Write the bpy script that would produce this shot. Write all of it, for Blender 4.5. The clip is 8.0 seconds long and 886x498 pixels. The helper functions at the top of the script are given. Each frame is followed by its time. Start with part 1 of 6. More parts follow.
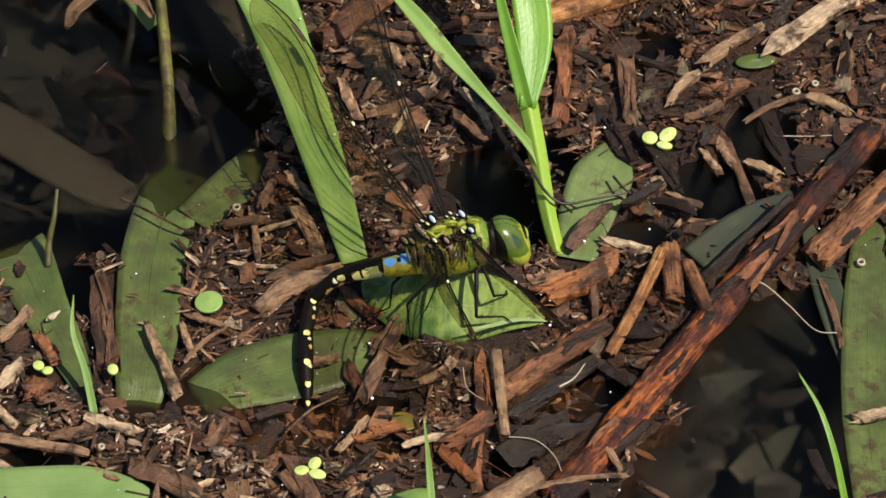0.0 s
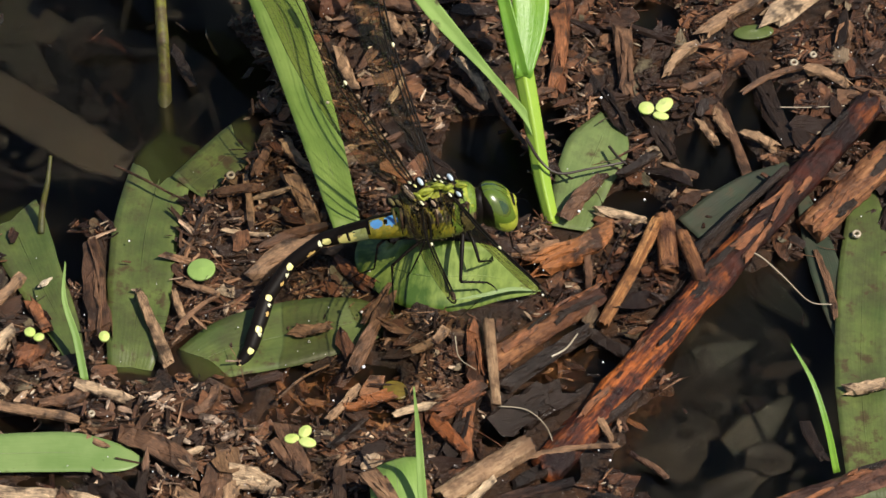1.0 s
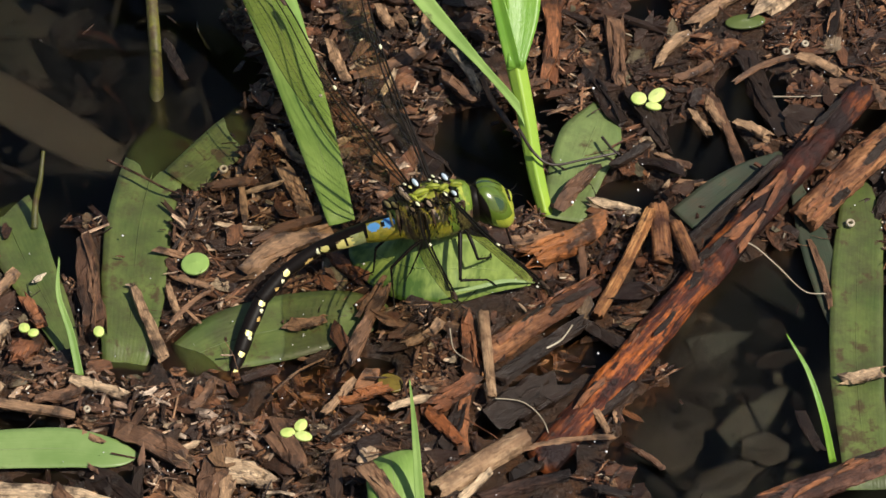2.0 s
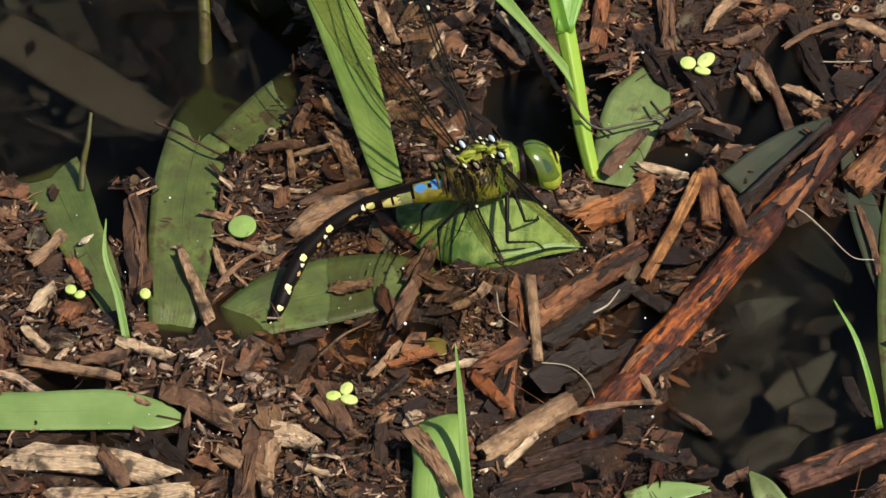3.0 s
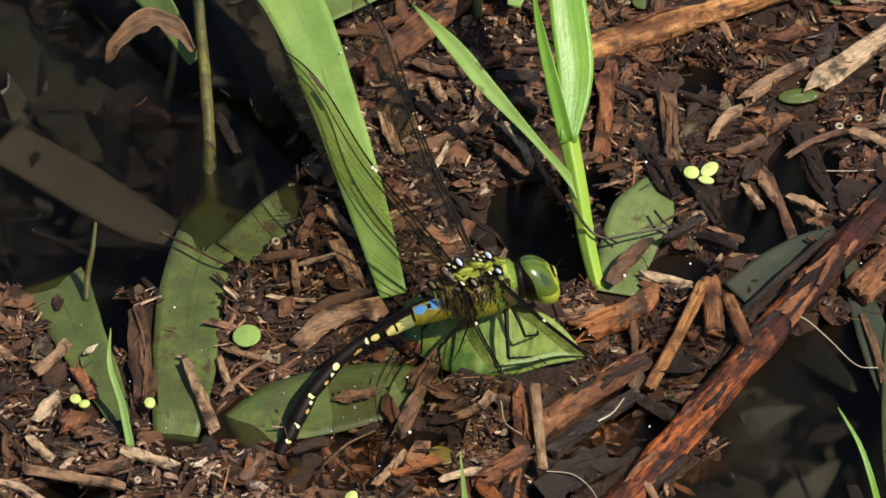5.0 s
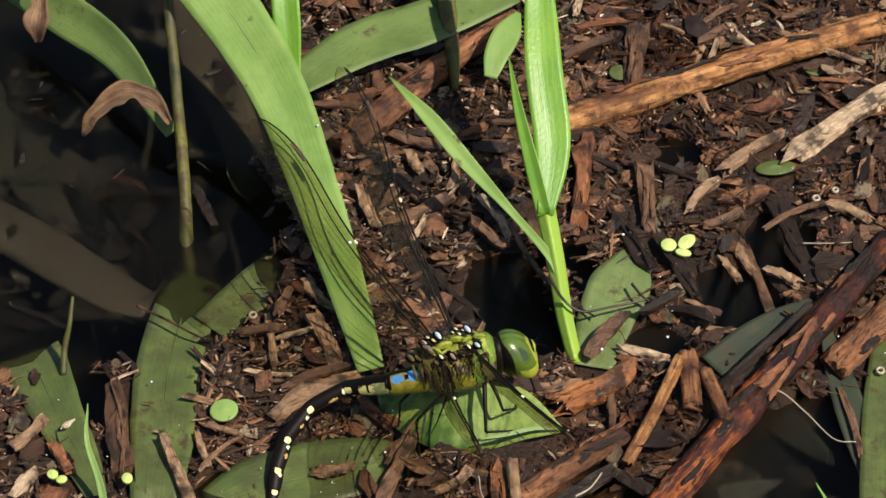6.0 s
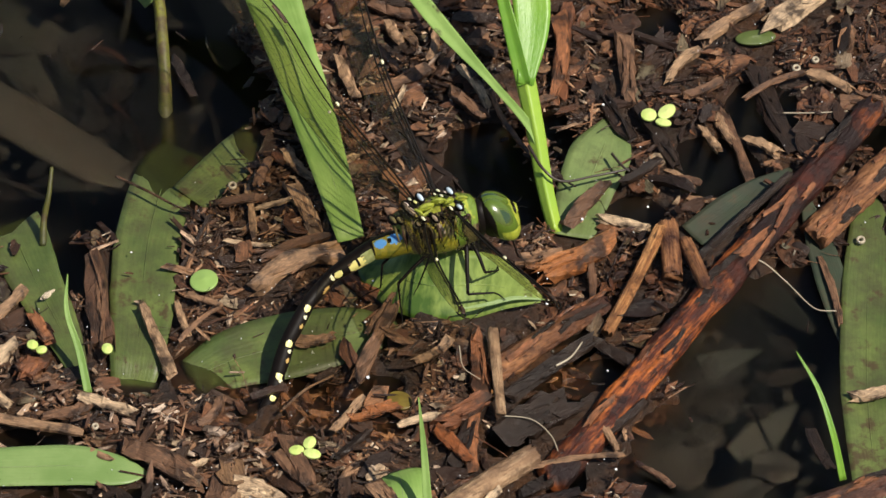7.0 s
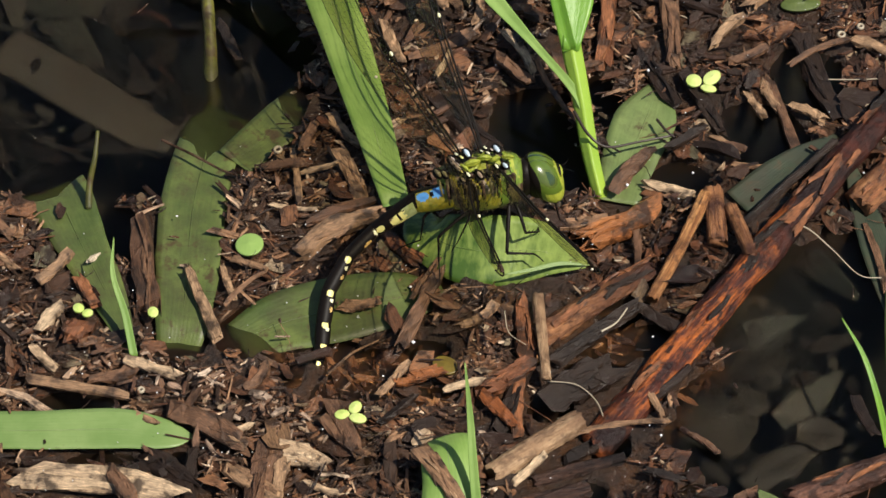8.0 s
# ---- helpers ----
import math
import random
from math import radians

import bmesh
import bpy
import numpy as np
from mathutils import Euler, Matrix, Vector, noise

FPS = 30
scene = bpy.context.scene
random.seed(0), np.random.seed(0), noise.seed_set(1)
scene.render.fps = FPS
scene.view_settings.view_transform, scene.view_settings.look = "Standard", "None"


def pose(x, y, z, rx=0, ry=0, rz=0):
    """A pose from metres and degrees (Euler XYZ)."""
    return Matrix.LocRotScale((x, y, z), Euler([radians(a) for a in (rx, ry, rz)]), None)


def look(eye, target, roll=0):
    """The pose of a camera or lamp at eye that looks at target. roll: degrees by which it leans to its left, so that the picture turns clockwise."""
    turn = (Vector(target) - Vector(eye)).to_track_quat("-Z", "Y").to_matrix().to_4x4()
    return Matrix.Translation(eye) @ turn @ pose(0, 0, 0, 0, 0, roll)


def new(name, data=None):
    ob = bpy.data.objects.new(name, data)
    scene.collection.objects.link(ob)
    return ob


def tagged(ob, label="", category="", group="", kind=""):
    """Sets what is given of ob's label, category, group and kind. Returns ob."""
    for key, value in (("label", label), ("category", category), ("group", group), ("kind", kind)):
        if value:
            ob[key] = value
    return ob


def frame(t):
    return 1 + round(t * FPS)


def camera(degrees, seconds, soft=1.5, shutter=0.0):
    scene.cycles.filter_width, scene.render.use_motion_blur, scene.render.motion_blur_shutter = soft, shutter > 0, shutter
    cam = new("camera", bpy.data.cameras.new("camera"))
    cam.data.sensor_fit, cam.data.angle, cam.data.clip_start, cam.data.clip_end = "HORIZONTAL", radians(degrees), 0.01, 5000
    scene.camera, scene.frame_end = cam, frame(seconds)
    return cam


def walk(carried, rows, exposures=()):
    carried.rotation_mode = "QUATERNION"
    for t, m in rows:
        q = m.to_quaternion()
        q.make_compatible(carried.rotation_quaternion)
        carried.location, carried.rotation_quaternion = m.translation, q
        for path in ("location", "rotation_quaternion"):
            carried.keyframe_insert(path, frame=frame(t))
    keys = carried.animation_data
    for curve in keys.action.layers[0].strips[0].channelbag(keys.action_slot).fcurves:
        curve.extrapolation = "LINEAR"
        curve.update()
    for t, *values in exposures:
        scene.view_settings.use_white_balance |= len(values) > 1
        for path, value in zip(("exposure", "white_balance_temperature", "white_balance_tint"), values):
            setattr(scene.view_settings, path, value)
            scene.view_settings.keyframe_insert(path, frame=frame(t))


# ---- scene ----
cam = camera(11.0, 8.0, soft=1.55)
walk(cam, [
    (0.0, pose(-0.00655, -0.57254, 0.63516, 42.304, -0.344, -0.218)),
    (0.1, pose(-0.00542, -0.57158, 0.63408, 42.226, -0.361, -0.207)),
    (0.2, pose(-0.00430, -0.57063, 0.63299, 42.236, -0.386, -0.205)),
    (0.3, pose(-0.00317, -0.56968, 0.63191, 42.302, -0.364, -0.159)),
    (0.4, pose(-0.00205, -0.56872, 0.63083, 42.333, -0.332, -0.104)),
    (0.5, pose(-0.00092, -0.56777, 0.62975, 42.361, -0.337, -0.083)),
    (0.6, pose(-0.00028, -0.56880, 0.63006, 42.375, -0.337, -0.016)),
    (0.7, pose(0.00037, -0.56983, 0.63037, 42.323, -0.323, 0.064)),
    (0.8, pose(0.00101, -0.57086, 0.63069, 42.200, -0.303, 0.148)),
    (0.9, pose(0.00166, -0.57189, 0.63100, 42.070, -0.263, 0.251)),
    (1.0, pose(0.00231, -0.57293, 0.63131, 42.113, -0.190, 0.384)),
    (1.1, pose(0.00047, -0.57165, 0.63251, 42.053, -0.158, 0.360)),
    (1.2, pose(-0.00136, -0.57038, 0.63371, 42.110, -0.223, 0.248)),
    (1.3, pose(-0.00319, -0.56911, 0.63491, 42.174, -0.341, 0.089)),
    (1.4, pose(-0.00502, -0.56784, 0.63611, 42.098, -0.428, -0.042)),
    (1.5, pose(-0.00686, -0.56657, 0.63731, 41.885, -0.525, -0.181)),
    (1.6, pose(-0.00530, -0.56922, 0.63501, 41.861, -0.474, -0.265)),
    (1.7, pose(-0.00374, -0.57187, 0.63270, 41.900, -0.356, -0.287)),
    (2.8, pose(0.00294, -0.56862, 0.63150, 41.732, 0.234, 0.497)),
    (2.9, pose(0.00270, -0.56964, 0.63114, 41.586, 0.275, 0.572)),
    (3.0, pose(0.00247, -0.57065, 0.63077, 41.477, 0.297, 0.631)),
    (3.1, pose(0.00139, -0.57113, 0.63053, 41.428, 0.298, 0.640)),
    (3.2, pose(0.00032, -0.57161, 0.63029, 41.516, 0.199, 0.561)),
    (3.3, pose(-0.00076, -0.57208, 0.63004, 41.682, 0.101, 0.483)),
    (3.4, pose(-0.00183, -0.57256, 0.62980, 41.848, -0.002, 0.399)),
    (3.5, pose(-0.00291, -0.57303, 0.62956, 42.011, -0.080, 0.338)),
    (3.6, pose(-0.00261, -0.57335, 0.62931, 41.955, -0.059, 0.377)),
    (3.7, pose(-0.00230, -0.57368, 0.62906, 41.946, -0.081, 0.377)),
    (3.8, pose(-0.00200, -0.57400, 0.62881, 42.098, -0.061, 0.415)),
    (3.9, pose(-0.00170, -0.57432, 0.62856, 42.496, 0.011, 0.501)),
    (4.0, pose(-0.00140, -0.57464, 0.62831, 42.908, 0.142, 0.642)),
    (4.1, pose(-0.00087, -0.57461, 0.62799, 43.017, 0.300, 0.733)),
    (4.2, pose(-0.00034, -0.57459, 0.62767, 42.983, 0.353, 0.726)),
    (4.3, pose(0.00019, -0.57456, 0.62736, 42.928, 0.339, 0.657)),
    (4.4, pose(0.00072, -0.57453, 0.62704, 43.034, 0.304, 0.571)),
    (4.5, pose(0.00125, -0.57451, 0.62673, 43.108, 0.300, 0.513)),
    (4.6, pose(0.00148, -0.57371, 0.62809, 43.112, 0.338, 0.558)),
    (4.7, pose(0.00171, -0.57292, 0.62945, 43.007, 0.405, 0.628)),
    (5.8, pose(0.00207, -0.57697, 0.62833, 43.295, 0.253, 0.280)),
    (5.9, pose(0.00151, -0.57214, 0.63140, 43.324, 0.270, 0.334)),
    (6.0, pose(0.00096, -0.56731, 0.63448, 43.419, 0.169, 0.280)),
    (6.1, pose(0.00199, -0.56709, 0.63452, 43.436, 0.172, 0.315)),
    (6.2, pose(0.00302, -0.56687, 0.63457, 43.303, 0.179, 0.353)),
    (6.3, pose(0.00404, -0.56666, 0.63462, 42.755, 0.067, 0.281)),
    (6.4, pose(0.00507, -0.56644, 0.63466, 42.207, 0.059, 0.305)),
    (6.5, pose(0.00610, -0.56622, 0.63471, 41.889, 0.055, 0.332)),
    (6.6, pose(0.00488, -0.56673, 0.63410, 41.832, 0.025, 0.249)),
    (6.7, pose(0.00366, -0.56724, 0.63350, 41.758, 0.073, 0.235)),
    (6.8, pose(0.00244, -0.56774, 0.63289, 41.776, 0.080, 0.185)),
    (6.9, pose(0.00122, -0.56825, 0.63228, 41.857, 0.055, 0.106)),
    (7.0, pose(0.00000, -0.56876, 0.63167, 42.000, -0.000, -0.000)),
    (7.1, pose(0.00016, -0.56875, 0.63144, 42.024, 0.037, 0.084)),
    (7.2, pose(0.00032, -0.56874, 0.63120, 41.913, 0.087, 0.178)),
    (7.3, pose(0.00048, -0.56873, 0.63096, 41.731, 0.115, 0.253)),
    (7.4, pose(0.00063, -0.56872, 0.63073, 41.627, 0.123, 0.310)),
    (7.5, pose(0.00079, -0.56871, 0.63049, 41.514, 0.148, 0.381)),
    (7.6, pose(-0.00035, -0.56868, 0.63098, 41.485, 0.129, 0.384)),
    (7.7, pose(-0.00150, -0.56865, 0.63148, 41.517, 0.117, 0.392)),
    (7.8, pose(-0.00264, -0.56862, 0.63197, 41.534, 0.120, 0.415)),
    (7.9, pose(-0.00379, -0.56859, 0.63246, 41.496, 0.077, 0.395)),
    (8.0, pose(-0.00494, -0.56856, 0.63295, 41.496, -0.001, 0.344)),
])

# ---------------------------------------------------------------- light
SUN_AZ, SUN_EL = radians(118.0), radians(56.0)      # compass turn from +y towards +x, height
world = bpy.data.worlds.new("sky")
scene.world = world
world.use_nodes = True
wn = world.node_tree.nodes
sky = wn.new("ShaderNodeTexSky")
sky.sky_type, sky.sun_disc = "NISHITA", False
sky.sun_elevation, sky.sun_rotation = SUN_EL, SUN_AZ
world.node_tree.links.new(sky.outputs[0], wn["Background"].inputs[0])
wn["Background"].inputs[1].default_value = 0.068

sun = new("sun", bpy.data.lights.new("sun", "SUN"))
sun.data.energy, sun.data.angle, sun.data.color = 4.6, radians(0.53), (1.0, 0.93, 0.82)
TO_SUN = Vector((math.sin(SUN_AZ) * math.cos(SUN_EL), math.cos(SUN_AZ) * math.cos(SUN_EL), math.sin(SUN_EL)))
sun.matrix_world = look(TO_SUN * 3.0, (0, 0, 0))
scene.view_settings.exposure = 0.43

# ---------------------------------------------------------------- materials
MM = 0.001


def nodes_of(name):
    m = bpy.data.materials.new(name)
    m.use_nodes = True
    t = m.node_tree
    return m, t, t.nodes["Principled BSDF"], t.nodes["Material Output"]


def add(t, kind, **values):
    n = t.nodes.new("ShaderNode" + kind)
    for k, v in values.items():
        n.inputs[k.replace("_", " ")].default_value = v
    return n


def ramp(t, source, stops):
    n = t.nodes.new("ShaderNodeValToRGB")
    while len(n.color_ramp.elements) < len(stops):
        n.color_ramp.elements.new(0.5)
    for e, (p, c) in zip(n.color_ramp.elements, stops):
        e.position, e.color = p, (*c, 1)
    t.links.new(source, n.inputs[0])
    return n.outputs[0]


def mixed(t, factor, a, b, blend="MIX"):
    n = t.nodes.new("ShaderNodeMix")
    n.data_type, n.blend_type = "RGBA", blend
    for value, socket in ((factor, n.inputs[0]), (a, n.inputs[6]), (b, n.inputs[7])):
        if hasattr(value, "links"):
            t.links.new(value, socket)
        else:
            socket.default_value = value if isinstance(value, float) else (*value, 1)
    return n.outputs[2]


def arith(t, op, a, b=0.0):
    n = t.nodes.new("ShaderNodeMath")
    n.operation = op
    for value, socket in ((a, n.inputs[0]), (b, n.inputs[1])):
        if hasattr(value, "links"):
            t.links.new(value, socket)
        else:
            socket.default_value = value
    return n.outputs[0]


def noise_of(t, coord, scale, detail=4.0, rough=0.6, stretch=None):
    if stretch:
        mp = t.nodes.new("ShaderNodeMapping")
        mp.inputs["Scale"].default_value = stretch
        t.links.new(coord, mp.inputs[0])
        coord = mp.outputs[0]
    n = add(t, "TexNoise", Scale=scale, Detail=detail, Roughness=rough)
    t.links.new(coord, n.inputs["Vector"])
    return n.outputs[0]


def coords(t, which="Object"):
    return t.nodes.new("ShaderNodeTexCoord").outputs[which]


def bumped(t, bsdf, height, strength, distance):
    b = add(t, "Bump", Strength=strength, Distance=distance)
    t.links.new(height, b.inputs["Height"])
    t.links.new(b.outputs[0], bsdf.inputs["Normal"])


def mat_mud():
    m, t, p, out = nodes_of("wet_mud")
    co = coords(t)
    a = noise_of(t, co, 90, 8, 0.7)
    b = noise_of(t, co, 700, 6, 0.7)
    f = noise_of(t, co, 2600, 4, 0.7)
    c = mixed(t, ramp(t, b, [(0.4, (0, 0, 0)), (0.7, (0.8, 0.8, 0.8))]), ramp(t, a, [(0.34, (0.012, 0.008, 0.006)), (0.52, (0.06, 0.032, 0.018)), (0.68, (0.10, 0.045, 0.02))]), (0.02, 0.012, 0.008))
    c = mixed(t, ramp(t, f, [(0.6, (0, 0, 0)), (0.72, (0.6, 0.6, 0.6))]), c, (0.16, 0.1, 0.055))
    sep = t.nodes.new("ShaderNodeSeparateXYZ")               # pool bottoms darkened for the light lost in deep water
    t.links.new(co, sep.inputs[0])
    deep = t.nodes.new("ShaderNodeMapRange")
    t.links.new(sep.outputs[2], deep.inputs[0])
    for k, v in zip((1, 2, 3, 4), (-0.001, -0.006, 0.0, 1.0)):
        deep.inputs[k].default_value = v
    # mottled tone stands in for cloudy reflections on the water
    dim_bottom = ramp(t, noise_of(t, co, 55, 7, 0.65), [(0.36, (0.004, 0.005, 0.005)), (0.52, (0.014, 0.013, 0.010)), (0.68, (0.034, 0.031, 0.022))])
    c = mixed(t, deep.outputs[0], c, dim_bottom)
    t.links.new(c, p.inputs["Base Color"])
    t.links.new(ramp(t, a, [(0.4, (0.5, 0.5, 0.5)), (0.6, (0.2, 0.2, 0.2))]), p.inputs["Roughness"])
    p.inputs["Specular IOR Level"].default_value = 0.45
    bumped(t, p, arith(t, "ADD", a, arith(t, "ADD", b, arith(t, "MULTIPLY", f, 0.35))), 0.9, 0.0016)
    return m


def mat_water():
    m, t, p, out = nodes_of("pond_water")
    t.nodes.remove(p)
    clear = add(t, "BsdfTransparent", Color=(0.76, 0.73, 0.65, 1))
    gloss = add(t, "BsdfGlossy", Color=(0.75, 0.66, 0.52, 1), Roughness=0.03)
    fr = add(t, "Fresnel", IOR=1.33)
    n = noise_of(t, coords(t), 60, 2, 0.5)
    bump = add(t, "Bump", Strength=0.25, Distance=0.0006)
    t.links.new(n, bump.inputs["Height"])
    t.links.new(bump.outputs[0], gloss.inputs["Normal"])
    t.links.new(bump.outputs[0], fr.inputs["Normal"])
    murk = add(t, "BsdfRefraction", Color=(0.76, 0.73, 0.65, 1), Roughness=0.6, IOR=1.15)
    body = t.nodes.new("ShaderNodeMixShader")                # fine silt in the water blurs what lies in it
    body.inputs[0].default_value = 0.65
    t.links.new(clear.outputs[0], body.inputs[1])
    t.links.new(murk.outputs[0], body.inputs[2])
    mix = t.nodes.new("ShaderNodeMixShader")
    t.links.new(fr.outputs[0], mix.inputs[0])
    t.links.new(body.outputs[0], mix.inputs[1])
    t.links.new(gloss.outputs[0], mix.inputs[2])
    t.links.new(mix.outputs[0], out.inputs[0])
    return m


def mat_chip(name, stops, island=True, wet=0.45):
    """Weathered wood: tone from each piece's own random number, grain along the piece's length (UV u)."""
    m, t, p, out = nodes_of(name)
    uv = coords(t, "UV")
    if island:
        r = t.nodes.new("ShaderNodeNewGeometry").outputs["Random Per Island"]
    else:
        r = t.nodes.new("ShaderNodeObjectInfo").outputs["Random"]
    if island:
        r = arith(t, "POWER", r, 1.35)
    tone = ramp(t, r, stops)
    wetness = noise_of(t, coords(t), 38, 3, 0.55)
    grain = noise_of(t, uv, 1.0, 6, 0.7, (0.35, 3.0, 1))
    blot = noise_of(t, coords(t), 260, 4, 0.6)
    streak = noise_of(t, uv, 1.0, 4, 0.7, (0.5, 5.0, 1))
    tone = mixed(t, ramp(t, streak, [(0.5, (0, 0, 0)), (0.68, (0.55, 0.55, 0.55))]), tone, mixed(t, 1.0, tone, (2.8, 2.7, 2.6), "MULTIPLY"))
    c = mixed(t, ramp(t, grain, [(0.44, (0, 0, 0)), (0.70, (0.7, 0.7, 0.7))]), tone, (0.025, 0.013, 0.008))
    c = mixed(t, ramp(t, blot, [(0.47, (0, 0, 0)), (0.62, (0.9, 0.9, 0.9))]), c, (0.03, 0.018, 0.012))
    c = mixed(t, ramp(t, wetness, [(0.48, (0, 0, 0)), (0.66, (0.7, 0.7, 0.7))]), c, mixed(t, 1.0, c, (0.32, 0.22, 0.18), "MULTIPLY"))
    t.links.new(c, p.inputs["Base Color"])
    rg = t.nodes.new("ShaderNodeMapRange")
    t.links.new(blot, rg.inputs[0])
    rg.inputs[3].default_value, rg.inputs[4].default_value = wet + 0.3, wet - 0.27
    t.links.new(mixed(t, ramp(t, wetness, [(0.46, (0, 0, 0)), (0.62, (0.9, 0.9, 0.9))]), rg.outputs[0], (0.17, 0.17, 0.17)), p.inputs["Roughness"])
    p.inputs["Specular IOR Level"].default_value = 0.3
    bumped(t, p, arith(t, "ADD", grain, arith(t, "MULTIPLY", blot, 0.6)), 0.9, 0.0005)
    return m


def mat_log(name, dark, warm, bright, grain=(0.10, 2.6, 1), peeled=0.5, bark_shade_from=None):
    """Old wood: long grain streaks, dark bark left in patches, dark flecks along the grain, a wet film."""
    m, t, p, out = nodes_of(name)
    uv = coords(t, "UV")
    g = noise_of(t, uv, 0.6, 6, 0.7, grain)
    fleck = noise_of(t, uv, 1.0, 4, 0.6, (0.35, 2.0, 1))
    b = noise_of(t, coords(t), 48, 6, 0.6)
    c = ramp(t, g, [(0.34, dark), (0.46, warm), (0.6, bright)])
    c = mixed(t, ramp(t, fleck, [(0.56, (0, 0, 0)), (0.64, (0.9, 0.9, 0.9))]), c, dark)
    # bark darkens along the branch; part of this is shade in the colour
    if bark_shade_from:
        sep = t.nodes.new("ShaderNodeSeparateXYZ")
        t.links.new(uv, sep.inputs[0])
        rise = t.nodes.new("ShaderNodeMapRange")
        t.links.new(sep.outputs[0], rise.inputs[0])
        for k, v in zip((1, 2, 3, 4), (*bark_shade_from, -0.06, 0.14)):
            rise.inputs[k].default_value = v
        b = arith(t, "ADD", b, rise.outputs[0])
    c = mixed(t, ramp(t, b, [(peeled, (0, 0, 0)), (peeled + 0.08, (1, 1, 1))]), c, mixed(t, ramp(t, noise_of(t, coords(t), 130, 6, 0.7), [(0.44, (0, 0, 0)), (0.66, (1, 1, 1))]), dark, warm))
    pit = noise_of(t, coords(t), 300, 6, 0.7)
    c = mixed(t, ramp(t, pit, [(0.5, (0, 0, 0)), (0.64, (0.85, 0.85, 0.85))]), c, tuple(x * 0.8 for x in dark))
    t.links.new(c, p.inputs["Base Color"])
    p.inputs["Roughness"].default_value = 0.45
    p.inputs["Specular IOR Level"].default_value = 0.25
    bumped(t, p, arith(t, "SUBTRACT", arith(t, "ADD", g, arith(t, "MULTIPLY", fleck, 0.7)), pit), 0.9, 0.0009)
    return m


def mat_leaf(name, light, dark, spots=0.0, glow=0.25, rough=0.38, veins=13.0, streak=0.16, spot_color=(0.06, 0.035, 0.015)):
    """A blade: long parallel veins (UV u runs across), cloudy tone, dirt specks."""
    m, t, p, out = nodes_of(name)
    uv = coords(t, "UV")
    sep = t.nodes.new("ShaderNodeSeparateXYZ")
    t.links.new(uv, sep.inputs[0])
    wave = arith(t, "SINE", arith(t, "MULTIPLY", sep.outputs[0], veins * 6.283))
    fine = noise_of(t, uv, 1.0, 3, 0.6, (26.0, 0.25, 1))
    cloud = noise_of(t, coords(t), 75, 4, 0.6)
    k = arith(t, "ADD", arith(t, "MULTIPLY", wave, 0.012), arith(t, "MULTIPLY", fine, streak))
    k = arith(t, "ADD", k, arith(t, "MULTIPLY", cloud, 1.0))
    c = ramp(t, k, [(0.44 + 0.5 * (streak - 0.16), dark), (0.72 + 0.5 * (streak - 0.16), light)])
    if spots > 0:
        s = noise_of(t, coords(t), 330, 5, 0.7)
        s2 = noise_of(t, coords(t), 75, 3, 0.5)
        sp = arith(t, "ADD", arith(t, "MULTIPLY", s, 0.55), arith(t, "MULTIPLY", s2, 0.45))
        if spots > 0.25:                                      # a film of brown silt
            c = mixed(t, ramp(t, noise_of(t, coords(t), 110, 7, 0.75), [(0.42, (0, 0, 0)), (0.64, (0.85, 0.85, 0.85))]), c, tuple(0.45 * x + 0.5 * y for x, y in zip(dark, (0.06, 0.04, 0.022))))
        c = mixed(t, ramp(t, sp, [(0.635 - 0.2 * spots, (0, 0, 0)), (0.70 - 0.2 * spots, (0.85, 0.85, 0.85))]), c, spot_color)
    t.links.new(c, p.inputs["Base Color"])
    p.inputs["Roughness"].default_value = rough
    bumped(t, p, arith(t, "ADD", arith(t, "MULTIPLY", wave, 0.12), arith(t, "ADD", fine, arith(t, "ADD", cloud, arith(t, "MULTIPLY", noise_of(t, coords(t), 1300, 2, 0.5), 1.2)))), 0.32, 0.00013)
    if glow > 0:
        tl = t.nodes.new("ShaderNodeBsdfTranslucent")
        t.links.new(mixed(t, 1.0, c, (1.0, 1.0, 0.45), "MULTIPLY"), tl.inputs[0])
        mix = t.nodes.new("ShaderNodeMixShader")
        mix.inputs[0].default_value = glow
        t.links.new(p.outputs[0], mix.inputs[1])
        t.links.new(tl.outputs[0], mix.inputs[2])
        t.links.new(mix.outputs[0], out.inputs[0])
    return m


def mat_shell(name, color, rough=0.3, vary=0.35, scale=900, coat=0.3):
    m, t, p, out = nodes_of(name)
    n = noise_of(t, coords(t), scale, 4, 0.6)
    c = mixed(t, n, tuple(x * (1 - vary) for x in color), tuple(min(1, x * (1 + vary)) for x in color))
    t.links.new(c, p.inputs["Base Color"])
    p.inputs["Roughness"].default_value = rough
    p.inputs["Coat Weight"].default_value = coat
    p.inputs["Coat Roughness"].default_value = 0.2
    bumped(t, p, n, 0.25, 0.0002)
    return m


def mat_membrane():
    m, t, p, out = nodes_of("wing_membrane")
    t.nodes.remove(p)
    clear = add(t, "BsdfTransparent", Color=(0.74, 0.68, 0.53, 1))
    gloss = add(t, "BsdfGlossy", Color=(1, 1, 1, 1), Roughness=0.25)
    n = noise_of(t, coords(t), 600, 3, 0.5)
    bump = add(t, "Bump", Strength=0.8, Distance=0.0004)
    t.links.new(n, bump.inputs["Height"])
    t.links.new(bump.outputs[0], gloss.inputs["Normal"])
    mix = t.nodes.new("ShaderNodeMixShader")
    mix.inputs[0].default_value = 0.04
    t.links.new(clear.outputs[0], mix.inputs[1])
    t.links.new(gloss.outputs[0], mix.inputs[2])
    t.links.new(mix.outputs[0], out.inputs[0])
    return m


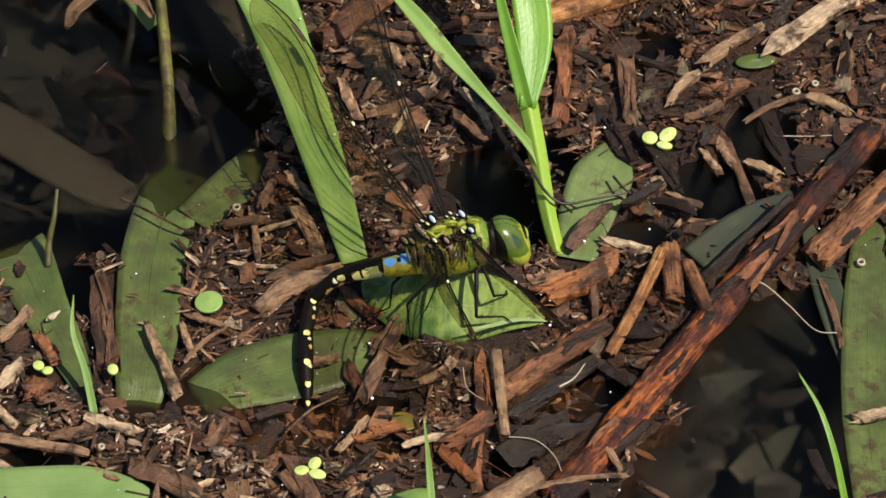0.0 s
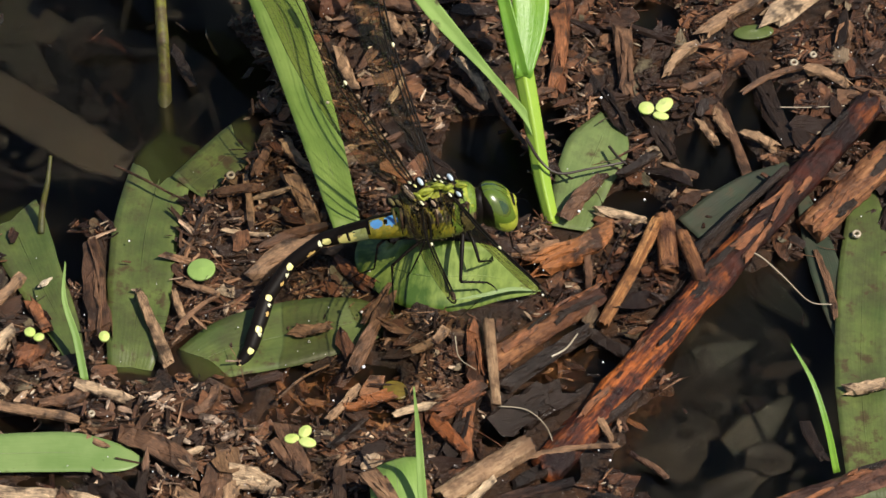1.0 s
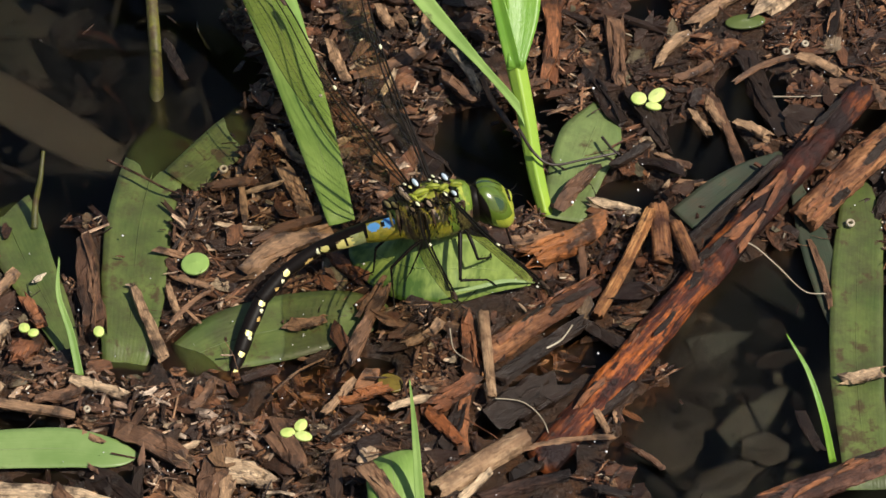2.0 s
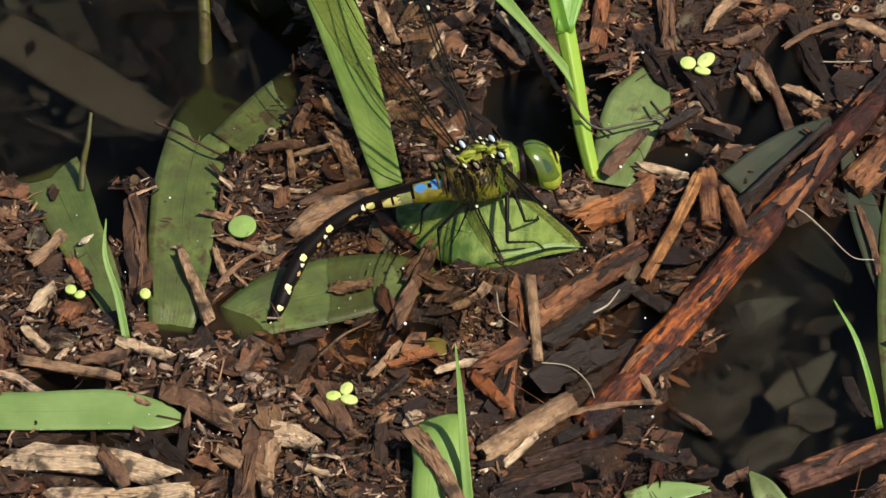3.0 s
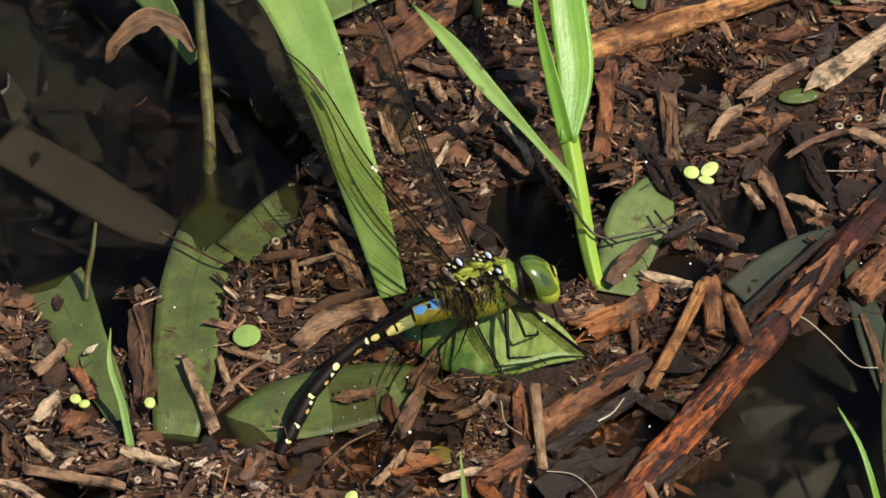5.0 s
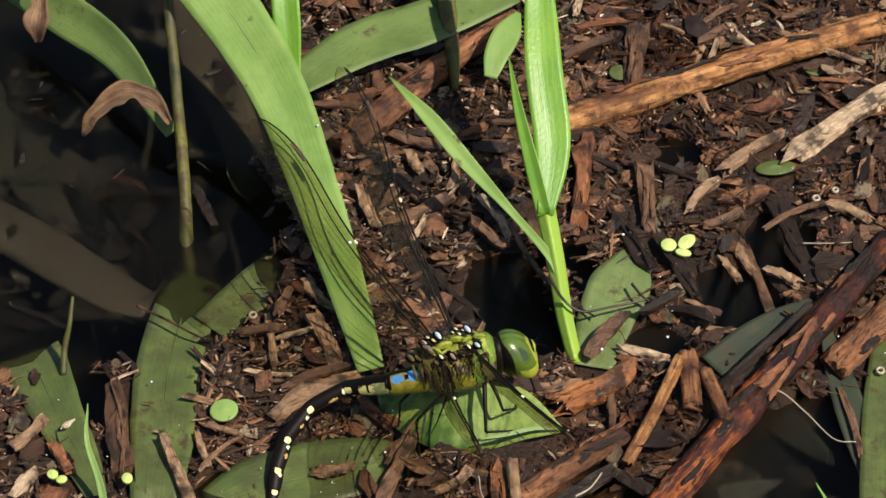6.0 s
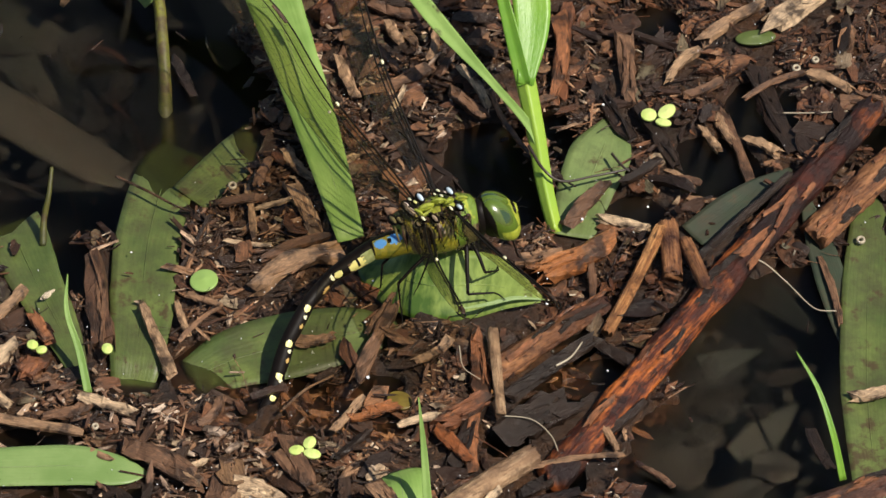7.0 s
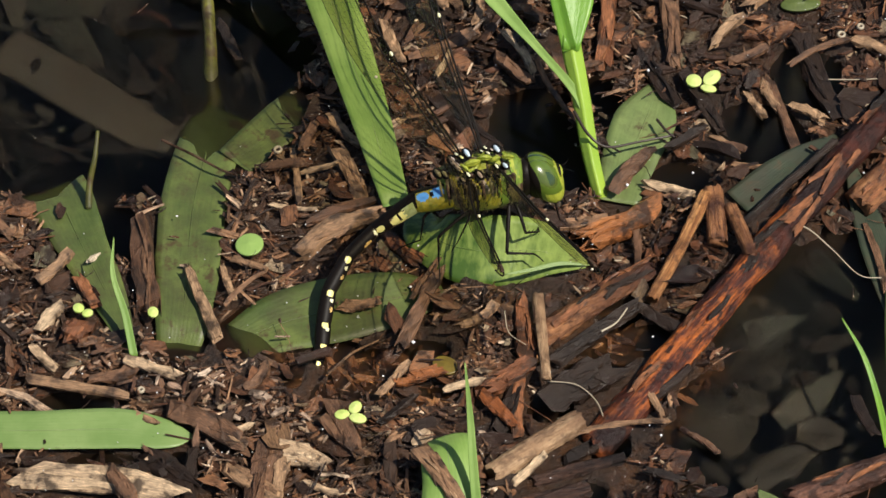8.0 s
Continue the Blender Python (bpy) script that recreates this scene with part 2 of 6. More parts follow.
def mat_mottled(name, a, b, scale=420, rough=0.5):
    """Hairy, mottled cuticle: two tones in cloudy patches and fine grain."""
    m, t, p, out = nodes_of(name)
    co = coords(t)
    big, fine = noise_of(t, co, scale, 4, 0.65), noise_of(t, co, scale * 7, 3, 0.6)
    c = mixed(t, ramp(t, big, [(0.45, (0, 0, 0)), (0.62, (1, 1, 1))]), a, b)
    c = mixed(t, arith(t, "MULTIPLY", fine, 0.5), c, tuple(x * 0.25 for x in b))
    t.links.new(c, p.inputs["Base Color"])
    p.inputs["Roughness"].default_value = rough
    bumped(t, p, arith(t, "ADD", big, fine), 0.7, 0.0004)
    return m


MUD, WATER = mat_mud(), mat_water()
BROWNS = [(0.0, (0.02, 0.012, 0.008)), (0.3, (0.045, 0.025, 0.015)), (0.52, (0.13, 0.066, 0.035)), (0.7, (0.23, 0.118, 0.06)), (0.86, (0.38, 0.22, 0.12)), (1.0, (0.70, 0.53, 0.37))]
LITTER = mat_chip("litter_wood", BROWNS)
# rotten wood tones, darkened also to carry branch shade over the right side
DARK_LITTER = mat_chip("dark_litter_wood", [(0.0, (0.013, 0.008, 0.006)), (0.38, (0.042, 0.020, 0.012)), (0.62, (0.125, 0.052, 0.026)), (0.85, (0.22, 0.098, 0.047)), (1.0, (0.42, 0.25, 0.14))])
SCRAP = mat_chip("rotten_leaf_scrap", [(0.0, (0.015, 0.01, 0.008)), (0.3, (0.06, 0.03, 0.017)), (0.55, (0.14, 0.06, 0.03)), (0.75, (0.24, 0.11, 0.05)), (0.88, (0.11, 0.10, 0.06)), (1.0, (0.42, 0.29, 0.18))], True, 0.3)
CHIP_PALE_BITS = mat_chip("pale_pith", [(0.0, (0.4, 0.28, 0.17)), (1.0, (0.7, 0.6, 0.44))])
CHIP_TAN = mat_chip("tan_wood_chip", [(0.0, (0.20, 0.105, 0.055)), (1.0, (0.36, 0.225, 0.125))], False)
CHIP_BROWN = mat_chip("brown_wood_chip", [(0.0, (0.10, 0.05, 0.028)), (1.0, (0.185, 0.098, 0.053))], False)
CHIP_RED = mat_chip("red_bark_chip", [(0.0, (0.13, 0.048, 0.022)), (1.0, (0.28, 0.11, 0.045))], False)
CHIP_ORANGE = mat_chip("soaked_orange_bark", [(0.0, (0.22, 0.07, 0.022)), (1.0, (0.40, 0.16, 0.055))], False, 0.3)
CHIP_DARK = mat_chip("black_rotten_wood", [(0.0, (0.006, 0.004, 0.003)), (1.0, (0.018, 0.011, 0.007))], False)
CHIP_PALE = mat_chip("pale_dry_wood_chip", [(0.0, (0.42, 0.28, 0.165)), (1.0, (0.55, 0.40, 0.25))], False)
LOG_RED = mat_log("red_bark", (0.014, 0.006, 0.005), (0.068, 0.016, 0.008), (0.42, 0.115, 0.022), peeled=0.5, bark_shade_from=(46.0, 76.0))
LOG_BROWN = mat_log("brown_bark", (0.05, 0.02, 0.012), (0.17, 0.07, 0.03), (0.37, 0.17, 0.07))
LOG_ROT = mat_log("rotten_black_wood", (0.010, 0.006, 0.005), (0.038, 0.019, 0.013), (0.085, 0.045, 0.03))
LOG_TAN = mat_log("split_tan_wood", (0.09, 0.036, 0.016), (0.29, 0.12, 0.04), (0.54, 0.27, 0.10), peeled=0.58)
LOG_DARK = mat_log("dark_bark", (0.03, 0.014, 0.01), (0.095, 0.042, 0.027), (0.17, 0.08, 0.05))
LOG_PALE = mat_log("barkless_pale_wood", (0.16, 0.09, 0.05), (0.36, 0.22, 0.12), (0.52, 0.36, 0.21))
REED = mat_leaf("reed_green", (0.28, 0.42, 0.105), (0.185, 0.315, 0.062), 0.1, 0.28, 0.5)
STEMLIME = mat_leaf("shoot_stem_lime", (0.36, 0.52, 0.06), (0.28, 0.44, 0.05), 0.18, 0.25, veins=2, spot_color=(0.05, 0.09, 0.01))
RIB = mat_leaf("pale_midrib", (0.24, 0.31, 0.12), (0.15, 0.21, 0.07), 0.0, 0.15, veins=1)
SHOOT = mat_leaf("young_shoot_green", (0.24, 0.44, 0.05), (0.16, 0.35, 0.035), 0.0, 0.32, veins=6)
FLOATING = mat_leaf("floating_leaf_green", (0.125, 0.16, 0.038), (0.058, 0.086, 0.02), 0.45, 0.12, 0.5)
PALELEAF = mat_leaf("pale_leaf_green", (0.225, 0.315, 0.105), (0.155, 0.245, 0.068), 0.25, 0.15, 0.4)
GLOSSY = mat_leaf("glossy_leaf_green", (0.25, 0.33, 0.075), (0.05, 0.10, 0.015), 0.1, 0.15, 0.3, veins=9, streak=0.55)
GREYLEAF = mat_leaf("grey_green_leaf", (0.185, 0.24, 0.075), (0.115, 0.165, 0.05), 0.3, 0.1, 0.5)
# reed green darkened as if in shade
DULLGREEN = mat_leaf("shaded_reed_green", (0.135, 0.195, 0.045), (0.075, 0.12, 0.026), 0.2, 0.1, 0.6)
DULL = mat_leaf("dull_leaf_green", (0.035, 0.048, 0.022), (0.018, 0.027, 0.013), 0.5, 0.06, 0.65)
# sunken leaves: these three colours also carry the water's dimming
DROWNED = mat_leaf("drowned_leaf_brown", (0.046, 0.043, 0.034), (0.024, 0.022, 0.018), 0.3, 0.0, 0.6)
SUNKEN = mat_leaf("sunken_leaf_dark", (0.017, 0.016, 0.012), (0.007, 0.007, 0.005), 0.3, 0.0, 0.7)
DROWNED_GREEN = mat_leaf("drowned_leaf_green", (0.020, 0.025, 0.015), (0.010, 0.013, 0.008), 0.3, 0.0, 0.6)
DRYLEAF = mat_leaf("dry_leaf_brown", (0.27, 0.15, 0.07), (0.06, 0.028, 0.014), 0.4, 0.12, 0.75, veins=7, streak=0.6)
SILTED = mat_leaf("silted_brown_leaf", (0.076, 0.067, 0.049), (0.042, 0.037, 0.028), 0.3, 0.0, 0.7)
STEM_OLD = mat_leaf("old_stem_olive", (0.15, 0.145, 0.012), (0.018, 0.022, 0.006), 0.55, 0.03, 0.55, veins=3, streak=0.4)
DUCKWEED = mat_leaf("duckweed_green", (0.74, 0.80, 0.34), (0.52, 0.66, 0.15), 0.0, 0.2, veins=2)
BLACK = mat_shell("black_chitin", (0.006, 0.004, 0.003), 0.5, 0.5, 900, 0.0)
BLACK.node_tree.nodes["Principled BSDF"].inputs["Specular IOR Level"].default_value = 0.14
DKBROWN = mat_mottled("dark_brown_chitin", (0.045, 0.02, 0.012), (0.12, 0.065, 0.03), 600)
YELLOW = mat_shell("yellow_marking", (0.74, 0.68, 0.24), 0.4, 0.12)
TANSPOT = mat_shell("tan_marking", (0.50, 0.32, 0.10), 0.45, 0.2)
CREAM = mat_shell("cream_marking", (0.74, 0.72, 0.46), 0.35, 0.15)
PALEGREEN = mat_mottled("pale_green_chitin_glint", (0.42, 0.47, 0.22), (0.30, 0.34, 0.10), 500, 0.4)
GREEN = mat_mottled("green_chitin", (0.17, 0.27, 0.022), (0.085, 0.13, 0.012), 480, 0.42)
LIME = mat_mottled("lime_chitin", (0.42, 0.46, 0.045), (0.26, 0.31, 0.03), 520, 0.35)
GOLD = mat_mottled("golden_green_chitin", (0.40, 0.33, 0.02), (0.22, 0.22, 0.02), 600, 0.38)
OLIVE = mat_mottled("olive_brown_chitin", (0.20, 0.17, 0.06), (0.085, 0.06, 0.028))
FLESH = mat_mottled("pale_brown_muscle", (0.62, 0.50, 0.42), (0.36, 0.25, 0.18), 700, 0.35)
BLUE = mat_shell("sky_blue_chitin", (0.10, 0.32, 0.75), 0.35, 0.15)
PALEBLUE = mat_shell("pale_blue_sclerite", (0.50, 0.60, 0.68), 0.25, 0.2)
EYE = mat_shell("eye_green", (0.075, 0.12, 0.012), 0.28, 0.5, 240, 0.4)
EYEDARK = mat_shell("eye_dark_green", (0.022, 0.045, 0.008), 0.18, 0.4, 260, 0.9)
EYEOLIVE = mat_shell("eye_olive", (0.06, 0.085, 0.010), 0.25, 0.5, 260, 0.6)
MEMBRANE, VEIN = mat_membrane(), mat_shell("wing_vein", (0.006, 0.004, 0.003), 0.6, 0.4, 900, 0.0)
VEIN.node_tree.nodes["Principled BSDF"].inputs["Specular IOR Level"].default_value = 0.15
ROOT = mat_shell("dark_rootlet", (0.03, 0.018, 0.012), 0.5, 0.5)
PALE_FIBRE = mat_shell("pale_fibre", (0.36, 0.3, 0.21), 0.5, 0.3)
# plain white, so that small beads pass for sun glints
GLINT = mat_shell("glint_white", (0.8, 0.8, 0.8), 0.05, 0.0, 900, 1.0)


# ---------------------------------------------------------------- mesh helpers
def mesh_of(name, bm, mats, smooth=True):
    me = bpy.data.meshes.new(name)
    bmesh.ops.recalc_face_normals(bm, faces=bm.faces)
    for f in bm.faces:
        f.smooth = smooth
    bm.to_mesh(me)
    bm.free()
    for m in (mats if isinstance(mats, (list, tuple)) else [mats]):
        me.materials.append(m)
    return me


def part(name, bm, mats, parent, label="", smooth=True):
    ob = new(name, mesh_of(name, bm, mats, smooth))
    ob.parent = parent
    return tagged(ob, label)


def thing(name, bm, mats, label, category, group="", kind="", smooth=True):
    return tagged(new(name, mesh_of(name, bm, mats, smooth)), label, category, group, kind)


def vec(p):
    return Vector(p) * MM


def spline(points, n):
    """n + 1 points (any dimension) on a smooth curve through the given ones."""
    q = np.array(points, float)
    q = np.vstack([2 * q[0] - q[1], q, 2 * q[-1] - q[-2]])
    out = []
    for i in range(n + 1):
        s = i / n * (len(q) - 3)
        k = min(int(s), len(q) - 4)
        u = s - k
        a, b, c, d = q[k], q[k + 1], q[k + 2], q[k + 3]
        out.append(0.5 * (2 * b + (c - a) * u + (2 * a - 5 * b + 4 * c - d) * u * u + (3 * b - a - 3 * c + d) * u ** 3))
    return out


def blade_bm(points, widths, facing=(0.0, -0.6, 0.8), fold=0.18, thick=0.3, n=28, wobble=0.03, curl=0.0, seed=1):
    """A leaf blade through points (mm) with these widths (mm): a folded, thick strip with a raised midrib. UV: u across, v along."""
    bm = bmesh.new()
    uvl = bm.loops.layers.uv.new("uv")
    cs = 8
    row = spline([(*p, w) for p, w in zip(points, widths)], n)
    rings, length = [], 0.0
    for i, r in enumerate(row):
        c, w = Vector(r[:3]), max(0.05, r[3])
        ahead = Vector(row[min(i + 1, n)][:3]) - Vector(row[max(i - 1, 0)][:3])
        ahead.normalize()
        side = ahead.cross(Vector(facing)).normalized()
        up = side.cross(ahead).normalized()
        if i:
            length += (c - Vector(row[i - 1][:3])).length
        top, low = [], []
        for j in range(cs + 1):
            s = -1 + 2 * j / cs
            e = 1 + wobble * noise.noise((length * 0.25, seed * 7.1 + (1 if s > 0 else -1) * 3, 0))
            z = fold * abs(s) * w * 0.5 + curl * s * s * w * 0.5 + 0.05 * w * wobble * 8 * noise.noise((s * 1.5 + seed, length * 0.12, seed * 3.3))
            a = c + side * (s * e * w * 0.5) + up * z
            th = thick * (1.15 - 0.75 * abs(s)) * min(1, w * 0.5)
            top.append((bm.verts.new(vec(a + up * th * 0.5)), j / cs))
            low.append((bm.verts.new(vec(a - up * th * 0.5)), j / cs))
        rings.append((top + low[::-1], length))
    m = len(rings[0][0])
    for (r0, l0), (r1, l1) in zip(rings, rings[1:]):
        for j in range(m):
            k = (j + 1) % m
            f = bm.faces.new((r0[j][0], r0[k][0], r1[k][0], r1[j][0]))
            for lp, q in zip(f.loops, ((r0[j][1], l0), (r0[k][1], l0), (r1[k][1], l1), (r1[j][1], l1))):
                lp[uvl].uv = q
    bm.faces.new([v for v, _ in rings[0][0]])
    bm.faces.new([v for v, _ in rings[-1][0]])
    return bm


def tube_bm(points, radii, n=20, sides=10, rough=0.0, seed=1, flat=1.0, bm=None, ragged=0.0):
    """A round, tapering, uneven stick through points (mm). UV: u along in mm, v round."""
    bm = bm or bmesh.new()
    uvl = bm.loops.layers.uv.verify()
    row = spline([(*p, r) for p, r in zip(points, radii)], n)
    rings, length = [], 0.0
    ref = Vector((0.13, 0.21, 0.97))
    for i, r in enumerate(row):
        c, rad = Vector(r[:3]), max(0.02, r[3])
        ahead = (Vector(row[min(i + 1, n)][:3]) - Vector(row[max(i - 1, 0)][:3])).normalized()
        side = ahead.cross(ref)
        side = side.normalized() if side.length > 1e-3 else Vector((1, 0, 0))
        up = side.cross(ahead).normalized()
        if i:
            length += (c - Vector(row[i - 1][:3])).length
        ring = []
        for j in range(sides):
            a = 2 * math.pi * j / sides
            k = 1 + rough * (noise.noise((math.cos(a) * 1.4 + seed, math.sin(a) * 1.4, length * 0.10 + seed)) + 0.7 * noise.noise((math.cos(a) * 4 + seed, math.sin(a) * 4, length * 0.22)) + 0.45 * noise.noise((math.cos(a) * 9, math.sin(a) * 9 + seed, length * 0.7))) if rough else 1.0
            off = ahead * (ragged * rad * noise.noise((a * 2.3, seed * 5.0, i)) if i in (0, n) else 0.0)
            ring.append(bm.verts.new(vec(c + off + (side * math.cos(a) + up * math.sin(a) * flat) * rad * k)))
        rings.append((ring, length))
    for (r0, l0), (r1, l1) in zip(rings, rings[1:]):
        for j in range(sides):
            k = (j + 1) % sides
            f = bm.faces.new((r0[j], r0[k], r1[k], r1[j]))
            for lp, q in zip(f.loops, ((l0, j / sides * 6), (l0, (j + 1) / sides * 6), (l1, (j + 1) / sides * 6), (l1, j / sides * 6))):
                lp[uvl].uv = q
    bm.faces.new(rings[0][0][::-1])
    bm.faces.new(rings[-1][0])
    return bm


def chip_arrays(rng, length, width, thick, rings=4, sides=6, splinter=0.35):
    """Corners, faces and UVs of one splintered flat piece along x, in mm, with torn ends."""
    vs, fs, uv = [], [], []
    lean = rng.uniform(-0.2, 0.2)
    bend = rng.uniform(-0.06, 0.06) * length
    skew = rng.uniform(-0.9, 0.9)
    taper = rng.uniform(-0.45, 0.45)
    for i in range(rings):
        s = i / (rings - 1)
        w = width * (1 + taper * (s - 0.5)) * (1 - (0.45 * rng.random() if i in (0, rings - 1) else 0.12 * rng.random()))
        for j in range(sides):
            a = 2 * math.pi * (j + 0.5) / sides
            y = math.copysign(abs(math.cos(a)) ** 0.35, math.cos(a)) * w * 0.5 * (1 + 0.22 * rng.uniform(-1, 1))
            z = math.copysign(abs(math.sin(a)) ** 0.35, math.sin(a)) * thick * 0.5 * (1 + 0.55 * rng.uniform(-1, 1))
            x = (s - 0.5) * length + (splinter * 2.0 * width * rng.uniform(-1, 1) if i in (0, rings - 1) else 0.25 * width * rng.uniform(-1, 1))
            vs.append((x, y + lean * z + bend * 4 * s * (1 - s) + skew * (s - 0.5) ** 2 * width, z + bend * 2 * s * (1 - s)))
            uv.append((x + 100, y + 50))
    for i in range(rings - 1):
        for j in range(sides):
            k = (j + 1) % sides
            fs.append((i * sides + j, i * sides + k, (i + 1) * sides + k, (i + 1) * sides + j))
    fs.append(tuple(range(sides))[::-1])
    fs.append(tuple((rings - 1) * sides + j for j in range(sides)))
    return vs, fs, uv


def scrap_arrays(rng, size):
    """Corners, faces and UVs of one torn, curled scrap of leaf, in mm."""
    n = 10
    long, curl, roll = rng.uniform(1.0, 1.9), rng.uniform(-0.5, 0.6) / size, rng.uniform(-0.25, 0.25) / size
    vs = []
    for side in (0.07, -0.07):
        for ring in (0.5, 1.0):
            for j in range(n):
                a = 2 * math.pi * (j + rng.uniform(-0.3, 0.3)) / n
                r = ring * size * 0.5 * (rng.uniform(0.55, 1.1) if ring == 1.0 else 1.0)
                x, y = r * math.cos(a) * long, r * math.sin(a) * 0.75
                if side < 0:
                    x, y = vs[len(vs) - 2 * n][:2]
                vs.append((x, y, side + curl * y * y + roll * x * x + (rng.uniform(-0.08, 0.08) if ring == 1.0 and side > 0 else 0)))
    fs = [tuple(range(n)), tuple(range(2 * n, 3 * n))[::-1]]
    for j in range(n):
        k = (j + 1) % n
        fs += [(j, n + j, n + k, k), (2 * n + j, 2 * n + k, 3 * n + k, 3 * n + j), (n + j, 3 * n + j, 3 * n + k, n + k)]
    return vs, fs, [(x + 100, y + 50) for x, y, z in vs]


def chip_mesh(name, length, width, thick, material, seed, rings=6, sides=8, splinter=0.35):
    rng = random.Random(seed)
    vs, fs, uv = chip_arrays(rng, length, width, thick, rings, sides, splinter)
    me = bpy.data.meshes.new(name)
    me.from_pydata([(x * MM, y * MM, z * MM) for x, y, z in vs], [], fs)
    layer = me.uv_layers.new(name="uv")
    for lp in me.loops:
        layer.data[lp.index].uv = uv[lp.vertex_index]
    me.materials.append(material)
    return me


# ---------------------------------------------------------------- ground and water
def pools(x, y):
    """How much the debris opens into water at x, y (mm): above 0 is open water."""
    v = -1.0
    for cx, cy, rx, ry, turn in POOLS:
        c, s = math.cos(turn), math.sin(turn)
        u, w = ((x - cx) * c + (y - cy) * s) / rx, (-(x - cx) * s + (y - cy) * c) / ry
        v = max(v, 1.0 - math.sqrt(u * u + w * w))
    return v + 0.22 * noise.noise((x * 0.09, y * 0.09, 3.0)) + 0.12 * noise.noise((x * 0.3, y * 0.3, 9.0))


POOLS = [(-84, 74, 52, 54, 0.0), (-74, 22, 28, 19, 0.0), (-50, 42, 16, 20, 0.0), (-100, 12, 20, 10, 0.0), (10, 17, 9, 15, 0.3), (52, 18, 8, 11, 0.5),
         (64, -30, 24, 24, 0.8), (58, -52, 26, 22, 0.3), (84, -50, 18, 30, 0.0), (-70, -4, 5, 9, 0.3), (36, 8, 6, 5, 0.0), (-72, -46, 8, 3, 0.0), (30, -31, 5, 4, 0.0), (61, 34, 7, 8, 0.5), (41, 58, 5, 5, 0.0), (22, 27, 3.5, 8, 0.2), (84, 30, 6, 7, 0.0), (24, -24, 4, 3, 0.3), (19, -38, 6, 3.5, 0.4), (-12, -34, 5, 3, 0.0),
         (11.1, -46.4, 4, 3.5, 0.5), (15.0, -67.0, 6, 3, 0.3), (21.1, -55.5, 4, 4, 0.0), (-67.7, -59.3, 7, 2, 0.0), (-54.6, -61.1, 4, 4, 0.0)]


FILMS = [(-20.0, -36.3, 14, 8), (-12.8, -44.2, 11, 6), (-26.9, -44.2, 8, 5), (21.6, -32.1, 8, 7), (3.3, -34.9, 7, 5), (-36.2, -37.7, 5, 6)]      # spots where the water just covers the mud


def ground_z(x, y):
    k = pools(x, y)
    r = math.hypot(x, y)
    far = min(1.0, max(0.0, (r - 170) / 90))
    if far > 0:                                               # banks and open water further off
        k = k * (1 - far) + far * (0.12 + 1.1 * noise.noise((x / r * 1.6, y / r * 1.6, math.log(r) * 1.1)))
    h = 0.9 + 0.9 * noise.noise((x * 0.06, y * 0.06, 0.0)) + 0.7 * noise.noise((x * 0.22, y * 0.22, 5.0)) + 0.55 * noise.noise((x * 0.6, y * 0.6, 2.0))
    z = h * (1 - min(1, max(0, k * 5 + 0.6))) - 18.0 * min(1, max(0, k * 1.6 + 0.05)) ** 0.8
    if r < 100:
        wet = max(1.0 - math.hypot((x - cx) / rx, (y - cy) / ry) for cx, cy, rx, ry in FILMS) + 0.2 * noise.noise((x * 0.2, y * 0.2, 12.0))
        wet = min(1.0, max(0.0, wet * 2.5))
        z += wet * min(0.0, -1.4 + 0.7 * h - z)
    return z


def build_ground():
    n = 300
    axis = []
    for i in range(-n, n + 1):
        a = abs(i) / n
        axis.append(math.copysign(150 * a / 0.75 if a <= 0.75 else 150 * math.exp((a - 0.75) / 0.25 * 6.0), i))
    fs = []
    flat = np.array([(x, y + 20, ground_z(x, y + 20)) for y in axis for x in axis])
    for x, y, z, r in UNDER:                                  # leaves press the litter down
        near = np.hypot(flat[:, 0] - x, flat[:, 1] - y) < r + 1.0
        flat[near, 2] = np.minimum(flat[near, 2], z - 0.7)
    vs = (flat * MM).tolist()
    m = 2 * n + 1
    for j in range(m - 1):
        for i in range(m - 1):
            k = j * m + i
            fs.append((k, k + 1, k + m + 1, k + m))
    me = bpy.data.meshes.new("ground")
    me.from_pydata(vs, [], fs)
    me.polygons.foreach_set("use_smooth", [True] * len(fs))
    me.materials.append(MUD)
    tagged(new("ground", me), "dark wet mud and rotted litter of a pond margin", "ground", kind="structure")
    w = bmesh.new()
    bmesh.ops.create_grid(w, x_segments=8, y_segments=8, size=60.0)
    tagged(new("water", mesh_of("water", w, WATER)), "still dark brown pond water between debris", "water", kind="structure")



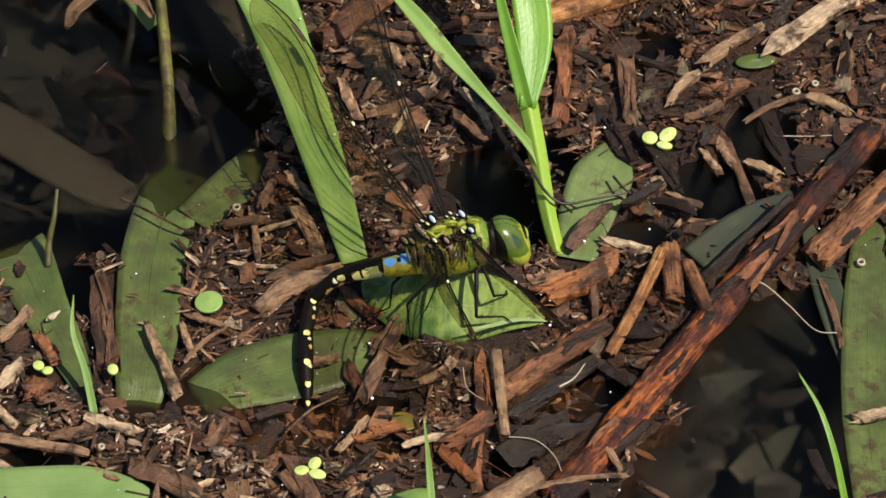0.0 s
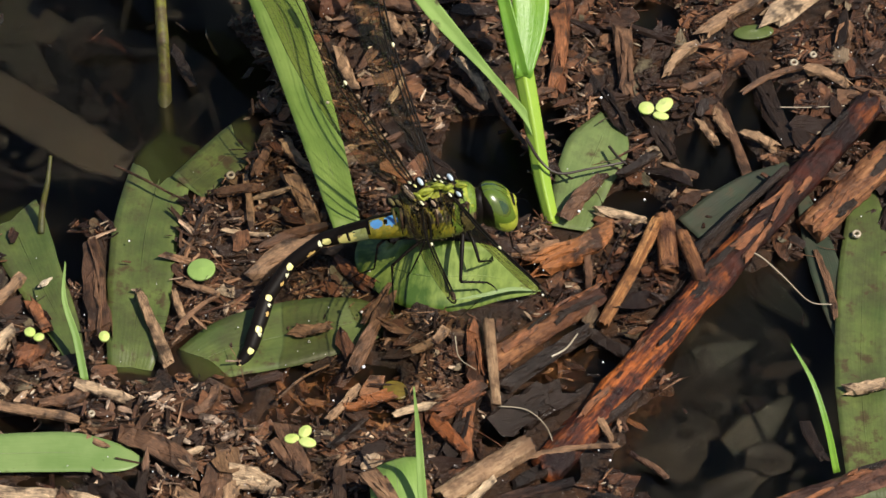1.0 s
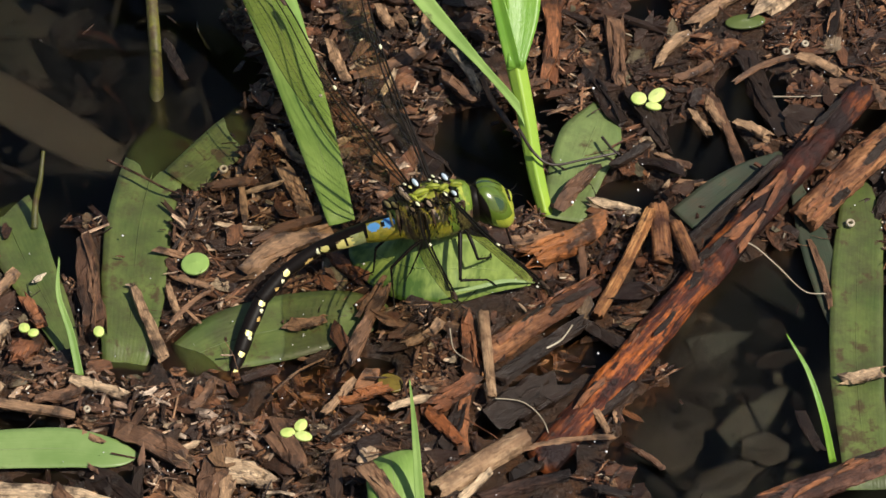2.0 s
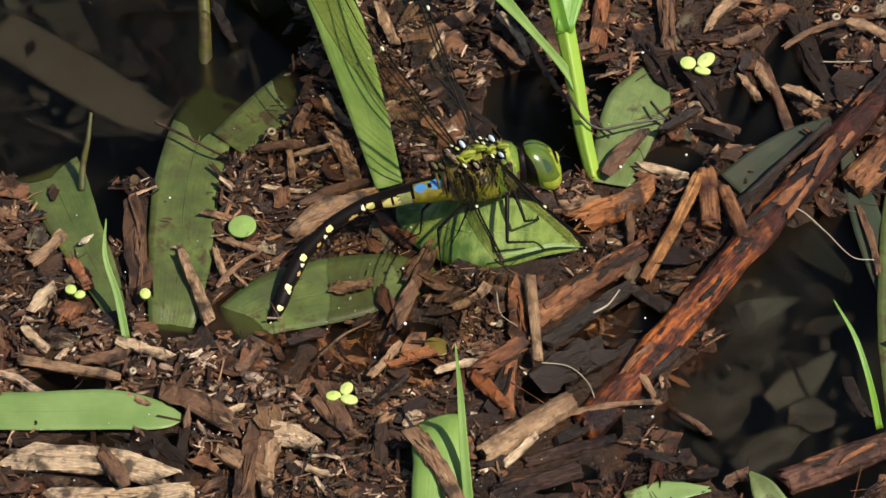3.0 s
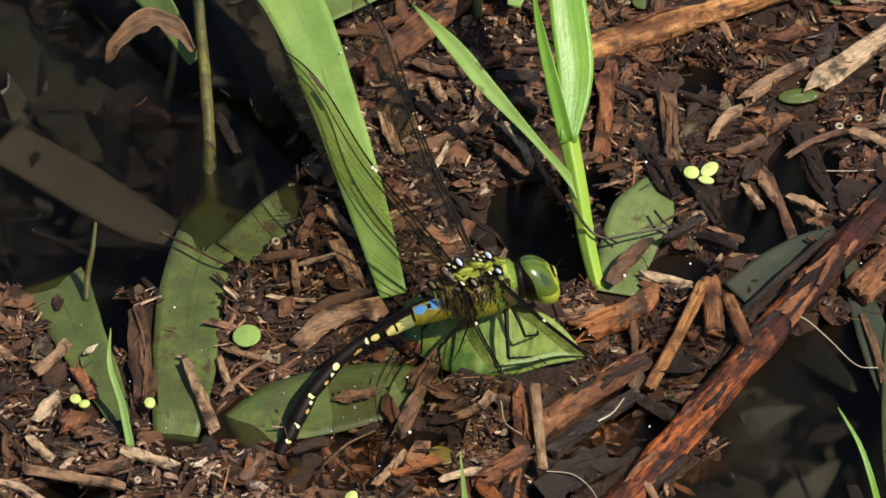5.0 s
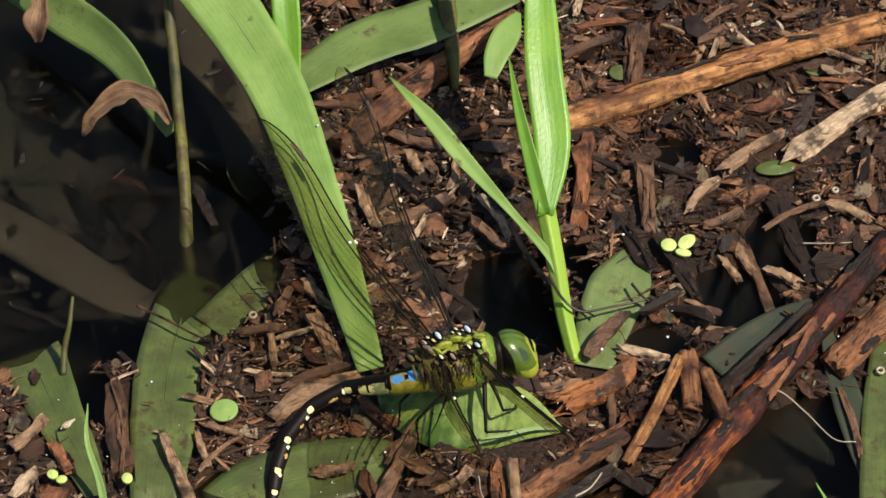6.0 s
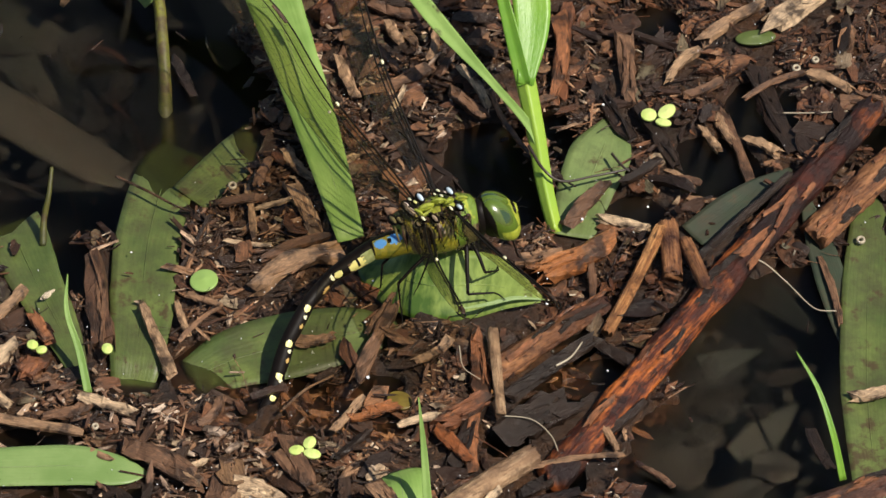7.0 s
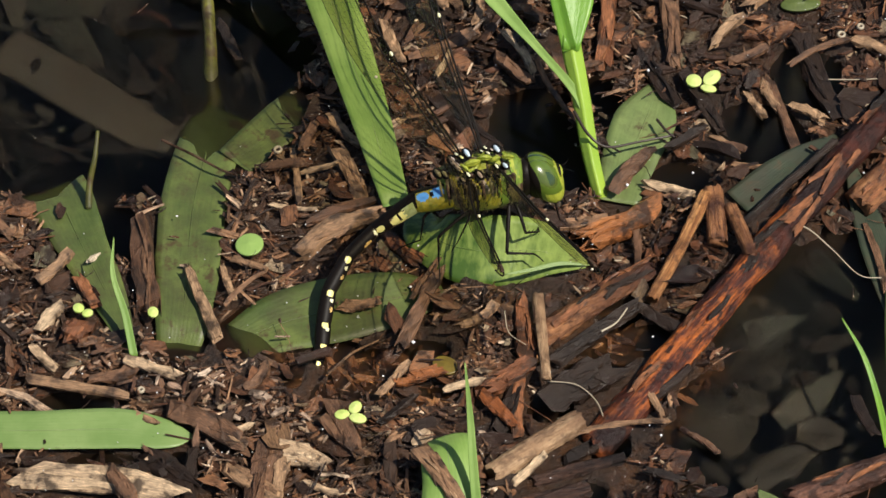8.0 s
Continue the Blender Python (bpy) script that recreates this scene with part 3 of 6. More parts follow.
def build_litter(name, count, box, sizes, seed, lift, material, label, float_share=0.0015, on_leaves=0.04, flake=False, sunk=False, depth=None):
    """One heap of small wood pieces strewn over the mud, thinner over open water."""
    rng = random.Random(seed)
    V, Fc, U = [], [], []
    clear = np.array(CLEAR)
    made = 0
    while made < count:
        x, y = rng.uniform(box[0], box[1]), rng.uniform(box[2], box[3])
        # right side takes the darker litter, whose tone carries some shade
        if not sunk and (material is LITTER and y < -8 and x > 4) or (material is DARK_LITTER and y >= -8 and x < 12):
            continue
        k = pools(x, y) if abs(x) < 150 else ground_z(x, y) * -0.1 - 0.05
        if name == "outer_litter" and abs(x) < 112 and -85 < y < 135:
            continue
        if depth and ground_z(x, y) > -depth[1]:
            continue
        if sunk and not depth and not -3.5 < ground_z(x, y) < -0.5:
            continue
        if k > -0.06 and rng.random() > float_share and not sunk:
            continue
        if noise.noise((x * 0.075, y * 0.075, 7.0)) + 0.5 * noise.noise((x * 0.2, y * 0.2, 1.0)) < -0.12 and rng.random() > 0.3:
            continue                                          # patches of bare wet silt
        if rng.random() < 1 - on_leaves and (np.hypot(clear[:, 0] - x, clear[:, 1] - y) < clear[:, 2] + 0.7).any():
            continue
        length = min(sizes[1], sizes[0] * math.exp(rng.gauss(0, 0.6)))
        width = min(length * 0.6, sizes[2] * math.exp(rng.gauss(0, 0.5)))
        thick = width * rng.uniform(0.25, 0.6)
        vs, fs, uv = scrap_arrays(rng, length) if flake else chip_arrays(rng, length, width, thick, 3, 6, 0.4)
        z = -rng.uniform(*depth) if depth else (ground_z(x, y) if sunk else max(ground_z(x, y), -0.2)) + thick * 0.3 + rng.random() ** 2 * lift
        m = pose(x, y, z, rng.gauss(0, 14), rng.gauss(0, 9), rng.gauss(25, 60))
        b = len(V)
        V += [tuple((m @ Vector(v)) * MM) for v in vs]
        Fc += [tuple(b + i for i in f) for f in fs]
        ox = rng.uniform(0, 500)
        U += [(a + ox, c) for a, c in uv]
        made += 1
    me = bpy.data.meshes.new(name)
    me.from_pydata(V, [], Fc)
    layer = me.uv_layers.new(name="uv")
    idx = np.empty(len(me.loops), int)
    me.loops.foreach_get("vertex_index", idx)
    layer.data.foreach_set("uv", np.array(U)[idx].ravel())
    me.materials.append(material)
    tagged(new(name, me), label, "plant debris", kind="stuff")


# ---------------------------------------------------------------- logs and sticks
UNDER = []                    # leaf spots (x, y, z, radius) with no mud above them
CLEAR = [(12, -57, 5), (22, -63, 5), (13, -69, 4), (26, -56, 3), (19, -46, 5), (20, -35, 7), (27, -41, 5), (-19, -39, 5), (-12, -43, 4), (-8, -33, 4), (14, 40, 4), (-50, -36, 3),
         (-30.3, -35.4, 6.5), (-31.7, -40.0, 5.5), (-38.0, -33.2, 5), (-22.7, -38.0, 4)]                    # spots (x, y, radius) that loose litter leaves open


def log(name, a, b, radius, material, label, category="stick", bend=(0, 0, 0), taper=0.9, rough=0.16, seed=1, flat=0.85, group="", flakes=7):
    mid = [(p + q) / 2 + d for p, q, d in zip(a, b, bend)]
    bm = tube_bm([a, mid, b], [radius, radius * (1 + taper) / 2, radius * taper], 110, 30, rough, seed, flat, None, 0.8)
    ob = thing(name, bm, material, label, category, group)
    rng = random.Random(seed)
    line = spline([a, mid, b], 20)
    for x, y, z in line:
        CLEAR.append((x, y, radius * 0.9))
    for i in range(flakes):                                   # loose strips of bark
        k = rng.randint(2, 18)
        c, d = Vector(line[k]), (Vector(line[k + 1]) - Vector(line[k])).normalized()
        side = d.cross(Vector((0, 0, 1))).normalized()
        w = rng.uniform(-0.8, 0.8)
        me = chip_mesh("bark_flake", rng.uniform(3, 9), rng.uniform(0.8, 1.8), 0.35, CHIP_RED if i % 3 else CHIP_DARK, seed * 40 + i, 6, 8, 0.6)
        fl = tagged(new("bark_flake", me), "loose red-brown strip of bark" if i % 3 else "loose black strip of bark")
        fl.parent = ob
        n = (side * w + Vector((0, 0, 1)) * math.sqrt(1 - w * w)).normalized()
        m = Matrix((d, n.cross(d), n)).transposed().to_4x4()
        fl.matrix_basis = Matrix.Translation((c + side * w * radius + Vector((0, 0, 1)) * (radius * flat * math.sqrt(1 - w * w) + 0.05)) * MM) @ m @ pose(0, 0, 0, rng.uniform(-8, 8), rng.uniform(-4, 4), rng.uniform(-10, 10))
    return ob


log("fallen_branch", (19.0, -56.0, 0.4), (81.2, 32.1, 4.0), 3.3, LOG_RED, "wet red-brown branch with peeling bark across black water", "branch", (0, 0, 0.5), 0.82, 0.19, 3, flakes=16)
log("fallen_branch", (18.1, 63.8, 2.0), (82.7, 92.2, 3.0), 3.4, LOG_TAN, "broken orange-brown branch half sunk in debris", "branch", (0, 0, 1), 0.8, 0.2, 4)
log("fallen_branch", (-24.1, 57.6, 2.0), (8.9, 93.7, 3.0), 3.0, LOG_BROWN, "brown branch lying among reed leaves", "branch", (0, 0, 1), 0.9, 0.2, 5)
log("fallen_branch", (53.5, -67.7, 0.0), (85.6, -53.0, 1.0), 2.9, LOG_DARK, "reddish-brown waterlogged branch at the edge of the pool", "branch", (0, 0, 0), 0.9, 0.2, 6)
log("wood_stick", (0.6, -63.6, 2.0), (16.1, -51.6, 3.0), 2.3, LOG_PALE, "barkless pale brown stick end lying on debris", "stick", (0, 0, 0.3), 0.95, 0.12, 7, flakes=0)
log("wood_stick", (8.7, -31.7, 2.0), (29.4, -15.3, 2.5), 2.6, LOG_BROWN, "split brown stick lying on wet debris", "stick", (0, 0, 0), 0.8, 0.2, 8, 0.7)
log("wood_stick", (68.4, 0.7, 2.5), (88.6, 23.6, 4.0), 3.1, LOG_BROWN, "weathered split plank of brown wood", "stick", (0, 0, 0.5), 1.0, 0.2, 9, 0.55)

# ---------------------------------------------------------------- reeds and leaves
def leaf(name, pts, widths, material, label, category="leaf", group="", **kw):
    for x, y, z, w in spline([(*p, w) for p, w in zip(pts, widths)], 24):
        if -0.8 < z < 6:
            CLEAR.append((x, y, w * 0.5))
            UNDER.append((x, y, max(z, 0.0), w * 0.5))
    ob = thing(name, blade_bm(pts, widths, **kw), material, label, category, group)
    if max(widths) > 5:
        up = Vector(kw.get("facing", (0.0, -0.6, 0.8))).normalized() * 0.12
        rib = [Vector(p[:3]) + up for p in spline(pts, 10)]
        part("midrib", tube_bm(rib, [max(0.08, w[0] * 0.012) for w in spline([(w,) for w in widths], 10)], 24, 6), RIB if material in (REED, SHOOT, PALELEAF) else material, ob, "pale raised midrib" if material in (REED, PALELEAF) else "")
    return ob


leaf("reed_leaf", [(-16.9, -1.4, 4.0), (-22.7, 20.7, 7.0), (-29.4, 42.4, 12.0), (-36.0, 59.2, 18.0), (-46.9, 76.3, 24.0), (-62.3, 91.1, 34.0)], [5.0, 7.6, 9.3, 11.0, 12.3, 12.5], REED, "long green reed leaf arching over the pond edge", facing=(0.1, -0.7, 0.7), fold=0.12)
shoot = tagged(new("grass_shoot"), "bright green young grass shoot rising from debris", "grass")
part("stem", blade_bm([(20.9, 3.2, 1.0), (18.9, 11.2, 5.0), (17.4, 20.4, 9.0), (15.4, 30.2, 14.0)], [2.6, 3.1, 3.4, 3.8], (0.0, -0.7, 0.7), -0.5, 1.6, 20, 0.0), STEMLIME, shoot, "yellow-green stem with dark specks")
part("leaf", blade_bm([(15.4, 28.7, 14.0), (16.7, 40.6, 20.0), (15.1, 53.7, 28.0), (14.4, 65.9, 34.0), (13.9, 79.3, 42.0)], [3.0, 6.8, 7.0, 5.8, 3.0], (0.1, -0.7, 0.7), 0.14, 0.3, 28), SHOOT, shoot)
part("leaf", blade_bm([(15.3, 28.7, 14.0), (13.2, 35.7, 19.0), (10.6, 44.6, 25.0), (8.5, 54.7, 30.0)], [3.0, 2.9, 2.0, 0.2], (-0.3, -0.7, 0.7), 0.3, 0.3, 20), SHOOT, shoot)
part("leaf", blade_bm([(18.6, 15.0, 6.2), (16.4, 21.4, 9.6), (9.0, 30.4, 13.0), (-0.0, 40.3, 17.0), (-6.4, 48.1, 20.0), (-14.2, 57.5, 22.0)], [0.5, 1.6, 1.6, 3.2, 3.0, 0.2], (0.3, -0.7, 0.7), 0.35, 0.25, 28), REED, shoot)
thing("old_stem", tube_bm([(-51.9, 27.7, -7.0), (-52.4, 32.0, -3.0), (-52.7, 35.8, 0.0), (-53.1, 43.2, 7.0), (-55.2, 62.6, 13.0), (-57.9, 84.8, 22.0)], [1.7, 1.7, 1.4, 1.15, 1.1, 1.0], 120, 18, 0.12, 6), STEM_OLD, "old olive-brown reed stem standing in water", "stem")
leaf("floating_leaf", [(-56.2, -33.7, -2.0), (-55.4, -28.6, 1.4), (-54.9, -17.7, 1.4), (-54.5, 0.7, 0.9), (-51.9, 19.3, -0.7), (-48.5, 26.6, -2.2)], [7.0, 9.6, 11.5, 12.4, 11.5, 9.0], FLOATING, "broad speckled green leaf floating on water", facing=(0.0, -0.12, 1.0), fold=0.06, wobble=0.06)
leaf("floating_leaf", [(-63.4, -37.2, 1.5), (-68.6, -23.0, 1.5), (-74.6, -9.2, 1.2), (-78.6, 1.2, 0.3), (-81.0, 6.6, -0.9)], [1.2, 6.4, 9.6, 11.6, 12.6], FLOATING, "long green leaf with brown specks lying across debris", facing=(0.0, -0.12, 1.0), fold=0.1, seed=4)
leaf("floating_leaf", [(-90.2, -54.0, 2.0), (-78.2, -54.2, 2.5), (-65.2, -53.9, 2.5), (-56.2, -54.7, 2.0), (-52.1, -54.6, 1.5)], [8.0, 8.0, 8.2, 5.6, 0.6], PALELEAF, "pale green leaf lying flat on debris", facing=(0.0, -0.12, 1.0), fold=0.08, seed=5)
resting = leaf("floating_leaf", [(-13.4, -1.2, 3.0), (-10.7, -9.0, 4.0), (-2.5, -12.5, 4.0), (8.9, -12.5, 4.0), (17.9, -15.5, 3.5)], [3.0, 9.5, 13.0, 11.0, 1.2], GLOSSY, "glossy bent green leaf under the dragonfly", facing=(0.1, -0.6, 0.8), fold=0.1, seed=6)
for lp in resting.data.uv_layers[0].data:                     # its veins run across the bend
    lp.uv = (lp.uv[1] / 34.0, lp.uv[0] * 12.0)
# paler strip paints the highlight along the upturned edge
part("lit_rim", blade_bm([(3.1, -18.9, 4.7), (7.9, -17.8, 4.8), (13.2, -16.1, 4.6), (18.5, -15.9, 3.9)], [0.2, 0.8, 0.8, 0.2], (0.1, -0.3, 0.9), 0.1, 0.3, 20, 0.1), PALELEAF, resting, "upturned leaf edge with its highlight in pale green")
leaf("floating_leaf", [(-45.8, -31.0, -0.8), (-37.2, -27.2, 0.6), (-25.0, -24.3, 1.5), (-13.7, -20.8, 1.0), (-8.6, -17.9, 0.0)], [8.0, 13.0, 14.0, 10.0, 3.0], FLOATING, "half-sunk green leaf among debris", facing=(0.0, -0.12, 1.0), fold=0.06, seed=7)
leaf("floating_leaf", [(76.5, -62.2, 1.0), (76.1, -36.2, 1.0), (77.6, -12.1, 1.2), (78.9, 1.6, 1.5), (78.7, 14.9, 1.0)], [8.0, 9.5, 9.5, 8.0, 4.0], FLOATING, "broad green leaf floating over black water", facing=(0.0, -0.12, 1.0), fold=0.06, seed=8)
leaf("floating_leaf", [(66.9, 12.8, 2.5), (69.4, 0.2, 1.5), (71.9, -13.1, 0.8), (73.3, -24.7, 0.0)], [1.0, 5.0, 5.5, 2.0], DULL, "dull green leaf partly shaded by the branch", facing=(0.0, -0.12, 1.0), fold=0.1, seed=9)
leaf("floating_leaf", [(24.1, 2.2, 0.8), (26.5, 13.4, 1.0), (29.8, 23.3, 1.3), (32.2, 31.6, 1.0)], [7.5, 10.5, 11.5, 4.0], GREYLEAF, "broken green leaf lying beside a grass shoot", facing=(0.0, -0.12, 1.0), fold=0.05, seed=10)
leaf("floating_leaf", [(-47.3, 12.4, 0.3), (-41.7, 19.1, 0.3), (-36.7, 26.1, -0.5), (-30.5, 34.8, -2.4)], [8.0, 9.0, 9.0, 8.0], FLOATING, "green leaf sinking into dark water", facing=(0.0, -0.12, 1.0), fold=0.06, seed=11)
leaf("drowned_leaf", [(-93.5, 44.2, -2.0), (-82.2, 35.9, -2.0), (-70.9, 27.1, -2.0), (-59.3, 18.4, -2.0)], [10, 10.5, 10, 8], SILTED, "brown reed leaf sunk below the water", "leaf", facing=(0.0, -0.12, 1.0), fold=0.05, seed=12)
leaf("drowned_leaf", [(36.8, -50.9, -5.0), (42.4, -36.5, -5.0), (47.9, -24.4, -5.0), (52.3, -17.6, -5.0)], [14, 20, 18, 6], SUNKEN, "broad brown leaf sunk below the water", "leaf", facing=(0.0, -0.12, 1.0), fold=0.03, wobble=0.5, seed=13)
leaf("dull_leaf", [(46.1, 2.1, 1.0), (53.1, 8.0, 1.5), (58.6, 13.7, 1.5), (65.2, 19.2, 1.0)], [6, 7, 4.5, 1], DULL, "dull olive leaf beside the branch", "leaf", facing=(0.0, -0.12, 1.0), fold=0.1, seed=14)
leaf("bent_leaf", [(-7.1, -76.6, 4.0), (-6.7, -69.0, 7.0), (-7.2, -62.8, 8.0), (-8.0, -58.0, 6.0)], [9.5, 9.8, 9.5, 9.0], REED, "folded glossy green leaf among debris", "leaf", fold=0.1, curl=-0.3, seed=15)
leaf("grass_sprout", [(-1.7, -75.8, 3.0), (-2.6, -68.8, 10.0), (-3.3, -61.9, 17.0), (-4.2, -56.1, 24.0)], [1.8, 1.6, 1.1, 0.2], REED, "slender green grass blade", "grass", fold=0.3, seed=16)
leaf("grass_sprout", [(70.6, -55.8, 1.0), (68.7, -51.2, 8.0), (66.1, -45.0, 13.0), (62.3, -39.6, 17.0)], [1.3, 1.1, 0.8, 0.2], SHOOT, "slender yellow-green grass blade rising from water", "grass", fold=0.3, seed=17)
leaf("grass_sprout", [(-63.5, -36.7, 2.0), (-65.3, -29.8, 6.0), (-67.6, -23.9, 10.0), (-67.6, -17.7, 13.0)], [1.5, 1.3, 0.9, 0.2], REED, "slender green grass blade beside a fallen leaf", "grass", fold=0.3, seed=18)
leaf("reed_leaf", [(-33.1, 71.4, 6.0), (-20.0, 80.4, 8.0), (-6.7, 85.8, 9.0), (8.8, 95.5, 9.0)], [7, 11, 11, 9], DULLGREEN, "broad green reed leaf lying over a branch", facing=(0.0, -0.12, 1.0), fold=0.1, seed=19)
leaf("reed_leaf", [(-56.1, 58.2, 6.0), (-66.7, 76.1, 9.0), (-78.9, 87.8, 10.0), (-87.3, 95.9, 10.0)], [3, 7, 9, 9], DULLGREEN, "reed leaf over water, its green darkened for shade", facing=(-0.5, -0.4, 0.75), fold=0.2, seed=20)

# ---------------------------------------------------------------- the dragonfly
BASE = Vector((0.6, -5.8, 4.0))                      # mm, under the thorax
HEADING = Vector((0.958, 0.275, -0.04)).normalized()
NEAR = HEADING.cross(Vector((0, 0, 1))).normalized()
UP = NEAR.cross(HEADING).normalized()


def loft_bm(rings, sides, paint=None):
    """Rings of (centre, side vector, up vector) in mm, closed to a body; paint(u, angle) picks the material slot."""
    bm = bmesh.new()
    rows = []
    for c, s, u in rings:
        rows.append([bm.verts.new(vec(c + s * math.cos(2 * math.pi * j / sides) + u * math.sin(2 * math.pi * j / sides))) for j in range(sides)])
    for i, (r0, r1) in enumerate(zip(rows, rows[1:])):
        for j in range(sides):
            k = (j + 1) % sides
            f = bm.faces.new((r0[j], r0[k], r1[k], r1[j]))
            if paint:
                a = 2 * math.pi * (j + 0.5) / sides
                f.material_index = paint((i + 0.5) / (len(rows) - 1), a if a < math.pi else a - 2 * math.pi)
    bm.faces.new(rows[0][::-1])
    bm.faces.new(rows[-1])
    return bm


def ball_bm(c, axes, n=14, sides=20, paint=None):
    """An ellipsoid with half axes axes[0] (its length), axes[1] and axes[2]."""
    rings = []
    for i in range(n + 1):
        a = math.pi * (0.02 + 0.96 * i / n)
        rings.append((c - axes[0] * math.cos(a), axes[1] * math.sin(a), axes[2] * math.sin(a)))
    return loft_bm(rings, sides, paint)


def local(p):
    return Vector(p) - BASE


dragonfly = tagged(new("dragonfly"), "green dragonfly with curved black abdomen laying eggs in debris", "dragonfly")
dragonfly.location = BASE * MM

THORAX = local((-0.2, -7.4, 15.0))


def thorax_paint(u, a):
    d = math.degrees(a)
    wave = 0.014 * math.sin(d * 0.13) + 0.006 * math.sin(d * 0.41)
    s = u + 0.0013 * (d - 20) + wave
    if u > 0.95:
        return 1                                          # black collar
    if u < 0.06:
        return 1 if u > 0.035 and d > -20 else 3
    if d < -62 or d > 150:
        return 4                                          # under side, brown
    for line, w, lo, hi in ((0.20, 0.012, -60, 46), (0.315, 0.013, -60, 40), (0.405, 0.008, -40, 36), (0.585, 0.010, -50, 30), (0.70, 0.013, -30, 62), (0.80, 0.007, 10, 90)):
        if abs(s - line) < w and lo < d < hi:
            return 1
    if u > 0.74 and d < -12 + 40 * math.sin(u * 9):
        return 4 if (u > 0.86 or d < -40) else 3              # hips
    if 50 < d < 150 and 0.16 < u < 0.70:                   # back between the wings: dark, with green bars
        if (66 < d < 92 and 0.24 < u < 0.46) or (70 < d < 98 and 0.50 < u < 0.64) or (100 < d < 118 and 0.3 < u < 0.6):
            return 2
        return 1 if (int(u * 23) + int(d / 11)) % 3 == 0 else 3 if int(u * 31) % 2 else 4
    if d > 22 and 0.12 < u < 0.62:                          # wing joints: brown folds
        return (3, 5, 1, 3, 6, 5, 4)[int(u * 34 + d * 0.11) % 7]
    if u < 0.30:
        return (3, 5, 3, 4)[int(u * 26 + d * 0.05) % 4]
    if s < 0.585:
        return 5 if d < 16 else 3                           # golden side plate
    if s < 0.70:
        return 0 if d > -24 else 3
    if s < 0.80 and d < 60:
        return 3 if d < 34 else 0
    return 2 if 0.83 < s < 0.87 and d > 40 else 0


rings = []
for i in range(57):
    u = i / 56
    s = -8.4 + 15.9 * u
    k = math.sin(math.pi * min(1, 0.10 + u * 0.85)) ** 0.62
    high = (3.0 + 3.1 * k) * (0.82 + 0.18 * min(1, u * 2.2)) * min(1.0, 0.62 + (1 - u) * 3.2)
    wide = (2.5 + 2.2 * k) * min(1.0, 0.6 + (1 - u) * 3.0)
    rings.append((THORAX + HEADING * s + UP * (0.6 * k - 0.25), NEAR * wide, UP * high))
part("thorax", loft_bm(rings, 56, thorax_paint), [GREEN, BLACK, LIME, OLIVE, DKBROWN, GOLD, FLESH], dragonfly, "grass-green thorax with black seams and brown wing joints")

# sclerites at the wing roots: small pale and dark knobs on the back
rng = random.Random(5)
KNOBS = [((1.2, -6.8, 23.3), 0.95, PALEBLUE), ((-0.9, -6.7, 23.3), 0.5, CREAM), ((-0.3, -7.8, 23.1), 0.5, CREAM), ((-1.5, -7.4, 23.1), 0.42, CREAM), ((0.3, -7.0, 23.2), 0.4, FLESH),
         ((2.9, -9.2, 21.6), 0.85, PALEBLUE), ((1.4, -9.8, 21.9), 0.5, CREAM), ((-4.1, -7.8, 22.8), 0.95, PALEBLUE), ((-6.0, -7.8, 22.3), 0.5, CREAM), ((-5.0, -8.6, 22.4), 0.5, YELLOW),
         ((-6.8, -8.4, 21.6), 0.9, FLESH), ((-5.7, -10.1, 21.6), 1.05, FLESH), ((-6.4, -9.4, 21.5), 0.8, FLESH), ((-3.6, -11.3, 20.9), 0.55, CREAM), ((-4.5, -12.1, 20.3), 0.6, FLESH), ((-4.9, -10.9, 21.2), 0.5, YELLOW),
         ((-1.5, -11.5, 21.2), 0.72, FLESH), ((-9.1, -10.4, 19.8), 0.9, OLIVE), ((-7.8, -10.9, 20.2), 0.8, OLIVE), ((0.3, -11.0, 20.9), 0.5, OLIVE), ((3.9, -10.6, 20.2), 0.45, DKBROWN)]
for i, (p, r, tone) in enumerate(KNOBS):
    q = local(p)
    tilt = Vector((0.55, -0.7 if tone is not PALEBLUE else -1.0, 0.1 + rng.uniform(-0.3, 0.3))).normalized()
    o = tilt.cross(Vector((0, -0.6, 0.8))).normalized()
    k = part("sclerite", ball_bm(q, (tilt * r * 1.1, o * r * 0.45, tilt.cross(o) * r * 0.4), 8, 12), tone, dragonfly, "pale knob at a wing root" if i == 0 else "")
    part("socket", ball_bm(q - Vector((0, -0.3, 0.42)), (tilt * r * 1.5, o * r * 1.0, tilt.cross(o) * r * 0.5), 8, 12), BLACK, k)
# raised yellow-green bars along the back between the wing roots
for a, b, r in (((-4.6, -10.0, 21.6), (-1.6, -9.0, 22.2), 0.85), ((-2.2, -8.6, 22.3), (0.6, -8.4, 22.5), 0.75), ((0.2, -9.0, 22.2), (2.0, -8.2, 22.5), 0.65), ((-5.4, -9.6, 21.4), (-3.6, -10.7, 21.2), 0.6), ((2.2, -7.8, 22.2), (4.4, -7.4, 21.9), 0.7)):
    a, b = local(a), local(b)
    part("back_plate", tube_bm([a, a.lerp(b, 0.3) + UP * 0.2, a.lerp(b, 0.7) + UP * 0.2, b], [r * 0.25, r * 0.7, r * 0.62, r * 0.2], 16, 12, 0.5, 4), LIME, dragonfly, "yellow-green bar between the wing roots")
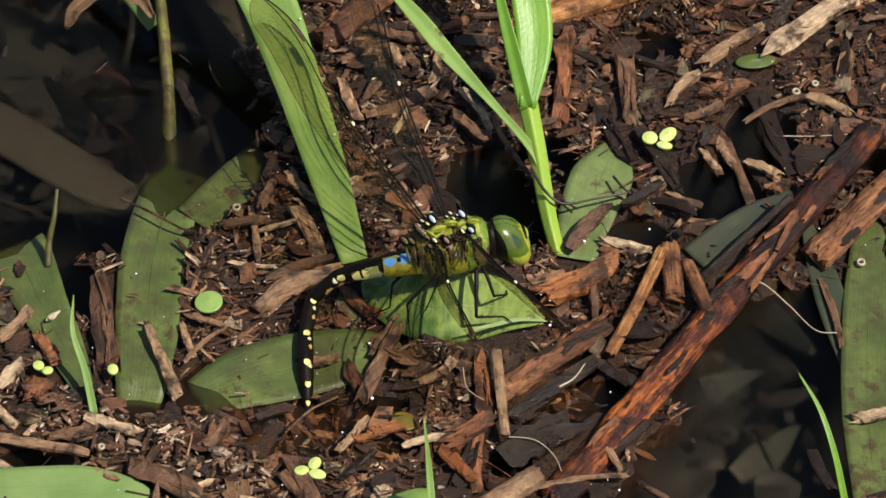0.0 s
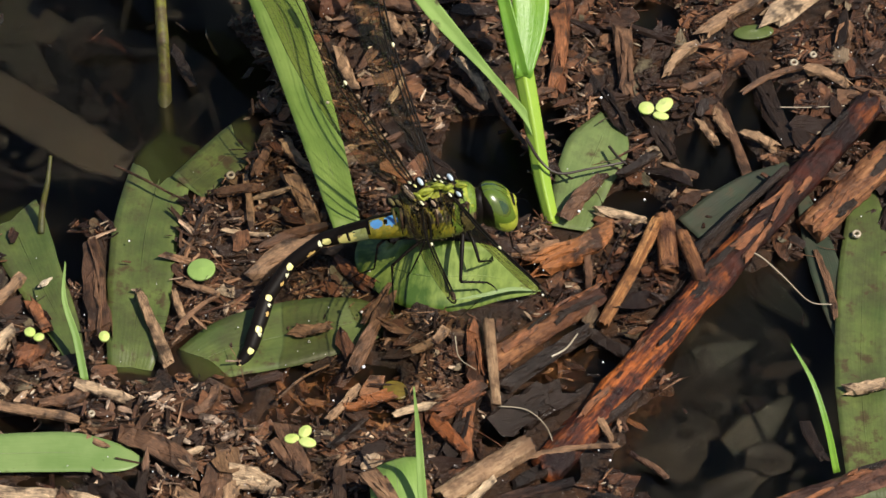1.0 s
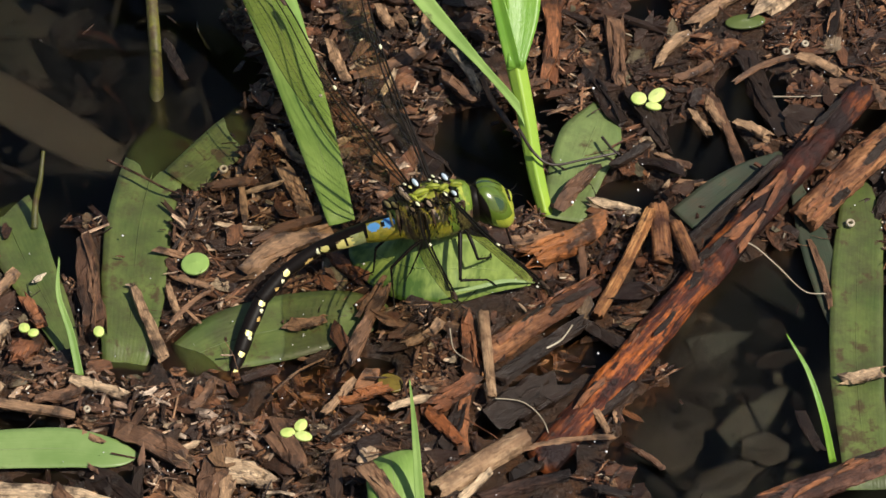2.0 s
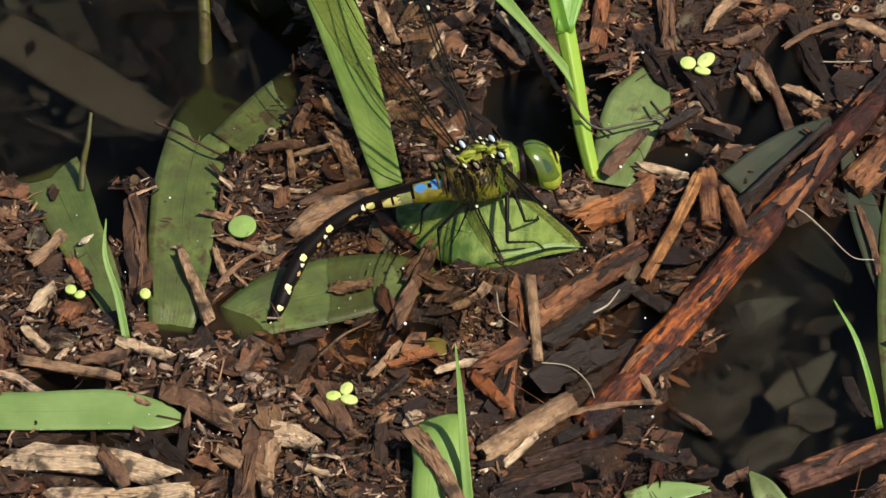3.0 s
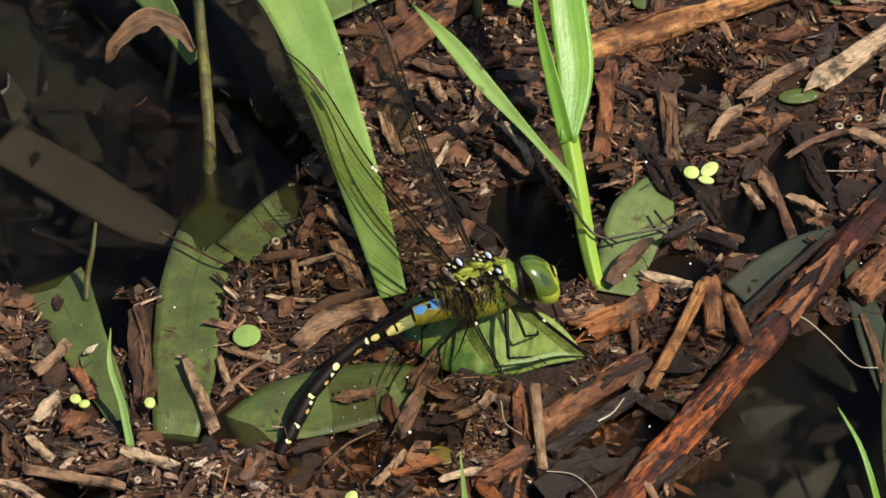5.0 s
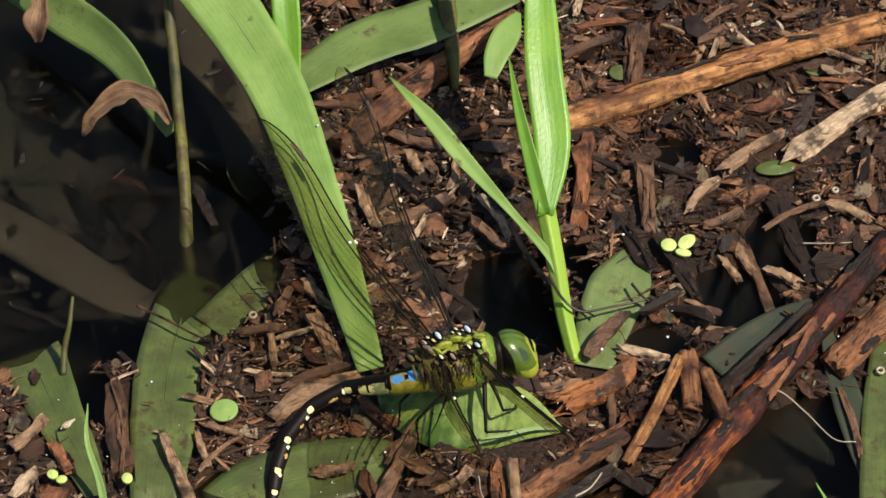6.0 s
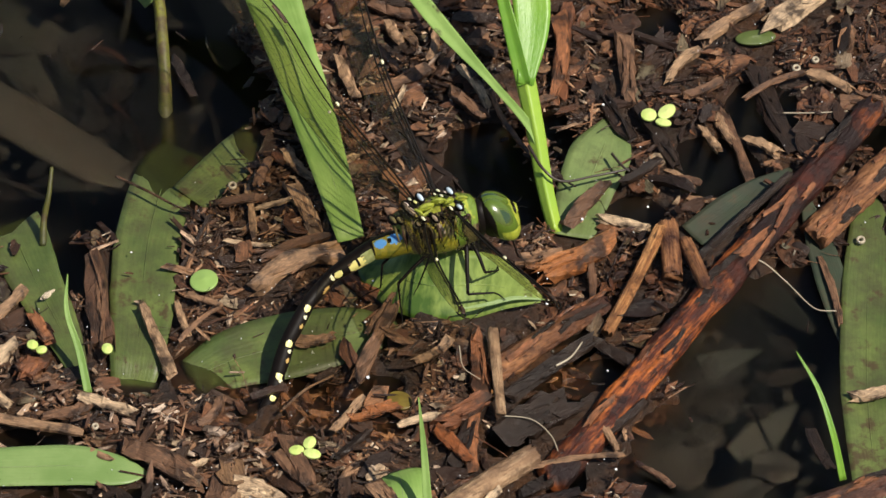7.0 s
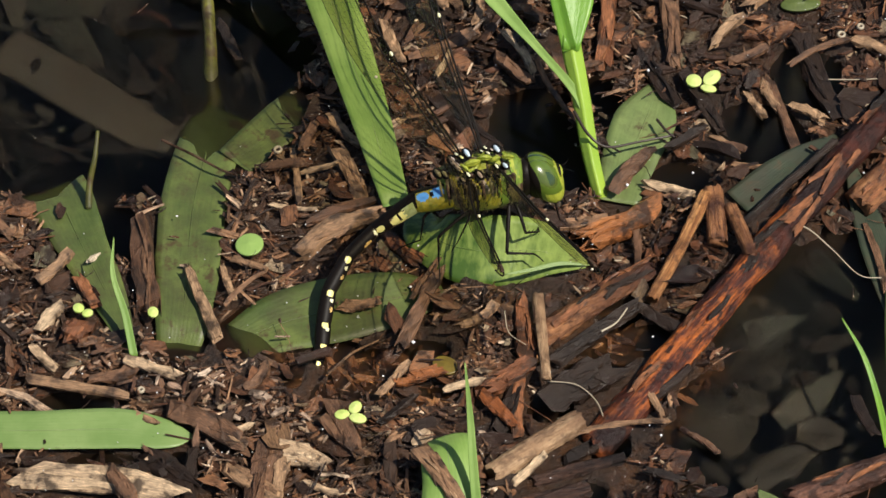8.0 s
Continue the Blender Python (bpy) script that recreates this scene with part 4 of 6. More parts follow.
# folded brown muscle ridges under the near wings
for i, (x, y, z) in enumerate(((-8.6, -12.0, 18.6), (-7.2, -12.7, 18.4), (-5.9, -13.0, 18.6), (-4.6, -13.2, 18.8), (-3.4, -13.0, 19.2), (-2.2, -12.9, 19.4), (-0.9, -12.6, 19.6), (0.6, -12.2, 19.6), (2.2, -11.6, 19.6))):
    q = local((x, y, z))
    down = (NEAR * 0.45 - UP * 0.9 + HEADING * (0.18 - 0.05 * (i % 3))).normalized()
    part("joint_fold", tube_bm([q - down * 0.8, q, q + down * 1.5, q + down * 2.6], [0.12, 0.26, 0.22, 0.06], 12, 8, 0.2, i + 2), (OLIVE, DKBROWN, GOLD)[(0, 1, 0, 2, 1, 0, 1, 0, 2)[i]], dragonfly)

hair = bmesh.new()
for i in range(420):
    u, a = rng.uniform(0.05, 0.97), rng.uniform(-0.9, 2.9)
    c, sv, uv_ = rings[int(u * 56)]
    q = c + sv * math.cos(a) + uv_ * math.sin(a)
    out = (sv.normalized() * math.cos(a) + uv_.normalized() * math.sin(a) + Vector((rng.uniform(-0.6, 0.6), rng.uniform(-0.6, 0.6), rng.uniform(-0.3, 0.6)))).normalized()
    tube_bm([q - out * 0.1, q + out * rng.uniform(0.3, 0.75)], [0.028, 0.01], 2, 3, bm=hair)
part("hair", hair, OLIVE, dragonfly, "short brown fuzz on the thorax")
for i in range(10):
    a = 0.75 + 0.16 * (i % 3)
    q = THORAX + HEADING * (-4.6 + 0.95 * i) + NEAR * (4.2 * math.cos(a)) + UP * (0.5 + 5.6 * math.sin(a))
    part("wing_hinge", tube_bm([q - UP * 1.2, q, q + UP * 0.9 + NEAR * 0.5 - HEADING * 0.5], [0.5, 0.42, 0.25], 6, 8), (BLACK, DKBROWN)[i % 2], dragonfly)

HEAD = local((9.7, -5.2, 14.8))
head = part("head", ball_bm(HEAD - HEADING * 1.5, (HEADING * 2.3, NEAR * 3.6, UP * 4.3 - HEADING * 0.9), 16, 28, lambda u, a: 1 if u < 0.62 else 0), [LIME, BLACK], dragonfly, "green head with black rear edge")


def eye_paint(u, a):
    if u < 0.35 + 0.03 * math.sin(a * 3):
        return 1
    if u > 0.83 or a < -0.8:
        return 2
    k = ((u - 0.58) / 0.19) ** 2 + ((a - 0.60) / 0.46) ** 2       # dark oval in an olive field
    if k < 1:
        return 3 if k < 0.5 and u > 0.56 else 5
    # small pale oval paints the sun's glint on the eye
    if ((u - 0.44) / 0.03) ** 2 + ((a - 0.5) / 0.2) ** 2 < 1:
        return 4
    return 2 if a < -0.2 and u > 0.4 else 3 if abs(a - 1.8) < 0.07 else 0


for sgn in (1, -1):
    c = HEAD + NEAR * (1.55 * sgn) + UP * 0.45 + HEADING * 0.25
    part("eye", ball_bm(c, (HEADING * 3.35 - UP * 0.55, NEAR * 2.9 + UP * (0.3 * sgn), UP * 4.35 - NEAR * (1.1 * sgn) - HEADING * 1.5), 84, 96, eye_paint), [EYE, BLACK, LIME, EYEDARK, PALEGREEN, EYEOLIVE], head, "large glossy green compound eye with a dark spot")
part("face", ball_bm(HEAD + HEADING * 2.75 - UP * 1.0, (HEADING * 1.5 - UP * 0.3, NEAR * 2.6, UP * 3.3 - HEADING * 0.6), 18, 24), [LIME], head, "yellow-green face")
part("forehead", ball_bm(HEAD + HEADING * 3.1 + UP * 1.0, (HEADING * 0.8, NEAR * 1.5, UP * 1.0), 12, 18, lambda u, a: 0 if u > 0.55 else 1), [LIME, BLACK], head)
part("jaw", ball_bm(HEAD + HEADING * 1.0 - UP * 3.7 + NEAR * 0.5, (HEADING * 1.7, NEAR * 2.1, UP * 1.3), 12, 18), [GOLD], head, "golden yellow jaw")
for sgn in (1, -1):
    a0 = HEAD + HEADING * 3.2 + NEAR * 0.7 * sgn + UP * 1.2
    part("antenna", tube_bm([a0, a0 + HEADING * 1.2 + UP * 0.7, a0 + HEADING * 2.2 + UP * 0.9 + NEAR * sgn], [0.12, 0.07, 0.03], 8, 6), BLACK, head)
neck = ball_bm(HEAD - HEADING * 3.5 + UP * 0.3, (HEADING * 2.2, NEAR * 3.0, UP * 4.0), 14, 24)
part("neck", neck, [BLACK], dragonfly)

# abdomen: eight rigid pieces along local x, +y towards the flank in view, +z the back
SEG = [(6.69, 2.6, 2.15), (8.97, 2.05, 1.4), (7.02, 1.36, 1.36), (7.34, 1.36, 1.46), (6.28, 1.46, 1.5), (4.08, 1.5, 1.42), (3.4, 1.38, 1.12), (3.2, 1.05, 0.5)]


def spot(u, d, u0, d0, ru, rd):
    return ((u - u0) / ru) ** 2 + ((d - d0) / rd) ** 2 < 1


def seg_paint(i):
    """Slots: 0 black, 1 brown, 2 yellow, 3 blue, 4 dark back, 5 gold-green, 6 cream, 7 tan, 8 pale green."""
    def paint(u, a):
        d = math.degrees(a)
        if i == 0:
            if 0.44 < u < 0.56 and 40 < d < 58:
                return 0
            if spot(u, d, 0.36, 50, 0.19, 24) or spot(u, d, 0.74, 46, 0.17, 22):
                return 3
            if 0.09 < u < 0.13 and d > -30:
                return 0
            if u > 0.93 and d > -10:
                return 0
            if 72 < d < 160:
                return 4
            return 5 if d > -70 else 1
        if i == 1:
            if u < 0.04 and d > 0:
                return 0
            if d > 38 + 8 * u:
                return 0
            if u < 0.30 + 0.04 * math.sin(d * 0.2):
                return 8 if d > -66 else 1
            if (0.40 < u < 0.46 and d > -22) or u > 0.97:
                return 0
            if u < 0.62 and d > -52 and d < 30:
                return 2 if spot(u, d, 0.42, -6, 0.22, 36) else 1
            return 2 if spot(u, d, 0.86, 6, 0.085, 27) else 0 if d > -40 else 1
        k = 7 / SEG[i][0]
        if i == 2:
            big, mid, low = spot(u, d, 0.07, 4, 0.075, 30), spot(u, d, 0.42, -18, 0.13, 15), False
            return 6 if big else 7 if mid else (1 if d < -40 else 0)
        big = spot(u, d, 0.13, 12, 0.095 * k, 27)
        mid = i < 6 and spot(u, d, 0.33, -12, 0.045 * k, 19) and d - 10 > -260 * abs(u - 0.33) - 26
        low = i < 5 and spot(u, d, 0.57, -16, 0.07 * k, 13)
        return 2 if big else 6 if mid else 7 if low else (1 if d < -58 else 0)
    return paint


segments = []
for i, (length, r0, r1) in enumerate(SEG):
    rings = []
    for k in range(41):
        u = k / 40
        r = (r0 + (r1 - r0) * u) * (0.94 + 0.06 * math.sin(math.pi * u)) * (1 - 0.06 * (abs(u - 0.5) * 2) ** 8)
        rings.append((Vector((length * (1.06 * u - 0.03), 0, 0)), Vector((0, r * 0.95, 0)), Vector((0, 0, r))))
    segments.append(part("abdomen_segment", loft_bm(rings, 48, seg_paint(i)), [BLACK, DKBROWN, YELLOW, BLUE, BLACK, GOLD, CREAM, TANSPOT, PALEGREEN], dragonfly, ("golden-green segment with sky-blue saddle spots" if i == 0 else "pale green and black segment" if i == 1 else "black abdomen segment with yellow spots")))


# wings
def wing(name_label, root, reach, hind, chord_max, tilt=1.0, fine=0.045, main=1.15, droop=0.0, inner=0.06):
    """A veined wing from its root (mm, local) with span vector reach; the membrane, its veins and the wing mark."""
    span = Vector(reach)
    length = span.length
    sx = span.normalized()
    back = -HEADING + sx * HEADING.dot(sx)
    back = back.normalized() + UP * tilt
    back = (back - sx * back.dot(sx)).normalized()
    nrm = sx.cross(back).normalized()
    rng = random.Random(int(length * 10) + hind)

    def chord(u):
        if hind:
            c = 0.42 + 0.9 * u / 0.16 if u < 0.16 else 1.32 - 0.05 * (u - 0.16) - 0.62 * max(0, u - 0.35) ** 1.3
            c = min(c, 1.0) if u > 0.05 else c * 0.9
        else:
            c = min(1.0, 0.34 + 1.9 * u) if u < 0.5 else 1.0 - 0.28 * (u - 0.5)
        return chord_max * c

    def at(u, v, lift=0.0):
        lead = (-2.4 if hind else -1.0) * math.exp(-((u - 0.45) / 0.25) ** 2) + 1.2 * math.exp(-((u - 0.8) / 0.16) ** 2)
        end = max(0.03, 1 - ((u - 0.84) / 0.16) ** 2) ** 0.5 if u > 0.84 else 1.0      # both edges round off to the tip
        v = 0.42 * (1 - end) + v * end
        ridge = 0.12 * math.sin(v * 19) * (1 - u) + lift
        return Vector(root) + sx * (u * length) + back * (v * chord(u) - lead) + nrm * (ridge - droop * u * u * length)

    n, m = 60, 10
    bm = bmesh.new()
    grid = [[bm.verts.new(vec(at(i / n, j / m))) for j in range(m + 1)] for i in range(n + 1)]
    for i in range(n):
        for j in range(m):
            bm.faces.new((grid[i][j], grid[i + 1][j], grid[i + 1][j + 1], grid[i][j + 1]))
    w = part("wing", bm, MEMBRANE, dragonfly, name_label)
    veins = bmesh.new()

    def vein(path, r0, r1, sides=5):
        tube_bm(path, [r0 + (r1 - r0) * k / (len(path) - 1) for k in range(len(path))], max(2, (len(path) - 1) * 2), sides, bm=veins)

    nod = 0.44 if hind else 0.5
    us = [k / 12 for k in range(11)] + [0.88, 0.92, 0.95, 0.975, 0.99, 1.0]
    vein([at(u, 0.0) for u in us], 0.26 * main, 0.15 * main, 6)                                  # leading edge
    vein([at(u, 0.08 + 0.05 * (1 - u)) for u in us if u <= nod + 0.05], 0.17 * main, 0.11 * main)
    vein([at(u, 0.17 + 0.08 * (1 - u)) for u in us[:-1]], 0.21 * main, 0.1 * main)
    longs = [(0.0, 0.95, 0.27, 0.28), (0.12, 0.93, 0.30, 0.42), (0.0, 0.88, 0.36, 0.60), (0.0, 0.74, 0.52, 0.80), (0.03, 0.55, 0.66, 0.9)]
    for u0, u1, v0, v1 in longs:
        vein([at(u0 + (u1 - u0) * k / 6, v0 + (v1 - v0) * (k / 6) ** 1.3) for k in range(7)], inner * main, 0.5 * inner * main, 4)
    vein([at(u, 1.0) for u in us], 0.07, 0.05, 4)                                  # trailing edge
    for k in range(26):                                                            # ladder along the front
        u = 0.06 + 0.9 * k / 26
        a, b = at(u, 0.0), at(u + 0.004, 0.17 + 0.08 * (1 - u))
        vein([a, b], 0.4 * inner, 0.4 * inner, 3)
    fracs = [0.14, 0.24, 0.36, 0.48, 0.6, 0.72, 0.86, 1.0]
    for row in range(7):
        u = 0.05 + rng.random() * 0.02
        while u < 0.93:
            d = rng.uniform(-0.006, 0.006)
            vein([at(u, fracs[row]), at(min(0.98, u + d), fracs[row + 1])], fine, fine, 3)
            u += rng.uniform(0.020, 0.034) * (1.25 if row < 2 else 1)
        vein([at(0.1 + 0.8 * k / 12, fracs[row] + 0.012 * math.sin(k * 2.1)) for k in range(13)], fine, fine, 3)
    part("vein_net", veins, VEIN, w, "fine black net of wing veins")
    mark = bmesh.new()
    tube_bm([at(0.80, 0.05), at(0.84, 0.05), at(0.88, 0.06)], [0.38, 0.46, 0.36], 8, 8, flat=0.4, bm=mark)
    part("wing_mark", mark, DKBROWN, w, "dark brown mark near the wing tip")
    # cream colour on the wing's knot paints a white glint
    part("knot_glint", ball_bm(at(nod, 0.03), (sx * 0.5, back * 0.32, nrm * 0.32), 8, 10), CREAM, w)
    return w


wing("clear hind wing with black veins, spread upward", local((-4.7, -5.0, 18.5)), (-29.2, 38.0, 20.0), True, 15.5, 1.0, 0.022, 0.82, 0.0, 0.035)
wing("clear fore wing with black veins, spread upward", local((-0.9, -4.3, 19.0)), (-18.0, 47.0, 22.0), False, 10.5, 1.0, 0.022, 0.95, 0.0, 0.045)
wing("clear hind wing with black veins, held toward open water", local((-2.4, -12.0, 18.8)), (6.2, -41.0, 20.6), True, 10.5, 1.6, 0.004, 0.9, 0.0, 0.045)
wing("clear fore wing with black veins, held toward open water", local((1.8, -8.4, 20.0)), (19.6, -39.6, 16.2), False, 10.0, 0.9, 0.004, 1.0, 0.0, 0.045)



# legs
def leg(hip, knee, ankle, toe, thick=0.62):
    h, k, a, t = (local(p) for p in (hip, knee, ankle, toe))
    f = part("leg", tube_bm([h, (h + k) / 2 + Vector((0, 0, 0.5)), k], [thick * 1.15, thick, thick * 0.75], 12, 10), BLACK, dragonfly, "slender black spiny leg")
    part("shin", tube_bm([k, (k + a) / 2, a], [thick * 0.7, thick * 0.55, thick * 0.45], 10, 8), BLACK, f)
    part("foot", tube_bm([a, (a + t) / 2 + Vector((0, 0, 0.3)), t], [thick * 0.42, thick * 0.36, thick * 0.2], 8, 6), BLACK, f)
    sp = bmesh.new()
    for i in range(6):
        q = k.lerp(a, 0.15 + 0.13 * i)
        tube_bm([q, q + Vector((0.5, -0.9 if i % 2 else 0.7, 0.3))], [0.1, 0.02], 2, 4, bm=sp)
    part("spine", sp, BLACK, f)


leg((4.1, -9.8, 12.0), (4.2, -16.9, 6.5), (9.0, -15.9, 5.6), (11.0, -17.1, 4.9), 0.40)
leg((5.2, -9.4, 12.0), (7.4, -13.6, 8.6), (9.9, -11.2, 6.4), (9.4, -8.4, 5.4), 0.34)
leg((-1.4, -10.5, 12.0), (-8.4, -15.8, 8.6), (-8.1, -17.5, 5.2), (-7.6, -22.4, 3.2), 0.33)
leg((-6.0, -9.6, 13.0), (-11.2, -13.2, 11.0), (-11.6, -16.0, 7.7), (-16.7, -15.5, 3.3), 0.33)
leg((-2.0, -8.7, 12.5), (-3.0, -11.7, 9.5), (-4.9, -14.1, 5.4), (-5.8, -15.4, 4.4), 0.28)
leg((6.2, -6.4, 12.5), (12.5, -6.9, 10.0), (13.5, -7.6, 6.2), (15.1, -8.6, 5.2), 0.30)

# ---------------------------------------------------------------- single wood chips
WOOD = {"t": (CHIP_TAN, "tan splintered wood chip lying on debris"), "b": (CHIP_BROWN, "brown wood chip lying on wet debris"), "r": (CHIP_RED, "red-brown flake of bark on debris"),
        "d": (CHIP_DARK, "black rotten piece of wood in wet mud"), "p": (CHIP_PALE, "pale dry wood chip on debris"), "o": (CHIP_ORANGE, "wet orange-red piece of bark on debris")}
chips_made = 0


def chip(tone, a, b, width, thick=0.42):
    """One splintered piece of wood from a to b (mm)."""
    global chips_made
    chips_made += 1
    material, label = WOOD[tone]
    a, b = Vector(a), Vector(b)
    d = b - a
    me = chip_mesh("wood_chip", d.length, width, width * thick, material, 300 + chips_made, 8, 8, 0.32)
    ob = tagged(new("wood_chip", me), label, "wood chip", "wood chips in the debris")
    x = d.normalized()
    rng = random.Random(chips_made)
    n = Vector((rng.uniform(-0.25, 0.25), rng.uniform(-0.3, 0.1), 1))
    y = n.cross(x).normalized()
    ob.matrix_world = Matrix.Translation((a + b) / 2 * MM) @ Matrix((x, y, x.cross(y))).transposed().to_4x4()
    if width >= 2.9:                                          # loose splinters along the grain
        for k in range(3):
            fl = new("splinter", chip_mesh("splinter", d.length * rng.uniform(0.25, 0.6), width * rng.uniform(0.12, 0.25), width * 0.14, material, 5000 + chips_made * 4 + k, 5, 6, 0.8))
            fl.parent = ob
            fl.matrix_basis = pose(d.length * rng.uniform(-0.25, 0.25) * MM, width * rng.uniform(-0.3, 0.3) * MM, width * thick * 0.52 * MM, 0, rng.uniform(-4, 4), rng.uniform(-8, 8))
    for k in range(7):
        p = a.lerp(b, k / 6)
        CLEAR.append((p.x, p.y, width * 0.55))
    return ob


chip("t", (49.6, 50.8, 2.8), (61.0, 60.5, 3.4), 2.9)
chip("p", (62.2, 54.7, 2.8), (87.2, 75.8, 3.4), 4.4)
chip("t", (42.6, 40.9, 2.6), (48.9, 48.8, 3.2), 2.4)
chip("r", (23.7, 59.2, 2.8), (22.1, 36.6, 2.4), 3.0)
chip("b", (34.6, 52.6, 3.0), (35.2, 36.8, 2.2), 3.4)
chip("b", (53.4, 33.5, 1.6), (58.1, 13.1, 1.0), 2.0)
chip("t", (51.7, 32.3, 1.8), (54.5, 25.8, 1.4), 1.9)
chip("t", (57.8, 25.8, 2.0), (63.1, 21.8, 2.2), 2.3)
chip("t", (49.4, 29.2, 1.8), (51.9, 24.1, 1.6), 1.8)
chip("t", (45.1, 12.1, 1.0), (54.5, 11.3, 1.0), 1.3)
chip("p", (29.1, 6.0, 2.6), (38.7, 2.9, 2.4), 2.2)
chip("t", (70.4, 43.0, 2.6), (77.1, 38.5, 2.6), 2.5)
chip("b", (57.4, 36.3, 2.4), (68.8, 42.2, 3.4), 1.3)
chip("b", (77.5, 35.4, 2.8), (86.1, 32.8, 2.8), 5.0)
chip("b", (39.5, 16.7, 1.8), (47.9, 15.6, 1.8), 1.5)
chip("t", (41.9, 18.4, 1.8), (46.8, 14.3, 1.6), 1.0)
chip("b", (23.6, 3.7, 3.4), (30.7, 14.1, 3.4), 2.7)
chip("t", (9.2, 35.6, 4.6), (17.2, 20.9, 2.6), 1.0)
chip("b", (1.2, 37.3, 2.8), (7.3, 31.3, 2.4), 3.0)
log("wood_stick", (29.6, -23.4, 3.2), (40.2, 1.2, 4.6), 1.2, LOG_TAN, "straight split tan stick lying on debris", "stick", (0.3, 0, 0), 1.0, 0.14, 75, 0.7, flakes=0)
log("wood_stick", (41.5, 3.1, 3.2), (42.0, -9.4, 3.0), 2.0, LOG_BROWN, "short rounded stub of brown wood on debris", "stick", (0, 0, 0.6), 0.95, 0.1, 71, 0.8, flakes=0)
log("wood_stick", (44.5, -1.5, 3.8), (48.1, -14.4, 4.6), 1.35, LOG_BROWN, "short rounded stub of brown wood leaning on a branch", "stick", (0, 0, 0.4), 1.0, 0.1, 72, 0.9, flakes=0)
log("wood_stick", (9.0, -23.8, 4.6), (10.3, -43.0, 4.0), 1.0, LOG_PALE, "straight pale tan stick lying on debris", "stick", (0, 0, 0), 0.95, 0.12, 74, 0.7, flakes=0)
chip("b", (26.8, -1.8, 2.8), (27.3, -15.2, 2.6), 1.5)
chip("o", (16.6, -9.3, 2.8), (29.9, -1.8, 3.4), 5.2)
chip("t", (27.0, -42.5, 3.0), (30.9, -50.6, 2.6), 1.5)
chip("t", (15.8, -54.0, 2.6), (31.7, -51.8, 3.4), 1.1)
chip("p", (73.2, -38.1, 2.4), (80.7, -36.6, 2.4), 2.5)
chip("r", (6.5, -23.3, 2.8), (7.5, -36.1, 2.4), 3.2)
chip("r", (-0.6, -44.6, 2.8), (7.5, -38.7, 3.2), 3.4)
chip("b", (35.8, -53.1, 1.2), (40.6, -57.3, 1.0), 1.2)
chip("b", (69.2, -3.2, 1.8), (72.2, -19.4, 1.4), 1.4)
chip("p", (-64.0, -38.7, 3.6), (-55.7, -41.7, 3.4), 2.1)
chip("t", (-81.9, -42.8, 2.6), (-64.3, -46.7, 2.8), 1.9)
chip("t", (-54.6, -16.2, 4.0), (-48.5, -32.4, 2.8), 2.2)
chip("b", (-64.4, -4.5, 2.8), (-61.3, -26.7, 2.4), 4.0)
chip("t", (-26.5, -25.1, 2.8), (-20.0, -24.2, 2.8), 2.3, 0.3)
chip("t", (-81.0, -19.1, 3.0), (-76.4, -13.5, 3.4), 2.2)
chip("r", (-74.4, -19.5, 3.4), (-71.3, -24.5, 3.0), 2.6)
chip("t", (-46.5, -13.9, 2.8), (-40.7, -16.5, 2.8), 1.5)
chip("t", (-47.6, -24.5, 2.6), (-40.7, -17.1, 3.2), 0.9)
chip("t", (-48.3, -15.7, 2.8), (-46.2, -22.6, 2.6), 1.4)
chip("b", (-57.8, -49.0, 2.8), (-43.1, -58.1, 2.6), 4.0)
chip("b", (-28.7, -51.8, 2.8), (-22.6, -58.6, 2.6), 2.6)
chip("p", (-35.9, -57.4, 3.0), (-28.7, -60.8, 2.8), 2.9)
chip("p", (-8.4, -44.7, 3.0), (0.1, -42.4, 3.2), 1.6)
chip("b", (-15.0, -34.4, 2.6), (-8.3, -16.9, 3.6), 2.7)
chip("b", (-70.3, -42.6, 2.6), (-62.4, -39.5, 3.0), 2.6)
chip("b", (-43.1, -44.7, 2.6), (-39.2, -38.6, 3.0), 2.2)
chip("p", (-46.1, -55.2, 2.8), (-41.7, -52.9, 2.8), 1.4)
chip("t", (-63.4, -49.9, 2.8), (-58.9, -52.6, 2.8), 1.4)
chip("p", (-80.9, -64.6, 2.8), (-54.1, -68.7, 2.8), 5.6, 0.22)
chip("p", (-74.3, -73.2, 2.6), (-50.8, -72.5, 2.6), 3.4, 0.3)
chip("b", (-66.1, -64.9, 4.6), (-62.1, -71.3, 4.4), 3.0, 0.3)
chip("d", (-59.6, -59.2, 1.6), (-51.3, -66.7, 1.4), 4.6, 0.3)
chip("d", (-51.7, -58.5, 1.6), (-51.7, -73.8, 1.6), 2.6)
chip("r", (5.7, -41.4, 2.4), (4.9, -54.4, 2.0), 2.2)
chip("d", (21.3, -49.0, 1.6), (28.0, -45.1, 2.0), 4.6, 0.4)
chip("t", (26.6, -42.6, 3.2), (30.6, -49.7, 2.8), 1.0)
chip("d", (14.1, -59.1, 1.6), (19.1, -55.8, 1.6), 2.6)
chip("b", (43.6, -68.3, 1.6), (46.4, -66.7, 1.8), 2.2)
chip("d", (65.6, -43.0, 0.2), (68.6, -52.1, 0.2), 2.2, 0.2)
log("wood_stick", (8.1, -64.0, 0.6), (24.0, -58.4, 0.8), 1.5, LOG_ROT, "dark fuzzy rotten stick in wet mud", "stick", (0, 0, 0.2), 0.8, 0.3, 41, flakes=0)
